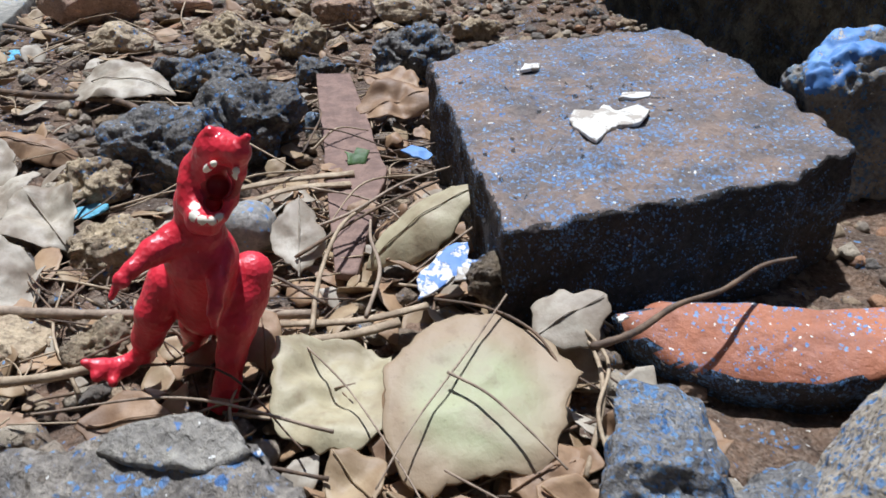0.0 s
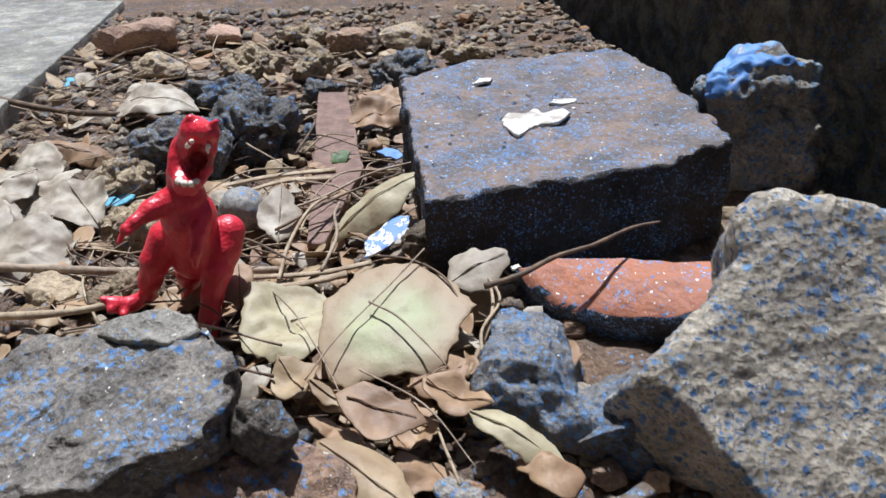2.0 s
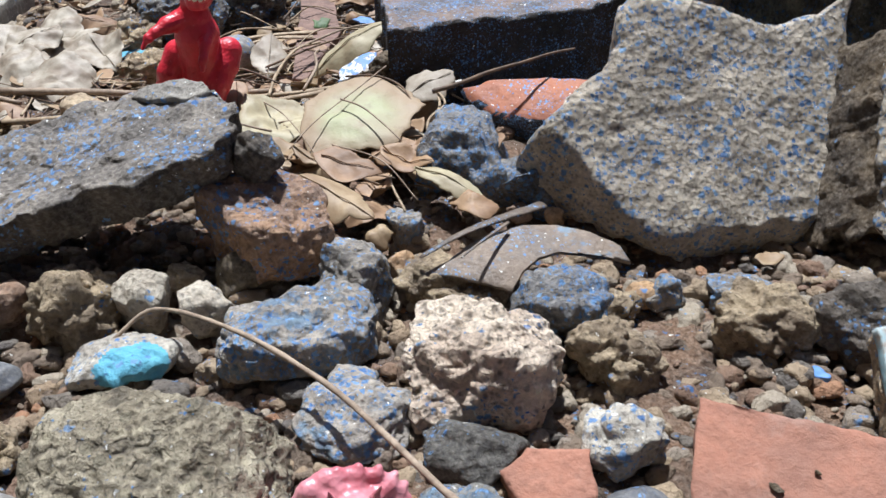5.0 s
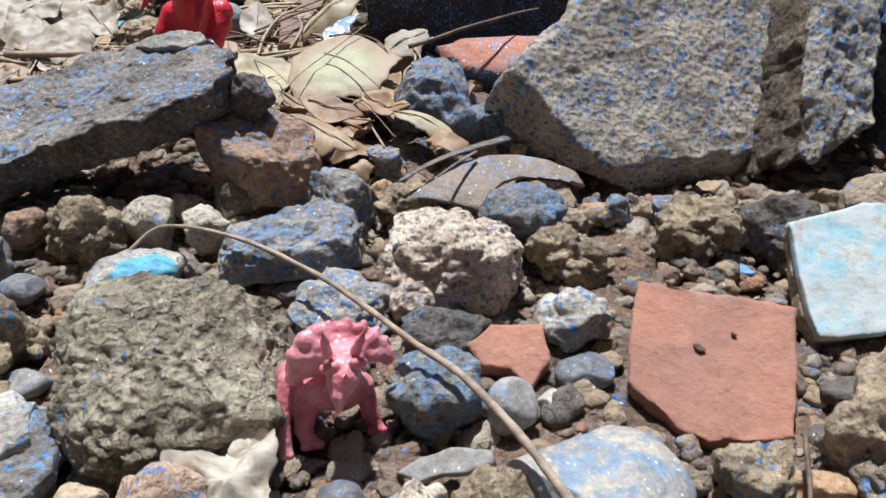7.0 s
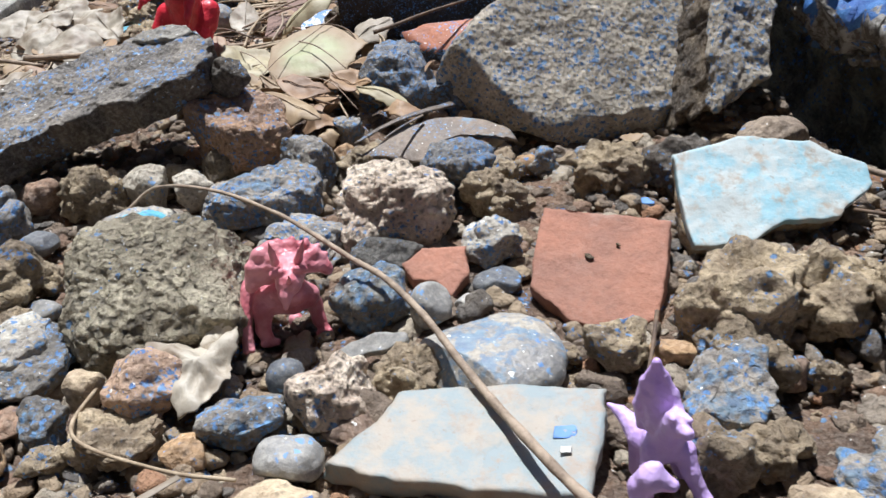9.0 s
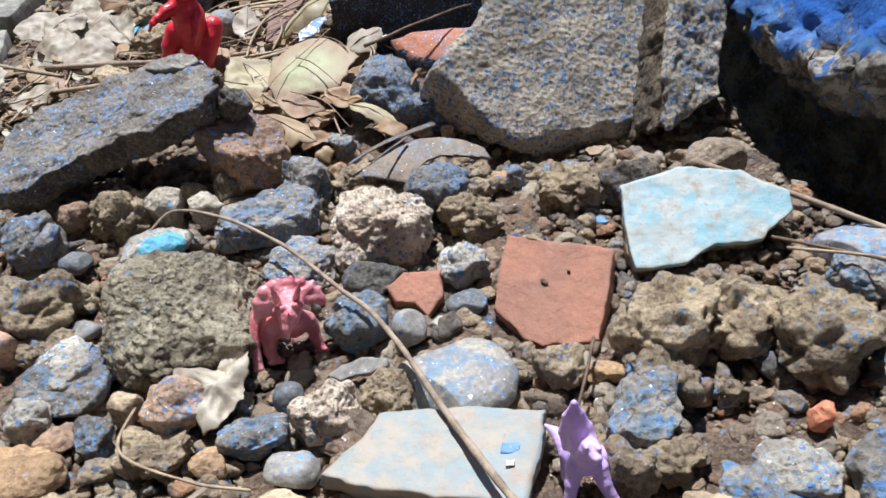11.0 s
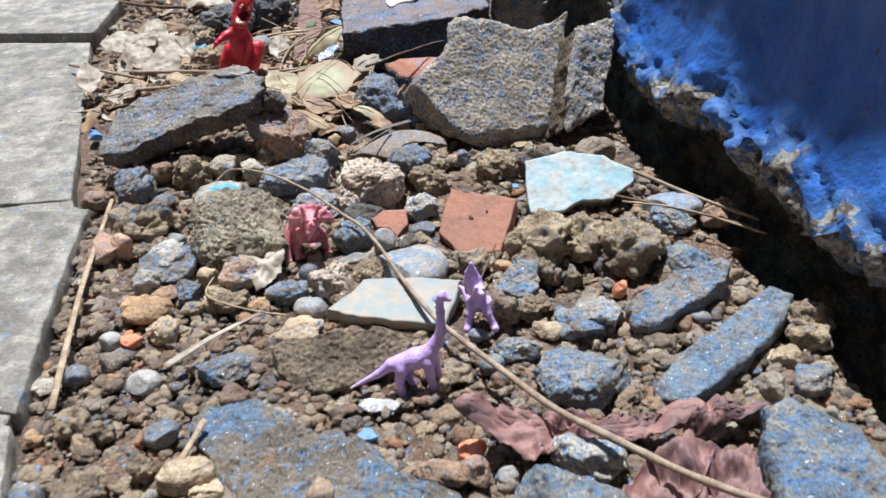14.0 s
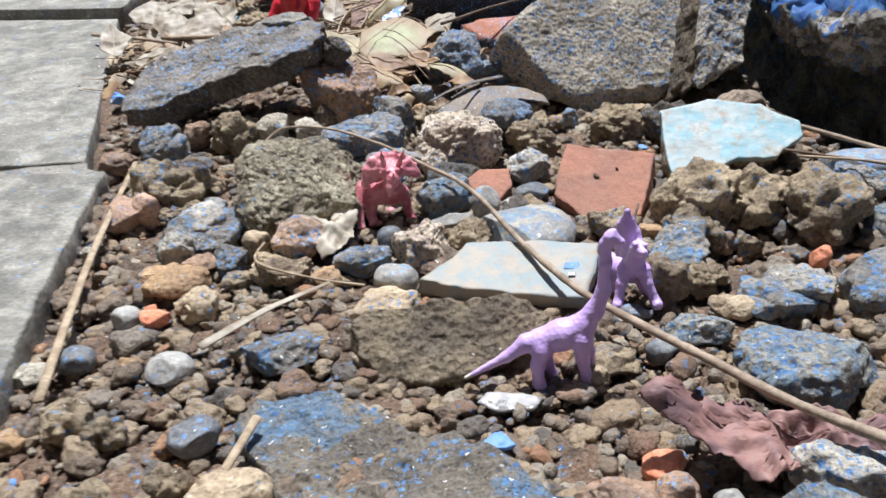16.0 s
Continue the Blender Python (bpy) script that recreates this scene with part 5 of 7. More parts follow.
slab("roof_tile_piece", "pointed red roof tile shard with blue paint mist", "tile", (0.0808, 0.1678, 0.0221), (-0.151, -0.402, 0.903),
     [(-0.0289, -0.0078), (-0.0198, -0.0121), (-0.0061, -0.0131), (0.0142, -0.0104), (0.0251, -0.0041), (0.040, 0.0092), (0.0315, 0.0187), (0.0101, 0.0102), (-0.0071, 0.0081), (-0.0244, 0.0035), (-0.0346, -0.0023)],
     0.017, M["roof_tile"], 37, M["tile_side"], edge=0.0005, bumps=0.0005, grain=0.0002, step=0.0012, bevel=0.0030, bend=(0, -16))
slab("block_stone", "long grey-blue painted stone block", "stone", (0.2195, -0.0974, 0.0100), (0.0, -0.196, 0.981),
     [(-0.0262, -0.0268), (-0.0145, -0.0274), (0.009, -0.0063), (0.024, 0.0117), (0.0308, 0.0255), (0.0226, 0.0305), (0.0018, 0.0115), (-0.0176, -0.0067), (-0.0285, -0.0209)],
     0.014, M["block_blue"], 38, edge=0.0007, bumps=0.0007, grain=0.0004, step=0.0012, bevel=0.0022)
slab("block_stone", "long dark grey stone block", "stone", (0.2072, -0.0654, 0.0115), (0.0, -0.243, 0.970),
     [(-0.0202, -0.0197), (-0.0095, -0.0179), (0.0035, -0.0082), (0.0194, 0.0051), (0.0232, 0.0146), (0.0194, 0.0185), (0.0019, 0.0108), (-0.0156, 0.0004), (-0.0204, -0.0059)],
     0.015, M["blue_grey"], 39, edge=0.001, bumps=0.0009, grain=0.0004, step=0.0012, bevel=0.0022)
slab("block_stone", "broad grey-blue stone beside the dead leaf", "stone", (0.2364, -0.1609, 0.0129), (0.0, -0.100, 0.995),
     [(-0.0145, 0.0079), (-0.0131, -0.0086), (-0.0119, -0.0297), (0.0118, -0.0364), (0.023, -0.003), (0.017, 0.0163), (-0.0007, 0.0287), (-0.0116, 0.0249)],
     0.017, M["blue"], 40, edge=0.0014, bumps=0.0013, grain=0.0005, step=0.0014, bevel=0.003)
slab("rock", "wedge of brown-grey conglomerate behind the long-necked toy", "rock", (0.0729, -0.1090, 0.0087), (0.0, -0.62, 0.78),
     [(-0.0234, -0.0063), (-0.0159, -0.0107), (-0.0014, -0.0132), (0.0126, -0.008), (0.0265, -0.0022), (0.0308, 0.0067), (0.0193, 0.0131), (-0.0023, 0.0112), (-0.0205, 0.0075), (-0.0257, 0.0019)],
     0.014, M["wedge"], 41, edge=0.0012, bumps=0.0008, grain=0.00036, step=0.001, bevel=0.0013)
v, f = lump(0.0450, 0.0410, 0.0280, 91, 3.6, 8, 0.76, 0.075, 0.00045, 6, 1500, 0.024)
ob = new("rock", mesh_from("rock", v, f, M["conglomerate"]))
ob.matrix_world = pose(0.0085, -0.0125, 0.0080, 20, 3, 14)
tagged(ob, "large olive conglomerate rock beside the horned toy", "rock")


# ---- leaves and sticks ----
def oval(length, width, tip=0.25, n=9):
    """The outline of a leaf with its tip along +x."""
    side = []
    for k in range(n + 1):
        s = k / n
        w = width / 2 * math.sin(math.pi * s) ** 0.75 * (1 - tip * (s - 0.35))
        side.append((length * (s - 0.5), w))
    return [(x, -w) for x, w in side] + [(x, w) for x, w in side[-2:0:-1]]


def leaf(label, material, x, y, z, length, width, turn, n=(0, -0.2, 1), bend=(0, 8), fold=0.0015, seed=1, outline=None, rib=True, name="dry_leaf", crumple=0.0):
    v, f = slab_form(outline or oval(length, width), 0.0005, seed, edge=0.0019, bumps=0.0003, grain=0.0001, step=0.0012, bevel=0.0003, bend=bend, fold=fold * 1.6, crumple=crumple)
    ob = new(name, mesh_from(name, v, f, material))
    ob.matrix_world = Matrix.Translation((x, y, z)) @ tilt_of(n) @ pose(0, 0, 0, 0, 0, turn)
    tagged(ob, label, "leaf", "dead leaves")
    if rib:
        top = np.array(v)
        line = []
        for s in np.linspace(-0.46, 0.46, 7):
            near = np.argmin((top[:, 0] - length * s) ** 2 + (top[:, 1]) ** 2 - 1e-7 * top[:, 2])
            line.append((length * s, 0, top[near, 2] + 0.0004))
        vv, ff = tube_form(line, 0.0003, 0.00015, seed, 6)
        part("midrib", mesh_from("midrib", vv, ff, material), ob)
    return ob


def vein(ob, points, r, material):
    """A raised vein that follows the leaf's own surface."""
    top = np.array([q.co for q in ob.data.vertices])
    line = []
    for (xa, ya), (xb, yb) in zip(points, points[1:]):
        for t in (0, 0.33, 0.67):
            x, y = xa + (xb - xa) * t, ya + (yb - ya) * t
            near = np.argmin((top[:, 0] - x) ** 2 + (top[:, 1] - y) ** 2 - 1e-7 * top[:, 2])
            line.append((x, y, top[near, 2] + 0.0003))
    v, f = tube_form(line, r, r * 0.4, 3, 6, 0.1, 3)
    part("vein", mesh_from("vein", v, f, material), ob)


leaf("large pale olive leaf lying on the litter", leaf_green, 0.0178, 0.1426, 0.0241, 0.036, 0.04, 0, (0, -0.301, 0.954), (-6, -8), 0.0006, 2,
     [(-0.0184, -0.0071), (-0.0141, -0.0167), (-0.0085, -0.0196), (0.0001, -0.0162), (0.0115, -0.0126), (0.0184, -0.0042), (0.0208, 0.0082), (0.0144, 0.0156), (0.004, 0.0229), (-0.0089, 0.0199), (-0.0192, 0.0099)], rib=False)
leaf("cream leaf scrap under the large leaf", leaf_yellow, -0.0116, 0.1517, 0.0163, 0.03, 0.03, 0, (0, -0.2, 1), (4, 0), 0.0018, 3,
     [(-0.0127, -0.0057), (-0.0017, -0.0178), (0.0067, -0.0137), (0.0116, -0.0053), (0.0113, 0.0132), (-0.0016, 0.0165), (-0.0137, 0.0129)], rib=False)
leaf("small pale leaf leaning on the brick", leaf_white, 0.0380, 0.1710, 0.0240, 0.020, 0.018, 40, (-0.1, -0.5, 1), (4, -6), 0.0006, 4)
leaf("curled yellow-green leaf on the litter", leaf_yellow, 0.003, 0.212, 0.0275, 0.036, 0.019, 64, (-0.35, -0.45, 0.82), (-10, -42), 0.0006, 5)
leaf("orange dry leaf under the curled leaf", leaf_orange, 0.004, 0.210, 0.018, 0.024, 0.014, 20, (0, -0.3, 1), (6, 10), 0.0018, 6)
leaf("orange dry leaf beside the brick", leaf_orange, 0.014, 0.217, 0.019, 0.016, 0.012, -40, (0.2, -0.3, 1), (10, 10), 0.0018, 7)
leaf("brown dry leaf by the wooden lath", leaf_brown, -0.012, 0.318, 0.022, 0.034, 0.022, 10, (0.1, -0.4, 1), (-10, -12), 0.002, 8)
leaf("tan dry leaf by the brick", leaf_orange, -0.016, 0.340, 0.021, 0.030, 0.018, -30, (0, -0.3, 1), (-10, -8), 0.002, 9)
leaf("bleached leaf standing behind the red toy", leaf_white, -0.030, 0.212, 0.022, 0.028, 0.016, 70, (0.35, -0.6, 0.8), (-8, -14), 0.001, 10)
leaf("arched bleached leaf on the soil", leaf_white, -0.128, 0.345, 0.022, 0.046, 0.030, -12, (0, -0.25, 1), (-12, -14), 0.0016, 11)
leaf("papery bleached leaf on the litter", leaf_white, -0.142, 0.236, 0.021, 0.030, 0.030, 25, (0.1, -0.3, 1), (8, -10), 0.002, 12)
leaf("papery bleached leaf on the litter", leaf_white, -0.108, 0.228, 0.020, 0.030, 0.026, -35, (-0.1, -0.4, 1), (-8, 10), 0.002, 13)
leaf("bleached leaf scrap by the paving", leaf_white, -0.150, 0.165, 0.020, 0.032, 0.018, 80, (0.3, -0.4, 1), (8, -10), 0.002, 14)
leaf("bleached leaf scrap by the paving", leaf_white, -0.120, 0.150, 0.016, 0.028, 0.020, 10, (0, -0.3, 1), (8, -10), 0.002, 15)
leaf("tan curled leaf hanging over the stones", leaf_tan, 0.0215, 0.0880, 0.0215, 0.0306, 0.0140, -46, (0.05, -0.25, 1), (-6, -70), 0.0005, 16)
leaf("tan dry leaf on the litter", leaf_brown, 0.020, 0.112, 0.020, 0.018, 0.012, -30, (0.1, -0.3, 1), (6, 12), 0.0016, 17)
leaf("narrow yellow-green leaf on the litter", leaf_yellow, 0.051, 0.108, 0.016, 0.029, 0.0115, -50, (0.1, -0.3, 1), (-8, -18), 0.0008, 18)
leaf("pinkish dry leaf scrap on the blue stone", leaf_orange, 0.056, 0.124, 0.020, 0.014, 0.012, 20, (0, -0.4, 1), (10, 10), 0.0012, 19)
leaf("orange-tan leaf scrap on the litter", leaf_orange, 0.037, 0.120, 0.018, 0.018, 0.010, -20, (0, -0.3, 1), (10, 10), 0.0014, 20)
leaf("brown leaf scrap under the large leaf", leaf_brown, 0.030, 0.130, 0.016, 0.016, 0.014, 30, (0, -0.3, 1), (10, 10), 0.0014, 21)
leaf("dull reddish dry leaf by the lava rock", leaf_brown, -0.143, 0.291, 0.0150, 0.044, 0.017, -25, (0.1, -0.4, 1), (-8, -30), 0.0014, 35)
leaf("dark brown leaf at the red toy's foot", leaf_brown, -0.030, 0.166, 0.019, 0.016, 0.010, 75, (0.4, -0.6, 0.7), (10, 14), 0.0012, 22)
leaf("brown curled leaf at the red toy's foot", leaf_brown, -0.052, 0.143, 0.016, 0.018, 0.011, 12, (0, -0.5, 0.9), (12, 14), 0.0014, 23)
leaf("yellow curled leaf scrap on the litter", leaf_tan, 0.008, 0.116, 0.021, 0.014, 0.007, -70, (0.3, -0.3, 1), (-10, -25), 0.0008, 24)
leaf("dry tan leaf on the litter", leaf_tan, -0.005, 0.128, 0.016, 0.014, 0.010, 130, (0, -0.3, 1), (10, 8), 0.0016, 25)
leaf("bleached leaf strip on the rusty rock", leaf_white, 0.000, 0.094, 0.029, 0.016, 0.004, -30, (0, -0.4, 1), (0, 0), 0.0008, 26)
leaf("crumpled papery leaf under the horned toy", leaf_white, 0.0270, -0.0410, 0.0085, 0.019, 0.017, 0, (0.05, -0.35, 1), (8, -20), 0.0030, 27,
     [(-0.0105, 0.0035), (-0.0085, -0.0040), (-0.0055, -0.0120), (-0.0030, -0.0180), (0.0020, -0.0170), (0.0050, -0.0125), (0.0095, -0.0095), (0.0092, -0.0030), (0.0108, 0.0020), (0.0078, 0.0060), (0.0064, 0.0100), (0.0020, 0.0095), (-0.0035, 0.0068)], rib=False, crumple=0.0009)
leaf("crumpled papery leaf scrap by the horned toy", leaf_paper, 0.0290, -0.0350, 0.0085, 0.011, 0.008, 100, (0.1, -0.8, 1), (20, -30), 0.003, 127, rib=False, crumple=0.0006)
leaf("cream leaf scrap on the gravel", leaf_white, 0.0280, -0.1870, 0.0080, 0.02, 0.012, 0, (0, -0.35, 1), (0, 8), 0.0012, 28,
     [(-0.0115, -0.003), (-0.002, -0.0065), (0.010, -0.005), (0.0125, 0.007), (0.002, 0.0045)], rib=False)
leaf("brittle white leaf scrap on the gravel", leaf_paper, 0.0640, -0.2060, 0.0090, 0.014, 0.012, 0, (0.2, -0.5, 1), (0, 8), 0.0012, 29,
     [(-0.0075, -0.003), (-0.002, -0.0085), (0.006, -0.002), (0.0085, 0.006), (-0.003, 0.0065)], rib=False)
wine = leaf("wrinkled wine-brown dead leaf", leaf_purple, 0.1978, -0.1733, 0.0105, 0.05, 0.04, 0, (0, -0.1, 0.995), (6, 4), 0.0034, 30,
     [(-0.0257, -0.0027), (-0.0225, -0.0200), (-0.0190, -0.0370), (-0.002, -0.0385), (0.0165, -0.0330), (0.0215, -0.0180), (0.023, -0.0011), (0.0191, 0.0198), (-0.0005, 0.0192), (-0.0131, 0.0103)], rib=False, crumple=0.0019)
for line in ([(0.008, 0.017), (0.002, 0.002), (-0.002, -0.036)], [(0.003, 0.006), (0.012, -0.004), (0.018, -0.020)], [(0.002, 0.002), (-0.010, -0.006), (-0.017, -0.018)], [(0.000, -0.012), (0.008, -0.020), (0.011, -0.032)], [(-0.001, -0.016), (-0.008, -0.024), (-0.011, -0.034)]):
    vein(wine, line, 0.0006, leaf_purple)
leaf("crumpled wine-brown leaf strip", leaf_purple, 0.1622, -0.1442, 0.0112, 0.05, 0.02, 0, (0, -0.196, 0.981), (4, -30), 0.0034, 31,
     [(-0.027, -0.0075), (-0.0139, -0.0141), (0.0031, -0.0043), (0.0309, -0.0037), (0.0434, 0.0063), (0.023, 0.0084), (0.0037, 0.0055), (-0.0254, 0.0087), (-0.0379, 0.0008)], rib=False, crumple=0.0016)
leaf("crumpled wine-brown leaf strip", leaf_purple, 0.208, -0.136, 0.0110, 0.040, 0.012, 8, (0, -0.2, 1), (4, -40), 0.003, 32, rib=False, crumple=0.0016)
leaf("yellow leaf scrap under the rubble", leaf_tan, 0.140, 0.094, 0.002, 0.012, 0.006, 10, (0, -0.3, 1), (0, 10), 0.0008, 33, rib=False)

rng = random.Random(5)
for i in range(34):
    near = i < 18
    x, y = (rng.uniform(-0.012, 0.060), rng.uniform(0.092, 0.150)) if near else (rng.uniform(-0.07, 0.03), rng.uniform(0.165, 0.34))
    material, what = rng.choice(((leaf_brown, "brown crumpled leaf scrap"), (leaf_orange, "orange-brown curled leaf scrap"), (leaf_tan, "tan curled leaf scrap"), (leaf_brown, "dark brown leaf scrap")))
    size = rng.uniform(0.010, 0.020)
    leaf(what + " in the leaf litter", material, x, y, float(ground_height(x, y)) + rng.uniform(0.003, 0.007), size, size * rng.uniform(0.45, 0.8), rng.uniform(0, 360), (rng.uniform(-0.4, 0.4), rng.uniform(-0.6, 0.1), 1), (rng.uniform(-35, 35), rng.uniform(-95, 60)), 0.0022, 100 + i, rib=False, crumple=0.0004)
for i in range(6):
    x, y = rng.uniform(-0.165, -0.085), rng.uniform(0.150, 0.260)
    size = rng.uniform(0.022, 0.036)
    leaf("papery bleached leaf on the litter", leaf_white, x, y, 0.015 + rng.uniform(0, 0.006), size, size * rng.uniform(0.7, 0.95), rng.uniform(0, 360), (rng.uniform(-0.4, 0.4), rng.uniform(-0.7, -0.1), 1), (rng.uniform(-20, 8), rng.uniform(-20, 8)), 0.0014, 150 + i, rib=False, crumple=0.0002)
for i in range(26):
    x, y = rng.uniform(-0.06, 0.045), rng.uniform(0.10, 0.30)
    a, r = rng.uniform(0, 6.28), rng.uniform(0.012, 0.032)
    if -0.02 < x < 0.045 and 0.12 < y < 0.18:
        continue
    z = 0.019 + rng.uniform(0, 0.004)
    dx, dy = math.cos(a) * r, math.sin(a) * r
    bow = rng.uniform(-0.3, 0.3)
    v, f = tube_form([(x - dx, y - dy, z - 0.002), (x - bow * dy, y + bow * dx, z + 0.002), (x + dx, y + dy, z - 0.002)], rng.uniform(0.0003, 0.0005), 0.0002, i)
    tagged(new("twig", mesh_from("twig", v, f, (stick_tan, twig_brown, straw)[i % 3])), ("grey-tan thin twig", "dark thin twig", "pale thin straw")[i % 3] + " lying in the litter", "stick", "fallen sticks")

slab("bark_piece", "arched weathered brown bark piece", "bark", (0.0790, 0.0747, 0.0135), (0.050, -0.352, 0.935),
     [(-0.0329, -0.0032), (-0.0254, -0.0050), (-0.0180, -0.0084), (-0.0111, -0.0113), (-0.0081, -0.0067), (-0.0034, -0.0034), (0.0033, -0.0005), (0.0103, 0.0002), (0.0160, -0.0023), (0.0206, -0.0031), (0.0189, 0.0022), (0.0118, 0.0067), (0.0032, 0.0097), (-0.0061, 0.0099), (-0.0178, 0.0059), (-0.0258, -0.0004)],
     0.0011, M["husk"], 61, edge=0.0007, bumps=0.0003, grain=0.0001, step=0.001, bevel=0.0004, bend=(-5, -14))
slab("wooden_lath", "old mauve-brown wooden lath on the litter", "wood", (-0.026, 0.283, 0.0170), (0, -0.03, 1),
     [(-0.024, 0.074), (-0.010, 0.074), (0.014, -0.016), (0.012, -0.078), (0.006, -0.078)][::-1], 0.003, plank_wood, 62, edge=0.0006, bumps=0.0003, step=0.0018, bevel=0.0006)
slab("paint_flake", "blue and white flake of wall paint", "paint", (0.012, 0.191, 0.0235), (0.1, -0.35, 0.93),
     [(-0.012, -0.008), (-0.004, -0.005), (-0.001, -0.002), (0.009, -0.004), (0.012, 0.001), (0.004, 0.003), (0.006, 0.009), (0.000, 0.008), (-0.006, 0.002), (-0.009, -0.001)], 0.0009, flake_mix, 63, edge=0.0022, bumps=0.0005, step=0.0008, bevel=0.0003)
slab("paint_flake", "white flake of wall paint", "paint", (0.018, 0.189, 0.0240), (0.0, -0.45, 0.9),
     [(-0.006, -0.002), (0.004, -0.003), (0.007, 0.000), (0.001, 0.003), (-0.005, 0.002)], 0.0009, flake, 64, edge=0.0012, bumps=0.0005, step=0.0008, bevel=0.0003)
slab("shell_flake", "glassy white flake under the long-necked toy", "flake", (0.0930, -0.1265, 0.0025), (0.0, -0.2, 1),
     [(-0.008, -0.001), (-0.003, -0.004), (0.006, -0.003), (0.008, 0.001), (0.000, 0.003), (-0.006, 0.002)], 0.0010, glassy, 65, edge=0.001, bumps=0.0006, step=0.0008, bevel=0.0004)
slab("white_scar", "patch of white plaster stuck to the brick", "plaster", (0.054, 0.238, 0.0440), (0, -0.02, 1),
     [(-0.011, 0.000), (-0.005, -0.013), (0.002, -0.003), (0.007, -0.001), (0.013, 0.008), (0.010, 0.013), (0.004, 0.009), (0.000, 0.014), (-0.004, 0.008), (-0.010, 0.009)], 0.0012, flake, 66, edge=0.0012, bumps=0.0002, step=0.0008, bevel=0.0003)
slab("white_scar", "patch of white plaster stuck to the brick", "plaster", (0.064, 0.259, 0.0440), (0, -0.02, 1),
     [(-0.005, -0.002), (0.004, -0.001), (0.005, 0.002), (-0.003, 0.002)], 0.0012, flake, 67, edge=0.001, bumps=0.0002, step=0.0008, bevel=0.0003)
slab("white_scar", "small patch of white plaster on the brick", "plaster", (0.035, 0.285, 0.0445), (0, -0.02, 1),
     [(-0.004, -0.003), (0.003, -0.002), (0.003, 0.004), (-0.003, 0.003)], 0.0012, flake, 68, edge=0.001, bumps=0.0002, step=0.0008, bevel=0.0003)


v, f = lump(0.013, 0.012, 0.011, 401, 2.2, 4, 0.7, 0.08, 0.0007, 5, 160, 0.05)
ob = new("soil_lump", mesh_from("soil_lump", v, f, M["mortar"]))
ob.matrix_world = pose(0.0216, 0.1850, 0.0255, 0, 0, 20)
tagged(ob, "crumbly dark brown lump of soil against the brick", "soil")
slab("leaf_bit", "small torn bit of green leaf on the lath", "leaf", (-0.0223, 0.2731, 0.0185), (0.2, -0.5, 0.9),
     [(-0.004, -0.003), (0.002, -0.004), (0.005, 0.001), (0.001, 0.004), (-0.001, 0.001), (-0.004, 0.003)], 0.0005, green_leaf, 402, edge=0.0008, bumps=0.0004, step=0.0008, bevel=0.0002, bend=(30, -40))
for x, y, z, w, d, turn, material, label in ((-0.0026, 0.2755, 0.0185, 0.011, 0.008, -35, M["chip_blue"], "bright blue flake of wall paint by the brick"), (-0.2162, 0.4263, 0.0060, 0.022, 0.012, 10, spot_paint, "pale turquoise flake of paint by the paving"),
                                            (-0.1025, 0.2424, 0.0135, 0.012, 0.005, 15, spot_paint, "pale turquoise flake of paint in the litter"), (0.0489, 0.1674, 0.0262, 0.006, 0.004, 30, flake, "white chip of paint at the roof tile's tip")):
    v, f = slab_form([(-w / 2, -d * 0.2), (-w * 0.1, -d / 2), (w * 0.4, -d * 0.3), (w / 2, d * 0.2), (w * 0.1, d / 2), (-w * 0.35, d * 0.35)], 0.0008, int(w * 1e5), edge=0.0014, bumps=0.0004, step=0.0008, bevel=0.0002)
    ob = new("paint_flake", mesh_from("paint_flake", v, f, material))
    ob.matrix_world = Matrix.Translation((x, y, z)) @ tilt_of((0.05, -0.3, 0.95)) @ pose(0, 0, 0, 0, 0, turn)
    tagged(ob, label, "paint")


def stick(name, label, points, r0, r1, material, seed=1, flat=1.0, wobble=0.12):
    v, f = tube_form(points, r0, r1, seed, flat=flat, wobble=wobble)
    return tagged(new(name, mesh_from(name, v, f, material)), label, "stick", "fallen sticks")


stick("long_stick", "long bent grey-tan stalk lying across the gravel", [(-0.0259, 0.0428, 0.004), (-0.0158, 0.0477, 0.010), (0.0091, 0.0329, 0.015), (0.0318, 0.0167, 0.015), (0.0463, 0.0018, 0.0155), (0.0592, -0.0128, 0.016), (0.0677, -0.0212, 0.016), (0.0758, -0.0322, 0.0155), (0.0818, -0.0408, 0.014), (0.0874, -0.0496, 0.012), (0.0925, -0.0574, 0.0105), (0.0973, -0.0649, 0.0098), (0.1093, -0.0835, 0.0095), (0.1189, -0.0955, 0.010), (0.1322, -0.1122, 0.012), (0.1422, -0.1252, 0.014), (0.1568, -0.1419, 0.0155), (0.177, -0.158, 0.017), (0.200, -0.174, 0.018), (0.235, -0.190, 0.018)], 0.0005, 0.0014, stick_tan, 1)
stick("flat_straw", "flat dry straw along the paving edge", [(-0.079, 0.030, 0.002), (-0.056, -0.055, 0.003), (-0.030, -0.135, 0.004)], 0.0012, 0.0016, straw, 2, 0.4, 0.05)
stick("grass_blade", "bleached grass blade on the gravel", [(0.006, -0.112, 0.006), (0.02, -0.096, 0.008), (0.035, -0.078, 0.007)], 0.0022, 0.0008, leaf_white, 3, 0.25, 0.05)
stick("straw_piece", "short piece of straw on the gravel", [(0.030, -0.162, 0.006), (0.0325, -0.142, 0.007)], 0.0013, 0.0013, straw, 4, 0.6, 0.05)
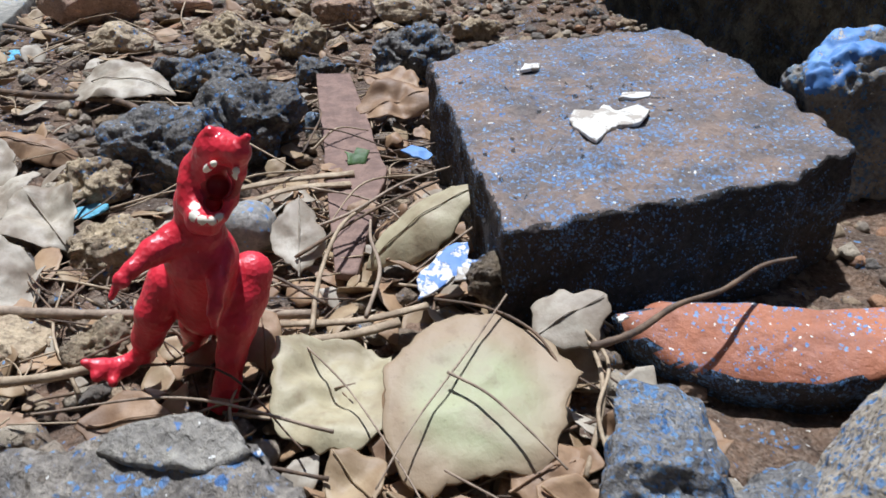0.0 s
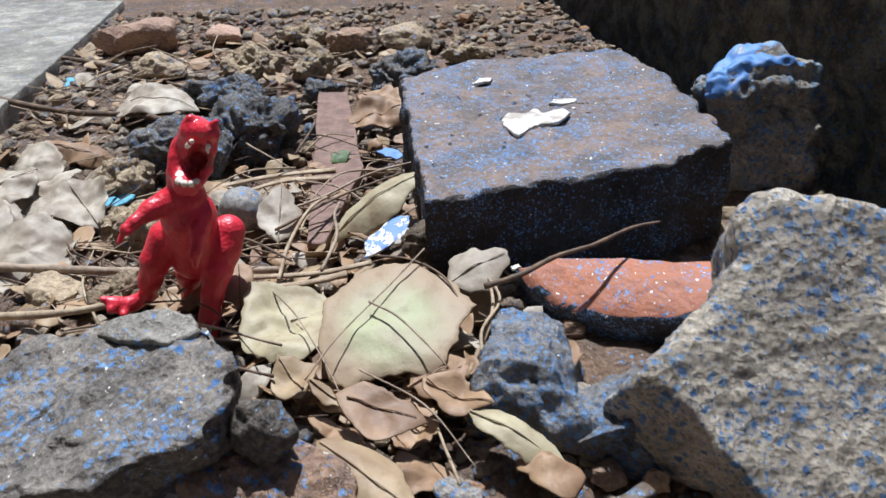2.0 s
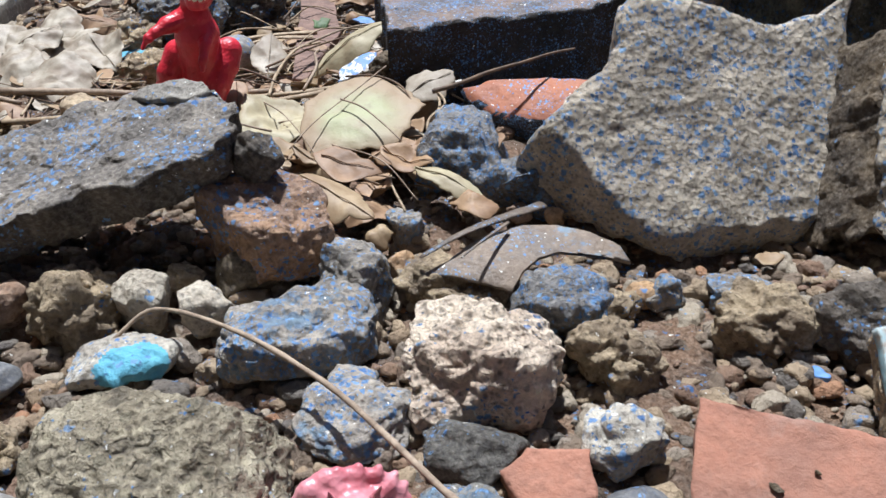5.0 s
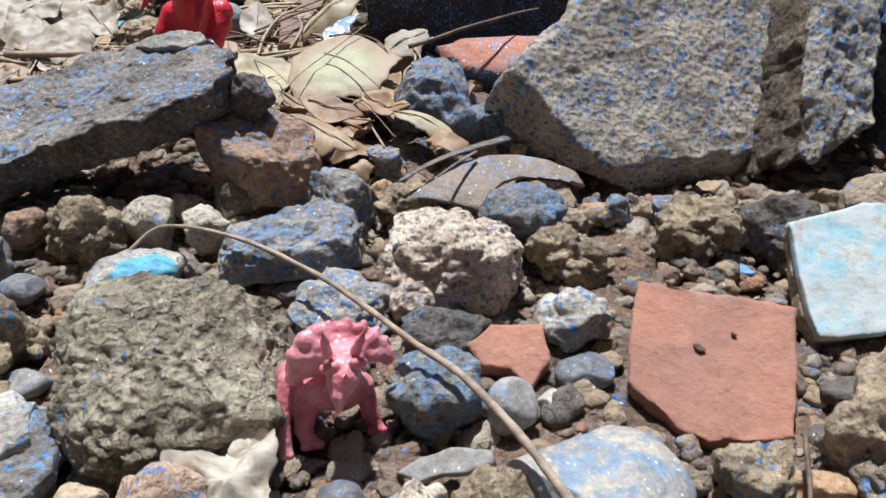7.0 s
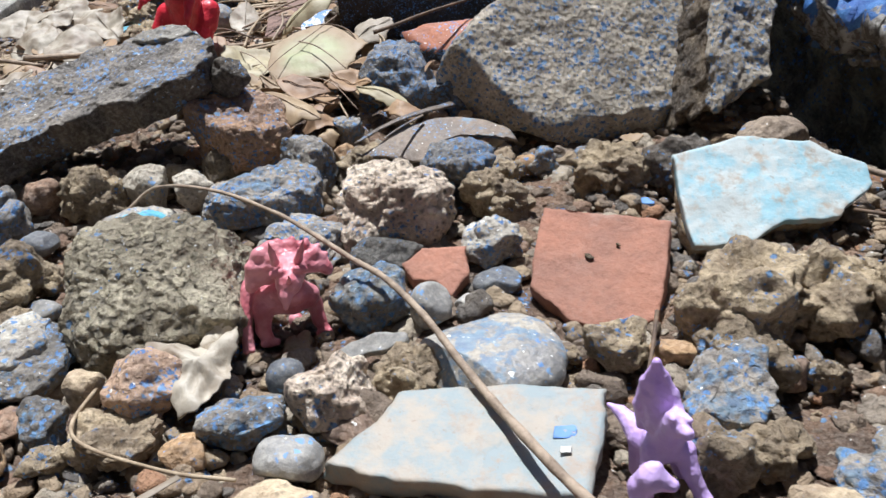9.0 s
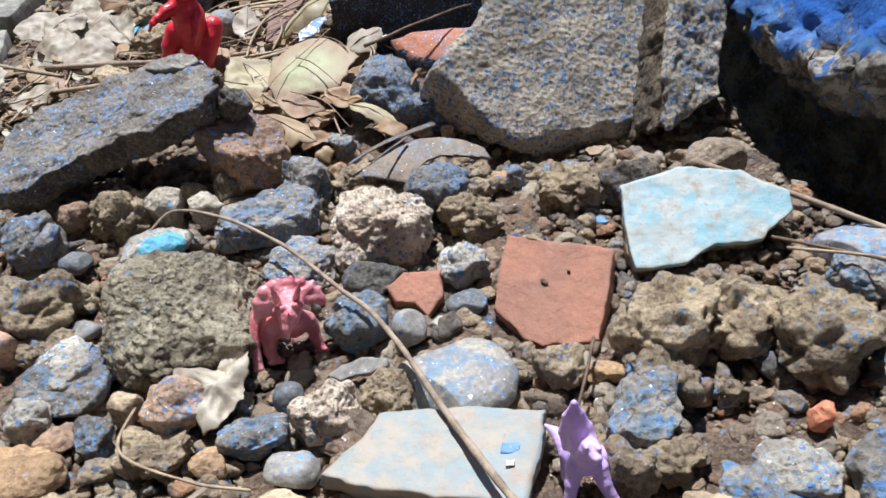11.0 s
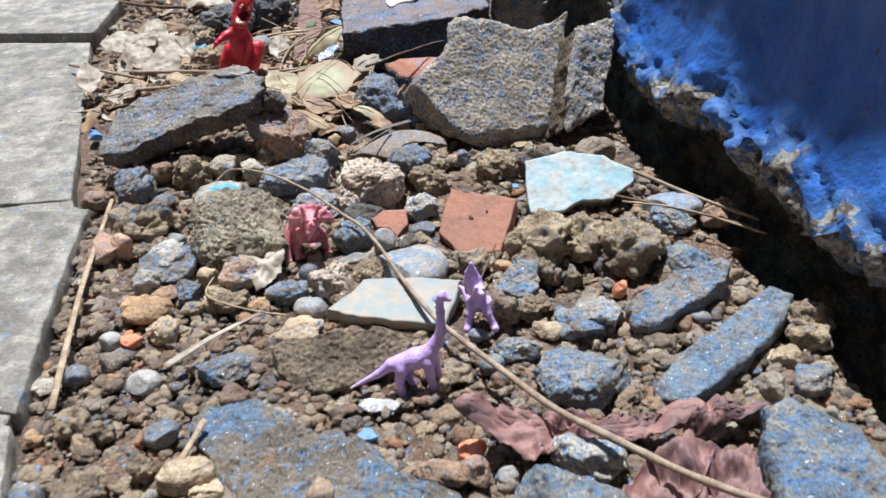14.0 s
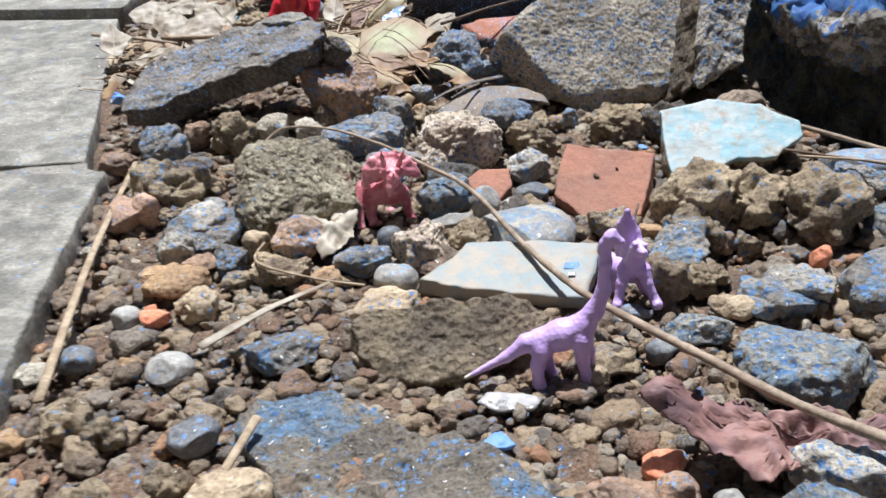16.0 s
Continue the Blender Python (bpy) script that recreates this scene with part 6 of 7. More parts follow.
stick("dry_stalk", "thin dry stem in front of the wall", [(0.174, 0.059, 0.012), (0.199, 0.038, 0.011), (0.226, 0.013, 0.010), (0.251, -0.005, 0.008)], 0.0011, 0.0008, stick_tan, 5)
stick("pine_needle", "thin dry needle on the stones", [(0.187, 0.012, 0.012), (0.222, -0.007, 0.013), (0.247, -0.019, 0.012)], 0.0005, 0.0005, twig_brown, 6)
stick("pine_needle", "thin dry needle on the stones", [(0.190, 0.006, 0.012), (0.218, -0.004, 0.013), (0.250, -0.024, 0.012)], 0.0005, 0.0005, straw, 7)
stick("twig", "brown twig lying on the roof tile shard", [(0.041, 0.156, 0.0265), (0.050, 0.1585, 0.0285), (0.060, 0.1665, 0.0300), (0.070, 0.1695, 0.0320), (0.081, 0.179, 0.0325), (0.089, 0.181, 0.0335)], 0.0009, 0.0004, twig_brown, 8)
stick("twig", "grey-tan twig behind the red toy", [(-0.130, 0.185, 0.016), (-0.090, 0.181, 0.017), (-0.062, 0.182, 0.016), (-0.02, 0.180, 0.018)], 0.0016, 0.0011, stick_tan, 9)
stick("straw_stalk", "pale straw lying in front of the red toy", [(-0.115, 0.157, 0.014), (-0.078, 0.154, 0.018), (-0.053, 0.163, 0.019)], 0.0013, 0.001, straw, 10)
stick("twig", "dark twig on the soil behind the toy", [(-0.250, 0.388, 0.012), (-0.181, 0.352, 0.013), (-0.125, 0.332, 0.016), (-0.10, 0.30, 0.018)], 0.0017, 0.0012, twig_brown, 11)
stick("twig", "thin dark twig on the soil", [(-0.307, 0.486, 0.012), (-0.220, 0.453, 0.012), (-0.134, 0.394, 0.012)], 0.0018, 0.001, twig_brown, 12)
stick("twig", "thin dark twig among the front stones", [(0.099, -0.204, 0.011), (0.119, -0.209, 0.012), (0.138, -0.211, 0.013), (0.159, -0.210, 0.012)], 0.0008, 0.0005, twig_brown, 13)
stick("husk_strip", "split dry husk strip beside the bark", [(0.0460, 0.0688, 0.0135), (0.0552, 0.0752, 0.0165), (0.0652, 0.0816, 0.0180), (0.0771, 0.0923, 0.0170)], 0.0007, 0.0021, M["husk"], 14, 0.35)
stick("husk_strip", "thin split husk fibre beside the bark", [(0.057, 0.063, 0.0172), (0.062, 0.070, 0.0182), (0.068, 0.080, 0.0180)], 0.0003, 0.0006, M["husk"], 34, 0.6)
stick("twig", "thin forked twig on the large leaf", [(0.024, 0.168, 0.0315), (0.016, 0.152, 0.0285), (0.006, 0.134, 0.0245), (0.000, 0.122, 0.020)], 0.00024, 0.00018, stick_tan, 15)
stick("twig", "thin twig across the litter", [(-0.022, 0.168, 0.019), (-0.008, 0.148, 0.021), (0.006, 0.124, 0.020), (0.012, 0.112, 0.018)], 0.00024, 0.00018, stick_tan, 17)
stick("root_thread", "pale root thread hanging over the blue stone", [(0.036, 0.180, 0.022), (0.042, 0.166, 0.021), (0.043, 0.148, 0.021), (0.038, 0.130, 0.016)], 0.0004, 0.0006, straw, 18)
stick("root_thread", "pale root thread hanging over the blue stone", [(0.037, 0.176, 0.023), (0.045, 0.158, 0.022), (0.041, 0.140, 0.022), (0.044, 0.126, 0.016)], 0.0004, 0.0005, straw, 19)
stick("twig", "dark twig between the fallen leaves", [(0.012, 0.128, 0.019), (0.030, 0.112, 0.021), (0.042, 0.100, 0.014)], 0.00024, 0.00018, stick_tan, 20)
stick("straw_stalk", "pale straw beside the lath", [(-0.070, 0.250, 0.014), (-0.045, 0.256, 0.017), (-0.022, 0.262, 0.017)], 0.0014, 0.0018, straw, 21, 0.4)
stick("straw_stalk", "pale straw beside the lath", [(-0.060, 0.238, 0.015), (-0.040, 0.248, 0.018), (-0.022, 0.254, 0.017)], 0.0012, 0.0016, straw, 22, 0.4)
stick("straw_stalk", "pale straw by the red toy", [(-0.036, 0.178, 0.016), (-0.010, 0.176, 0.019), (0.006, 0.181, 0.020)], 0.0011, 0.0012, straw, 23, 0.6)
stick("straw_stalk", "pale straw by the red toy", [(-0.034, 0.170, 0.016), (-0.012, 0.170, 0.019), (0.000, 0.174, 0.020)], 0.0011, 0.0014, straw, 24, 0.6)
stick("twig", "thin bent twig across the lath and the curled leaf", [(-0.034, 0.214, 0.020), (-0.018, 0.222, 0.023), (-0.004, 0.238, 0.025), (0.010, 0.252, 0.024)], 0.0005, 0.0004, stick_tan, 41)
stick("twig", "pale forked root beside the lath", [(-0.020, 0.172, 0.019), (-0.021, 0.190, 0.022), (-0.019, 0.212, 0.024), (-0.014, 0.232, 0.021)], 0.0007, 0.0005, straw, 42)
stick("twig", "pale curved root by the blue flake", [(-0.008, 0.176, 0.020), (-0.006, 0.190, 0.024), (-0.010, 0.206, 0.024), (-0.012, 0.222, 0.021)], 0.0006, 0.0004, stick_tan, 43)
stick("twig", "thin dark twig from the flake to the brick", [(0.008, 0.176, 0.025), (0.020, 0.168, 0.028), (0.030, 0.160, 0.027), (0.036, 0.150, 0.023)], 0.0004, 0.0003, twig_brown, 44)
stick("twig", "short forked twig on the large leaf", [(0.012, 0.146, 0.0275), (0.020, 0.140, 0.0270), (0.028, 0.132, 0.0245), (0.034, 0.126, 0.0215)], 0.00035, 0.0002, stick_tan, 45)
stick("twig", "dark twig beside the brown leaf", [(-0.048, 0.196, 0.020), (-0.034, 0.190, 0.023), (-0.018, 0.180, 0.021)], 0.0005, 0.0004, twig_brown, 46)
stick("twig", "thin dark twig across the lath", [(-0.030, 0.205, 0.019), (-0.012, 0.226, 0.022), (0.006, 0.246, 0.022)], 0.0005, 0.0004, twig_brown, 25)
stick("twig", "twig in front of the bleached leaf by the paving", [(-0.19, 0.215, 0.012), (-0.150, 0.188, 0.016), (-0.115, 0.172, 0.016)], 0.0013, 0.0009, stick_tan, 26)
stick("twig", "thin leaning twig beside the tile piece", [(0.131, -0.030, 0.010), (0.128, -0.044, 0.009), (0.124, -0.058, 0.005)], 0.0005, 0.0004, twig_brown, 27)
stick("twig", "thin curved twig on the gravel", [(0.004, -0.045, 0.004), (0.008, -0.066, 0.007), (0.030, -0.076, 0.007), (0.046, -0.078, 0.006)], 0.0005, 0.0004, straw, 28)


# ---- toys ----
def moulded(prims, hollows, blend, step, marks):
    """A smooth solid out of tapered capsules, less the hollows; marks pick faces for painted detail."""
    P = np.array(prims, float)
    lo = np.minimum(P[:, 0:3] - P[:, 3:4], P[:, 4:7] - P[:, 7:8]).min(0) - 2
    hi = np.maximum(P[:, 0:3] + P[:, 3:4], P[:, 4:7] + P[:, 7:8]).max(0) + 2
    axes = [np.arange(lo[i], hi[i] + step, step) for i in range(3)]
    g = np.stack(np.meshgrid(*axes, indexing="ij"), -1)

    def window(q, margin):
        a = np.minimum(q[0:3] - q[3], q[4:7] - q[7]) - margin
        z = np.maximum(q[0:3] + q[3], q[4:7] + q[7]) + margin
        return tuple(slice(max(0, int((a[i] - lo[i]) / step)), int((z[i] - lo[i]) / step) + 2) for i in range(3))

    def capsule(q, w):
        a, ra, b, rb = q[0:3], q[3], q[4:7], q[7]
        ab = b - a
        t = np.clip(((g[w] - a) @ ab) / max(ab @ ab, 1e-9), 0, 1)
        return np.linalg.norm(g[w] - (a + t[..., None] * ab), axis=-1) - (ra + (rb - ra) * t)

    field = np.full(g.shape[:3], 3.0)
    for q in P:
        w = window(q, blend + 1.2)
        s, f = capsule(q, w), field[w]
        h = np.clip(0.5 + 0.5 * (f - s) / blend, 0, 1)
        field[w] = f * (1 - h) + s * h - blend * h * (1 - h)
    for q in np.array(hollows, float).reshape(-1, 8):
        w = window(q, 1.0)
        field[w] = np.maximum(field[w], -capsule(q, w))
    inside = field < 0
    n = np.array(field.shape)
    acc = np.zeros((*(n - 1), 3))
    cnt = np.zeros(n - 1)
    corner = lambda arr, i, j, k: arr[i:n[0] - 1 + i, j:n[1] - 1 + j, k:n[2] - 1 + k]
    for ax in range(3):
        for p in (0, 1):
            for r in (0, 1):
                o = [p, r]
                o.insert(ax, 0)
                e = list(o)
                e[ax] = 1
                fa, fb = corner(field, *o), corner(field, *e)
                cross = (fa < 0) != (fb < 0)
                t = np.where(cross, fa / np.where(cross, fa - fb, 1), 0)
                for d in range(3):
                    acc[..., d] += np.where(cross, o[d] + (t if d == ax else 0), 0)
                cnt += cross
    used = cnt > 0
    number = np.full(used.shape, -1)
    number[used] = np.arange(used.sum())
    cell = np.argwhere(used)
    verts = (cell + acc[used] / cnt[used][:, None]) * step + lo
    faces = []
    for ax in range(3):
        b, c = [(1, 2), (2, 0), (0, 1)][ax]
        a0 = np.moveaxis(inside, (ax, b, c), (0, 1, 2))
        num = np.moveaxis(number, (ax, b, c), (0, 1, 2))
        flip = a0[:-1, 1:-1, 1:-1] != a0[1:, 1:-1, 1:-1]
        at = np.argwhere(flip)
        i, j, k = at[:, 0], at[:, 1] + 1, at[:, 2] + 1
        quad = np.column_stack([num[i, j - 1, k - 1], num[i, j, k - 1], num[i, j, k], num[i, j - 1, k]])
        out = a0[i, j, k]
        quad[~out] = quad[~out][:, ::-1]
        faces.append(quad)
    faces = np.concatenate(faces)
    mid = verts[faces].mean(1)
    slots = np.zeros(len(faces), int)
    for slot, x, y, z, r in marks:
        slots[np.linalg.norm(mid - (x, y, z), axis=1) < r] = slot
    return verts * 0.001, faces, slots


class Mould:
    """Gathers the limbs of a moulded toy, in mm: two ends, each with its radius."""

    def __init__(self):
        self.prims, self.hollows, self.marks = [], [], []

    def limb(self, *ends):
        self.prims.append(ends)

    def hollow(self, *ends):
        self.hollows.append(ends)

    def paint(self, slot, x, y, z, r):
        self.marks.append((slot, x, y, z, r))

    def cast(self, label, materials, at, blend, step):
        v, f, slots = moulded(self.prims, self.hollows, blend, step, self.marks)
        ob = new("toy_dinosaur", mesh_from("toy_dinosaur", v, f, materials[0], extra=materials[1:], slots=slots))
        ob.matrix_world = at
        return tagged(ob, label, "toy", "toy dinosaurs")


trex = Mould()
trex.limb(-0.0, 8.0, 19.9, 6.1, 0.9, 6.0, 33.3, 7.2)
trex.limb(0.9, 6.0, 33.3, 7.2, 1.0, 5.0, 38.6, 5.5)
trex.limb(1.0, 5.0, 38.6, 4.9, 1.8, 5.0, 45.8, 4.2)
trex.limb(1.8, 5.0, 45.8, 4.2, 3.6, 4.0, 52.4, 3.9)
trex.limb(3.6, 4.0, 52.4, 3.9, 6.9, 1.0, 57.9, 3.8)
trex.limb(6.9, 1.0, 57.9, 3.8, 10.3, -4.0, 59.0, 2.5)
trex.limb(10.5, -3.0, 57.8, 2.0, 9.8, -3.0, 54.3, 1.4)
trex.limb(9.8, -3.0, 54.3, 1.4, 7.8, -2.0, 48.7, 1.4)
trex.limb(7.8, -2.0, 48.7, 1.4, 5.6, -4.0, 46.5, 1.4)
trex.limb(5.6, 4.0, 48.9, 3.6, 4.5, 3.0, 45.6, 3.3)
trex.limb(5.8, 1.0, 60.3, 1.4, 6.1, 0.0, 61.9, 1.1)
trex.limb(11.8, -5.0, 61.4, 0.9, 12.2, -5.0, 61.7, 0.8)
trex.limb(1.0, 1.0, 48.1, 2.7, 1.7, -3.0, 45.8, 2.5)
trex.limb(1.7, -3.0, 45.8, 2.5, 3.4, -5.0, 45.2, 1.8)
trex.limb(1.0, 2.0, 51.2, 2.3, 0.7, 1.0, 47.9, 2.5)
trex.limb(-4.0, 4.0, 38.7, 3.7, -8.0, 2.0, 38.2, 2.6)
trex.limb(-8.0, 2.0, 38.2, 2.6, -12.3, -1.0, 36.8, 1.5)
trex.limb(-12.3, -1.0, 36.8, 1.5, -14.3, -2.0, 35.7, 1.4)
trex.limb(-14.8, -2.0, 35.5, 0.9, -16.7, -3.0, 32.8, 0.7)
trex.limb(-14.2, -2.0, 35.7, 0.9, -13.8, -3.0, 35.2, 0.7)
trex.limb(4.6, 2.0, 34.7, 2.6, 2.9, -3.0, 32.0, 1.9)
trex.limb(2.9, -3.0, 32.0, 1.9, 1.6, -6.0, 28.1, 1.3)
trex.limb(1.6, -6.0, 28.1, 1.3, 0.9, -7.0, 24.7, 0.8)
trex.limb(1.5, -6.0, 27.5, 0.8, 0.5, -7.0, 27.3, 0.6)
trex.limb(10.3, 9.0, 25.7, 4.7, 8.1, 7.0, 21.3, 4.8)
trex.limb(8.1, 7.0, 21.3, 4.8, 5.6, 4.0, 16.5, 4.0)
trex.limb(5.6, 4.0, 16.5, 4.0, 3.3, 2.0, 10.6, 3.1)
trex.limb(3.3, 2.0, 10.6, 3.1, 1.6, 1.0, 4.5, 2.8)
trex.limb(1.6, 1.0, 4.5, 2.8, 0.3, 0.0, 1.6, 2.8)
trex.limb(-0.1, 0.0, 0.8, 1.9, -2.1, -2.0, 1.7, 1.3)
trex.limb(0.4, 0.0, 0.3, 1.9, -0.8, -3.0, 0.9, 1.3)
trex.limb(1.1, 0.0, 0.5, 1.9, 1.6, -2.0, -0.4, 1.3)
trex.limb(-6.3, 10.0, 26.1, 5.0, -10.4, 9.0, 20.1, 4.0)
trex.limb(-10.4, 9.0, 20.1, 4.0, -13.0, 10.0, 13.9, 3.2)
trex.limb(-13.0, 10.0, 13.9, 3.2, -14.4, 11.0, 9.2, 2.2)
trex.limb(-14.4, 11.0, 9.2, 2.2, -18.9, 11.0, 7.1, 2.0)
trex.limb(-18.9, 11.0, 7.1, 2.0, -23.5, 10.0, 8.6, 1.8)
trex.limb(-23.5, 10.0, 8.6, 1.8, -26.4, 10.0, 10.6, 0.9)
trex.limb(-21.9, 10.0, 7.4, 1.7, -24.5, 8.0, 8.0, 1.3)
trex.limb(-20.9, 10.0, 6.4, 1.6, -21.5, 7.0, 6.3, 1.1)
trex.limb(-2.5, 14.0, 12.8, 4.0, -4.2, 22.0, 2.1, 2.3)
trex.limb(-4.2, 22.0, 2.1, 2.3, -5.5, 32.0, -7.1, 1.0)
trex.limb(1.2, -2.0, 48.2, 0.7, 0.8, -4.0, 47.4, 0.7)
trex.limb(0.8, -4.0, 47.4, 0.7, 2.0, -6.0, 47.3, 0.7)
trex.limb(2.0, -6.0, 47.3, 0.7, 3.7, -7.0, 47.3, 0.7)
trex.limb(3.7, -7.0, 47.3, 0.7, 5.4, -6.0, 47.5, 0.7)
trex.limb(4.3, -3.0, 55.8, 0.7, 5.7, -5.0, 57.6, 0.7)
trex.limb(9.4, -6.0, 56.0, 0.7, 8.6, -6.0, 54.3, 0.7)
trex.hollow(6.7, -11.0, 55.9, 2.6, 6.1, 1.2, 50.2, 2.3)
trex.hollow(4.7, -11.0, 52.3, 1.8, 4.7, 0.5, 47.3, 1.6)
trex.paint(2, 6.8, -3.0, 52.7, 3.6)
trex.paint(2, 5.8, 1.0, 50.2, 3.4)
trex.paint(2, 4.9, -1.0, 47.8, 2.5)
trex.paint(1, 1.2, -3.0, 48.7, 1.1)
trex.paint(1, 0.8, -5.0, 47.9, 1.1)
trex.paint(1, 1.9, -7.0, 47.8, 1.1)
trex.paint(1, 3.7, -8.0, 47.7, 1.0)
trex.paint(1, 5.4, -7.0, 48.0, 1.0)
trex.paint(1, 4.3, -4.0, 56.3, 1.1)
trex.paint(1, 5.7, -6.0, 58.0, 1.1)
trex.paint(1, 9.3, -7.0, 56.4, 1.1)
trex.paint(1, 8.6, -7.0, 54.8, 1.0)
trex.cast("red plastic upright dinosaur with an open toothy mouth", [toy_red, tooth, mouth_dark], pose(-0.0370, 0.1550, 0.0115, 0, 0, 20.9), 1.2, 0.36)

trike = Mould()
trike.limb(4.6, 11.0, 10.2, 3.7, 9.2, 6.0, 10.6, 4.6)
trike.limb(9.2, 6.0, 10.6, 4.6, 13.3, 3.0, 12.0, 4.0)
trike.limb(13.3, 3.0, 12.0, 4.0, 17.0, 5.0, 9.2, 2.9)
trike.limb(3.0, 7.0, 12.2, 2.1, 0.9, 3.0, 7.0, 1.5)
trike.limb(0.9, 3.0, 7.0, 1.5, 0.5, 0.3, 2.1, 1.5)
trike.limb(0.3, 0.0, 1.3, 1.3, -0.3, -1.5, 0.7, 0.9)
trike.limb(0.6, 0.0, 1.2, 1.1, 1.2, -1.5, 0.6, 0.8)
trike.limb(5.7, 3.0, 8.9, 2.6, 4.6, 2.0, 3.6, 1.8)
trike.limb(4.6, 2.0, 3.6, 1.8, 5.3, 1.0, 0.9, 1.7)
trike.limb(5.2, 1.0, 0.4, 1.2, 4.1, -0.5, 0.9, 0.8)
trike.limb(5.3, 1.0, 0.4, 1.2, 7.4, -0.5, 0.9, 0.9)
trike.limb(17.4, 6.0, 8.4, 2.4, 18.2, 6.0, 5.2, 2.0)
trike.limb(18.2, 6.0, 5.6, 2.0, 18.6, 4.0, 2.0, 1.7)
trike.limb(18.6, 4.0, 2.0, 1.7, 19.2, 3.0, -0.2, 1.6)
trike.limb(19.1, 3.0, -0.7, 1.2, 17.9, 1.5, -0.5, 0.8)
trike.limb(19.3, 3.0, -0.5, 1.2, 20.6, 1.5, -0.5, 0.8)
trike.limb(12.9, 9.0, 0.1, 1.9, 13.1, 6.0, -5.2, 1.5)
trike.limb(13.7, 0.0, 19.7, 3.9, 12.7, -4.0, 18.7, 3.0)
trike.limb(12.7, -4.0, 18.7, 3.0, 11.4, -6.0, 17.0, 1.7)
trike.limb(7.2, 5.0, 9.9, 3.7, 13.0, 4.0, 9.4, 3.7)
trike.limb(13.0, 4.0, 9.4, 3.7, 16.1, 5.0, 8.6, 2.9)
trike.limb(14.7, 2.0, 20.1, 2.1, 4.7, 3.5, 17.9, 1.5)
trike.limb(4.0, 4.0, 15.1, 1.6, 5.1, 4.0, 20.0, 1.7)
trike.limb(5.1, 4.0, 20.0, 1.7, 7.1, 4.0, 23.5, 1.5)
trike.limb(7.1, 4.0, 23.5, 1.5, 10.2, 5.0, 24.4, 1.4)
trike.limb(10.2, 5.0, 24.4, 1.4, 14.8, 5.0, 24.0, 1.3)
trike.limb(14.8, 5.0, 24.0, 1.3, 18.4, 5.0, 22.5, 1.3)
trike.limb(18.4, 5.0, 22.5, 1.3, 21.4, 4.0, 19.5, 1.5)
trike.limb(21.4, 4.0, 19.5, 1.5, 22.6, 3.0, 16.5, 1.5)
trike.limb(14.7, 2.0, 20.1, 2.3, 5.1, 3.0, 20.6, 1.5)
trike.limb(14.7, 2.0, 20.1, 2.3, 4.2, 3.0, 16.4, 1.4)
trike.limb(14.7, 2.0, 20.1, 2.3, 7.5, 4.0, 23.4, 1.4)
trike.limb(14.7, 2.0, 20.1, 2.3, 10.6, 4.5, 24.4, 1.3)
trike.limb(14.7, 2.0, 20.1, 2.3, 15.1, 4.5, 23.9, 1.3)
trike.limb(14.7, 2.0, 20.1, 2.3, 20.2, 4.0, 21.2, 1.4)
trike.limb(14.7, 2.0, 20.1, 2.3, 22.2, 3.0, 17.3, 1.4)
trike.limb(9.2, 3.0, 22.1, 1.4, 8.5, 2.0, 17.5, 1.5)
trike.limb(10.6, -2.0, 23.7, 1.1, 10.3, -3.0, 27.1, 0.7)
trike.limb(10.3, -3.0, 27.1, 0.7, 10.0, -4.0, 30.2, 0.2)
trike.limb(16.1, -2.0, 23.5, 1.1, 16.9, -3.0, 26.2, 0.7)
trike.limb(16.9, -3.0, 26.2, 0.7, 17.9, -4.0, 29.2, 0.2)
trike.limb(13.0, -7.0, 20.9, 0.6, 13.0, -8.0, 22.9, 0.2)
for k in range(11):
    a = math.radians(200 - 20.5 * k)
    trike.limb(13.4 + 9.0 * math.cos(a), 4.6, 17.4 + 7.4 * math.sin(a), 1.0, 13.4 + 9.9 * math.cos(a), 5.0, 17.4 + 8.2 * math.sin(a), 0.7)
trike.limb(9.6, -3.4, 21.4, 1.0, 11.6, -4.2, 22.2, 0.8)
trike.limb(15.0, -4.2, 22.2, 0.8, 16.8, -3.4, 21.2, 1.0)
trike.limb(11.6, -6.6, 16.6, 1.3, 11.0, -7.4, 14.2, 0.6)
trike.cast("rose-red plastic three-horned dinosaur with a wide frill", [toy_rose], pose(0.0330, -0.0270, -0.0006, 0, 0, 19.2), 0.7, 0.33)

sauropod = Mould()
sauropod.limb(1.6, 3.2, 11.8, 3.5, 6.7, 3.5, 13.6, 4.0)
sauropod.limb(6.7, 3.5, 13.6, 4.0, 12.0, 4.0, 15.8, 3.4)
sauropod.limb(12.0, 4.0, 16.2, 3.1, 15.0, 4.4, 20.4, 2.3)
sauropod.limb(15.0, 4.4, 20.4, 2.3, 17.0, 4.3, 26.0, 1.75)
sauropod.limb(17.0, 4.3, 26.0, 1.75, 17.3, 4.3, 34.2, 1.45)
sauropod.limb(17.3, 4.3, 34.2, 1.45, 17.2, 4.3, 39.2, 1.45)
sauropod.limb(17.2, 4.3, 39.2, 1.45, 18.4, 3.8, 41.3, 1.6)
sauropod.limb(18.4, 3.8, 41.3, 1.6, 20.8, 3.2, 40.4, 0.95)
sauropod.limb(18.7, 3.8, 42.7, 0.7, 19.1, 3.8, 43.1, 0.5)
sauropod.limb(1.6, 3.2, 11.8, 3.2, -2.1, 2.6, 11.8, 2.3)
sauropod.limb(-2.1, 2.6, 11.8, 2.3, -7.4, 1.8, 8.0, 1.35)
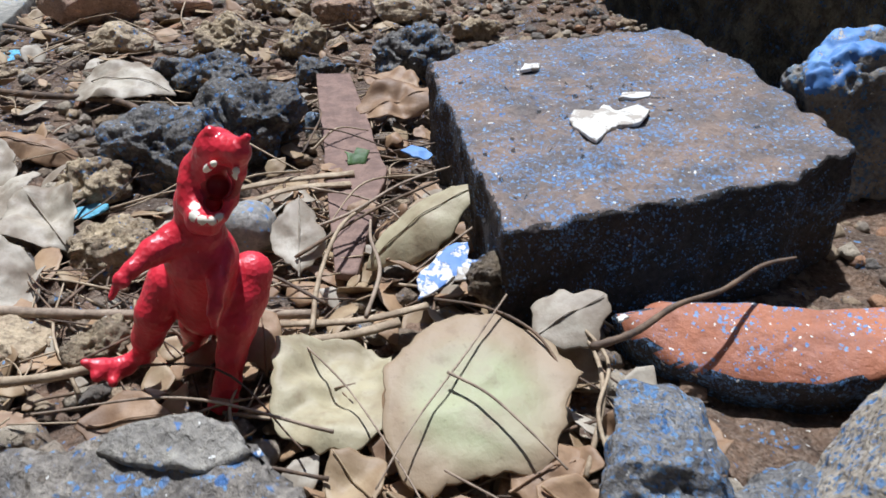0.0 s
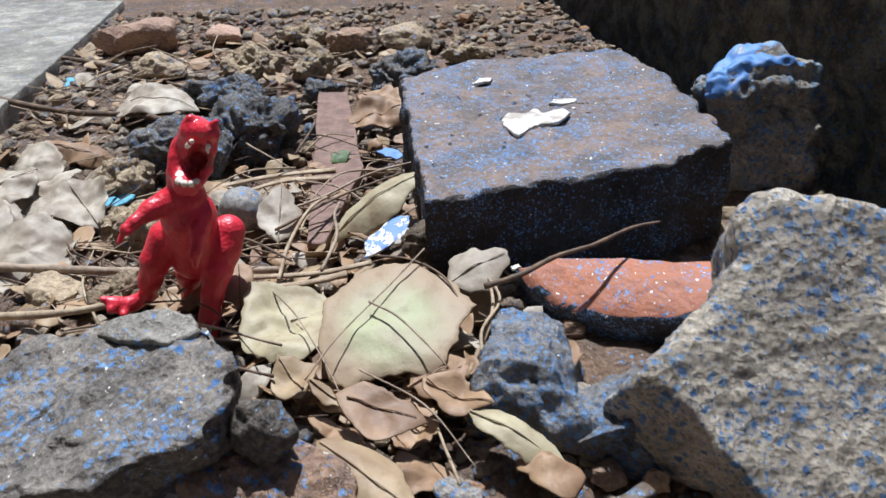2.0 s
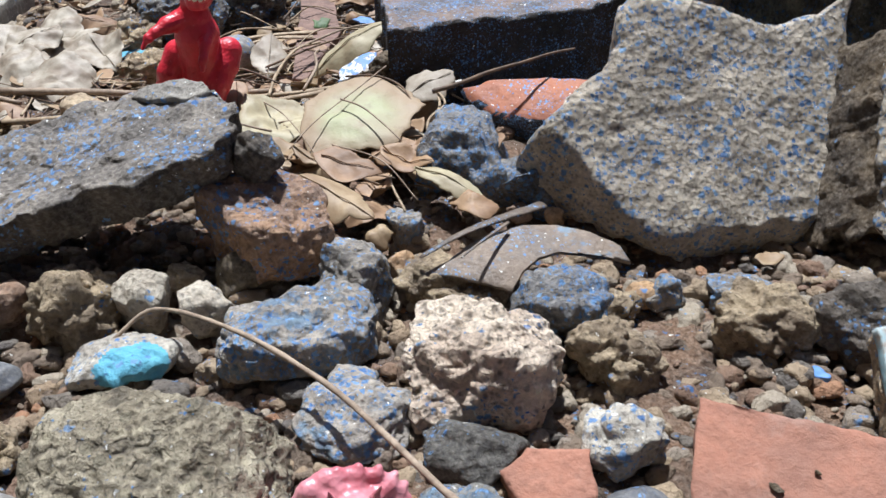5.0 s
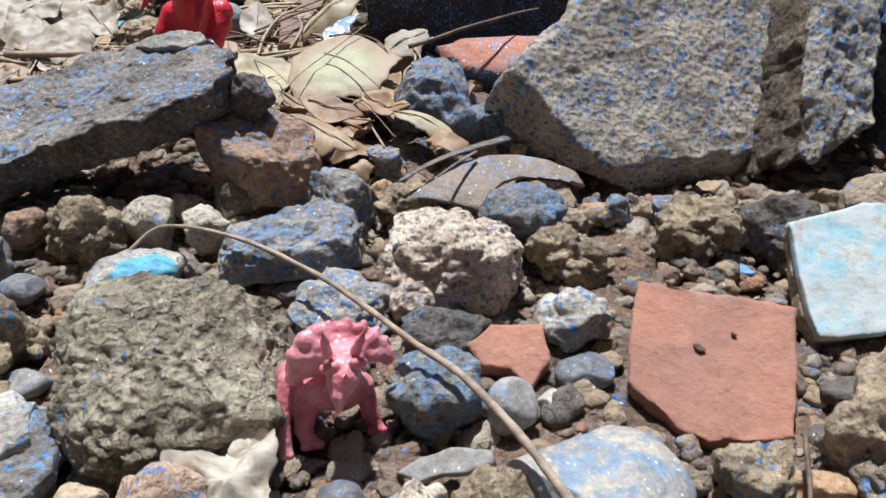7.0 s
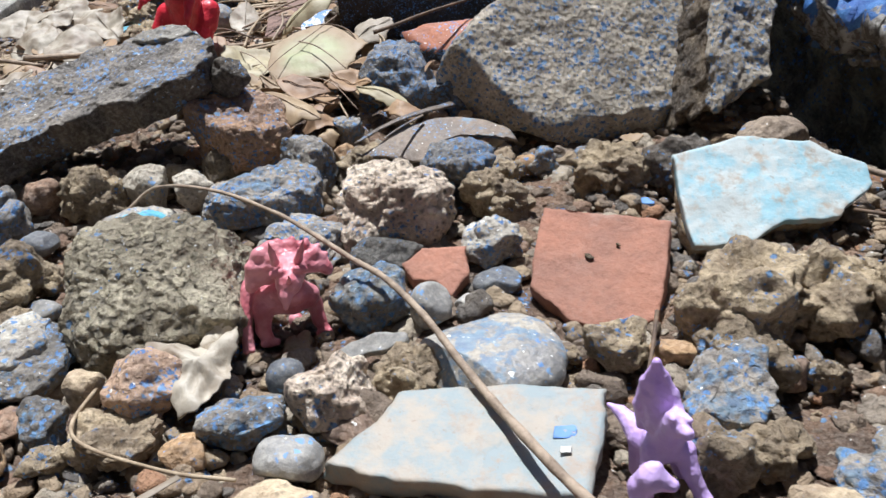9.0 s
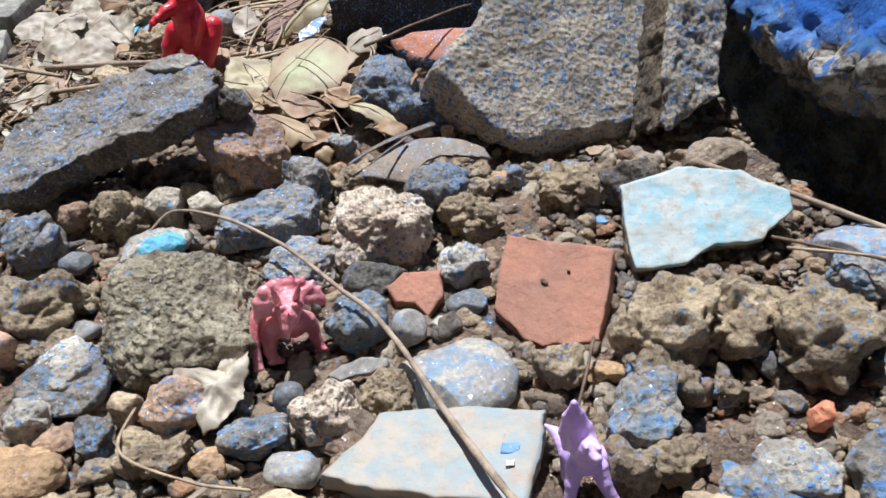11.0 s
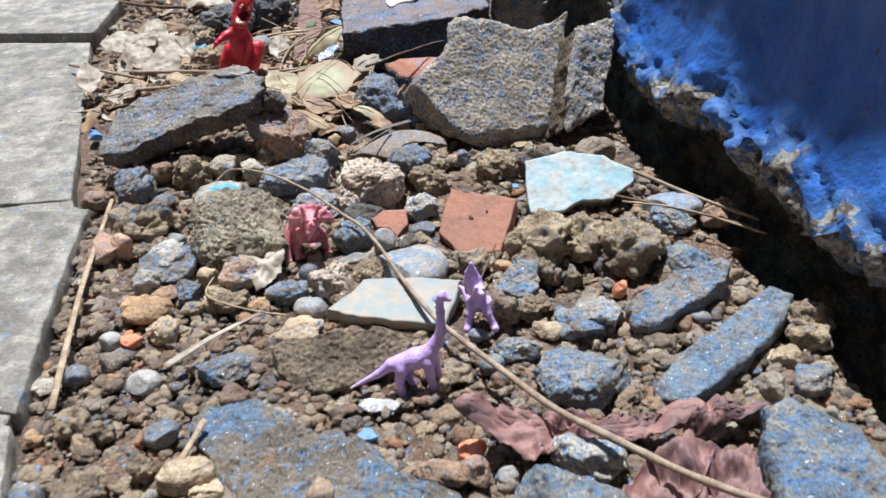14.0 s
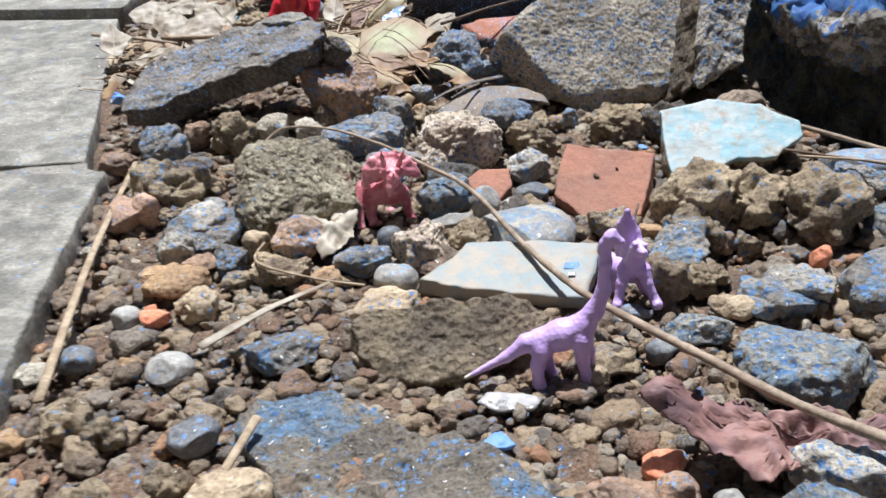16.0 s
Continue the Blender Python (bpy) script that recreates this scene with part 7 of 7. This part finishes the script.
sauropod.limb(-7.4, 1.8, 8.0, 1.35, -18.0, 0.7, 2.2, 0.5)
sauropod.limb(1.8, 0.9, 10.5, 2.6, 0.6, 0.2, 6.5, 1.7)
sauropod.limb(0.6, 0.2, 6.5, 1.7, 0.9, -0.2, 1.2, 1.5)
sauropod.limb(0.9, -0.2, 1.2, 1.5, 1.5, -1.0, 0.5, 1.4)
sauropod.limb(2.7, 5.9, 9.0, 2.3, 3.0, 6.0, 4.0, 1.5)
sauropod.limb(3.0, 6.0, 4.0, 1.5, 4.8, 6.0, -0.8, 1.4)
sauropod.limb(11.6, 1.4, 13.3, 2.4, 11.9, 0.7, 8.5, 1.6)
sauropod.limb(11.9, 0.7, 8.5, 1.6, 13.3, 0.4, 1.8, 1.4)
sauropod.limb(13.3, 0.4, 1.8, 1.4, 13.9, -0.3, 1.2, 1.3)
sauropod.limb(13.0, 6.8, 12.0, 2.2, 14.0, 7.3, 6.0, 1.4)
sauropod.limb(14.0, 7.3, 6.0, 1.4, 14.8, 7.3, -0.5, 1.4)
sauropod.paint(1, -18.2, 0.7, 2.0, 2.0)
sauropod.cast("violet plastic long-necked dinosaur standing on gravel", [toy_violet, tooth], pose(0.0990, -0.1190, 0.0008, 0, 0, 2.2), 1.1, 0.34)

frilled = Mould()
frilled.limb(2.4, 7.5, 7.0, 4.0, 3.0, 3.5, 11.0, 3.5)
frilled.limb(3.0, 3.5, 11.0, 3.5, 3.6, 1.5, 15.5, 2.7)
frilled.limb(3.6, 1.5, 15.5, 2.7, 4.2, -0.3, 18.6, 2.3)
frilled.limb(4.2, -0.3, 18.6, 2.3, 5.7, -3.2, 18.9, 1.2)
frilled.limb(3.2, -0.8, 20.4, 0.9, 3.4, -2.0, 20.9, 0.5)
frilled.limb(5.4, -0.8, 20.2, 0.9, 6.2, -2.0, 20.8, 0.5)
frilled.limb(0.6, 1.8, 10.2, 2.3, -0.1, 0.0, 6.8, 1.6)
frilled.limb(-0.1, 0.0, 6.8, 1.6, -0.7, -1.8, 1.8, 1.4)
frilled.limb(-0.7, -1.8, 1.8, 1.4, -1.0, -3.0, 1.0, 1.6)
frilled.limb(6.0, 2.2, 10.2, 2.3, 7.2, 0.5, 7.0, 1.6)
frilled.limb(7.2, 0.5, 7.0, 1.6, 9.6, -0.9, 2.0, 1.4)
frilled.limb(9.6, -0.9, 2.0, 1.4, 10.3, -2.0, 1.3, 1.7)
frilled.limb(-0.4, 9.0, 6.0, 3.0, -1.4, 8.0, 0.2, 1.8)
frilled.limb(5.6, 9.0, 6.0, 3.0, 6.8, 8.0, 0.2, 1.8)
frilled.limb(-1.4, 4.0, 14.5, 1.0, -2.1, 4.3, 19.0, 0.9)
frilled.limb(-2.1, 4.3, 19.0, 0.9, -1.2, 4.3, 24.0, 0.8)
frilled.limb(-1.2, 4.3, 24.0, 0.8, 0.7, 4.0, 28.4, 0.6)
frilled.limb(0.7, 4.0, 28.4, 0.6, 2.2, 3.8, 25.5, 0.7)
frilled.limb(2.2, 3.8, 25.5, 0.7, 3.7, 3.3, 22.2, 0.9)
frilled.limb(3.7, 3.3, 22.2, 0.9, 4.5, 2.2, 19.6, 1.1)
frilled.limb(1.6, 3.0, 16.5, 2.0, -0.9, 4.0, 21.5, 1.1)
frilled.limb(1.6, 3.0, 16.5, 2.0, 0.5, 4.0, 25.6, 0.9)
frilled.limb(2.0, 3.0, 17.4, 2.0, 2.3, 3.6, 22.6, 1.1)
frilled.limb(0.7, 3.5, 15.4, 2.0, -0.9, 4.0, 17.2, 1.2)
frilled.limb(-0.2, 4.0, 20.5, 1.3, 1.6, 3.8, 21.0, 1.3)
frilled.limb(0.2, 4.0, 23.6, 1.0, 1.3, 3.9, 23.8, 1.0)
frilled.limb(-1.0, 10.0, 7.0, 2.9, -4.6, 14.0, 8.6, 1.2)
frilled.limb(-4.6, 14.0, 8.6, 1.2, -6.9, 15.4, 9.2, 0.5)
frilled.cast("violet plastic frilled dinosaur sitting on gravel", [toy_violet], pose(0.1230, -0.0780, 0.0008, 0, 0, -4.4), 0.8, 0.32)


# ---- gravel and litter ----
PLATES = ((0.072, 0.150, 0.012), (0.088, 0.147, 0.014), (0.106, 0.150, 0.014), (0.1178, -0.0028, 0.018), (0.1090, 0.006, 0.010), (0.127, 0.006, 0.010), (0.109, -0.012, 0.009), (0.127, -0.013, 0.009), (0.0781, 0.0014, 0.008), (0.083, -0.067, 0.011), (0.098, -0.067, 0.011), (0.108, -0.068, 0.010))


def scatter(count, area, sizes, seed, squash=0.7, level=2):
    """Many small stones joined into one mesh."""
    rng = np.random.default_rng(seed)
    kinds = [lump(1, 1, 1, 700 + k, 2.8, 9, 0.60, 0.15, 0.0, level, (0, 18, 34)[k % 3], 0.12) for k in range(12)]
    base = np.array([k[0] for k in kinds])
    fa = np.array(kinds[0][1])
    x = rng.uniform(area[0], area[1], count * 2)
    y = rng.uniform(area[2], area[3], count * 2)
    edge = np.interp(y, [-0.42, -0.19, -0.145, 0.016, 0.28, 0.63], [0.04, -0.021, -0.04, -0.09, -0.206, -0.29])
    ok = (x > edge + 0.001) & (x < wall_line(y) + 0.004)
    for px, py, r in PLATES:
        ok &= (x - px) ** 2 + (y - py) ** 2 > r * r
    x, y = x[ok][:count], y[ok][:count]
    m = len(x)
    s = np.exp(rng.uniform(np.log(sizes[0]), np.log(sizes[1]), m)) * rng.uniform(0.85, 1.2, m)
    pick = rng.integers(0, len(kinds), m)
    a, b = rng.uniform(0, 2 * np.pi, m), rng.uniform(-0.5, 0.5, m)
    sc = np.column_stack([s, s * rng.uniform(0.6, 1.0, m), s * rng.uniform(0.5, 0.8, m)])
    v = base[pick] * sc[:, None, :]
    ca, sa, cb, sb = np.cos(a)[:, None], np.sin(a)[:, None], np.cos(b)[:, None], np.sin(b)[:, None]
    vy, vz = v[..., 1] * cb - v[..., 2] * sb, v[..., 1] * sb + v[..., 2] * cb
    vx, vy = v[..., 0] * ca - vy * sa, v[..., 0] * sa + vy * ca
    z = ground_height(x, y) - 0.002 + rng.uniform(0.0, 0.35, m) * s + 0.0015 * vnoise(np.column_stack([x, y, x * 0]), 0.02, 3)
    z -= 0.070 * smooth(-0.014, 0.012, x - wall_line(y))
    v = np.stack([vx + x[:, None], vy + y[:, None], vz + z[:, None]], -1).reshape(-1, 3)
    f = (fa[None] + (np.arange(m) * base.shape[1])[:, None, None]).reshape(-1, 3)
    return v, f


for count, area, sizes, seed, level in ((9500, (-0.13, 0.30, -0.26, 0.13), (0.0019, 0.0056), 1, 2), (1350, (-0.10, 0.28, -0.25, 0.10), (0.0052, 0.0092), 2, 3), (5000, (-0.10, 0.28, -0.25, 0.12), (0.0011, 0.0022), 4, 2), (3600, (-0.28, 0.16, 0.13, 0.60), (0.0025, 0.008), 3, 2)):
    v, f = scatter(count, area, sizes, seed, level=level)
    tagged(new("gravel", mesh_from("gravel", v, f, M["gravel"])), "mixed brown and grey gravel", "gravel", kind="stuff")

rng = random.Random(12)
for name, label, material, count, spread in (("leaf_litter", "crumbled bits of dead leaf", leaf_orange, 190, 1), ("leaf_litter", "crumbled bits of bleached leaf", leaf_white, 130, 2), ("leaf_litter", "crumbled bits of tan leaf", leaf_tan, 200, 5), ("twig_litter", "scattered dry twig bits", twig_brown, 170, 3), ("straw_litter", "scattered bits of straw", straw, 170, 4)):
    verts, faces = [], []
    for i in range(count):
        y = rng.choice((rng.uniform(0.12, 0.26), rng.uniform(0.12, 0.50)))
        x = rng.uniform(-0.17, 0.055) - 0.3 * max(0, y - 0.25)
        z = float(ground_height(x, y)) + rng.uniform(0.001, 0.004)
        a = rng.uniform(0, 2 * math.pi)
        if "leaf" in name:
            s = rng.choice((rng.uniform(0.002, 0.006), rng.uniform(0.004, 0.010)))
            v, f = slab_form(oval(s * 2, s * rng.uniform(0.8, 1.6), n=4), 0.0004, i, edge=0.0006, step=0.002, bevel=0.0002, bend=(rng.uniform(-30, 30), rng.uniform(-40, 40)))
            m = pose(x, y, z, rng.uniform(-35, 35), rng.uniform(-35, 35), math.degrees(a))
            v = [m @ Vector(q) for q in v]
        else:
            r = rng.uniform(0.006, 0.025)
            d = Vector((math.cos(a), math.sin(a), rng.uniform(-0.15, 0.15))) * r
            c = Vector((x, y, z + 0.001))
            bow = Vector((-math.sin(a), math.cos(a), 0.3)) * r * rng.uniform(-0.25, 0.25)
            v, f = tube_form([c - d, c + bow, c + d], rng.uniform(0.0002, 0.0006), 0.0002, i, 5, 0.1, 4)
        o = len(verts)
        verts += [tuple(q) for q in v]
        faces += [[o + k for k in q] for q in f]
    tagged(new(name, mesh_from(name, verts, faces, material)), label, "litter", kind="stuff")
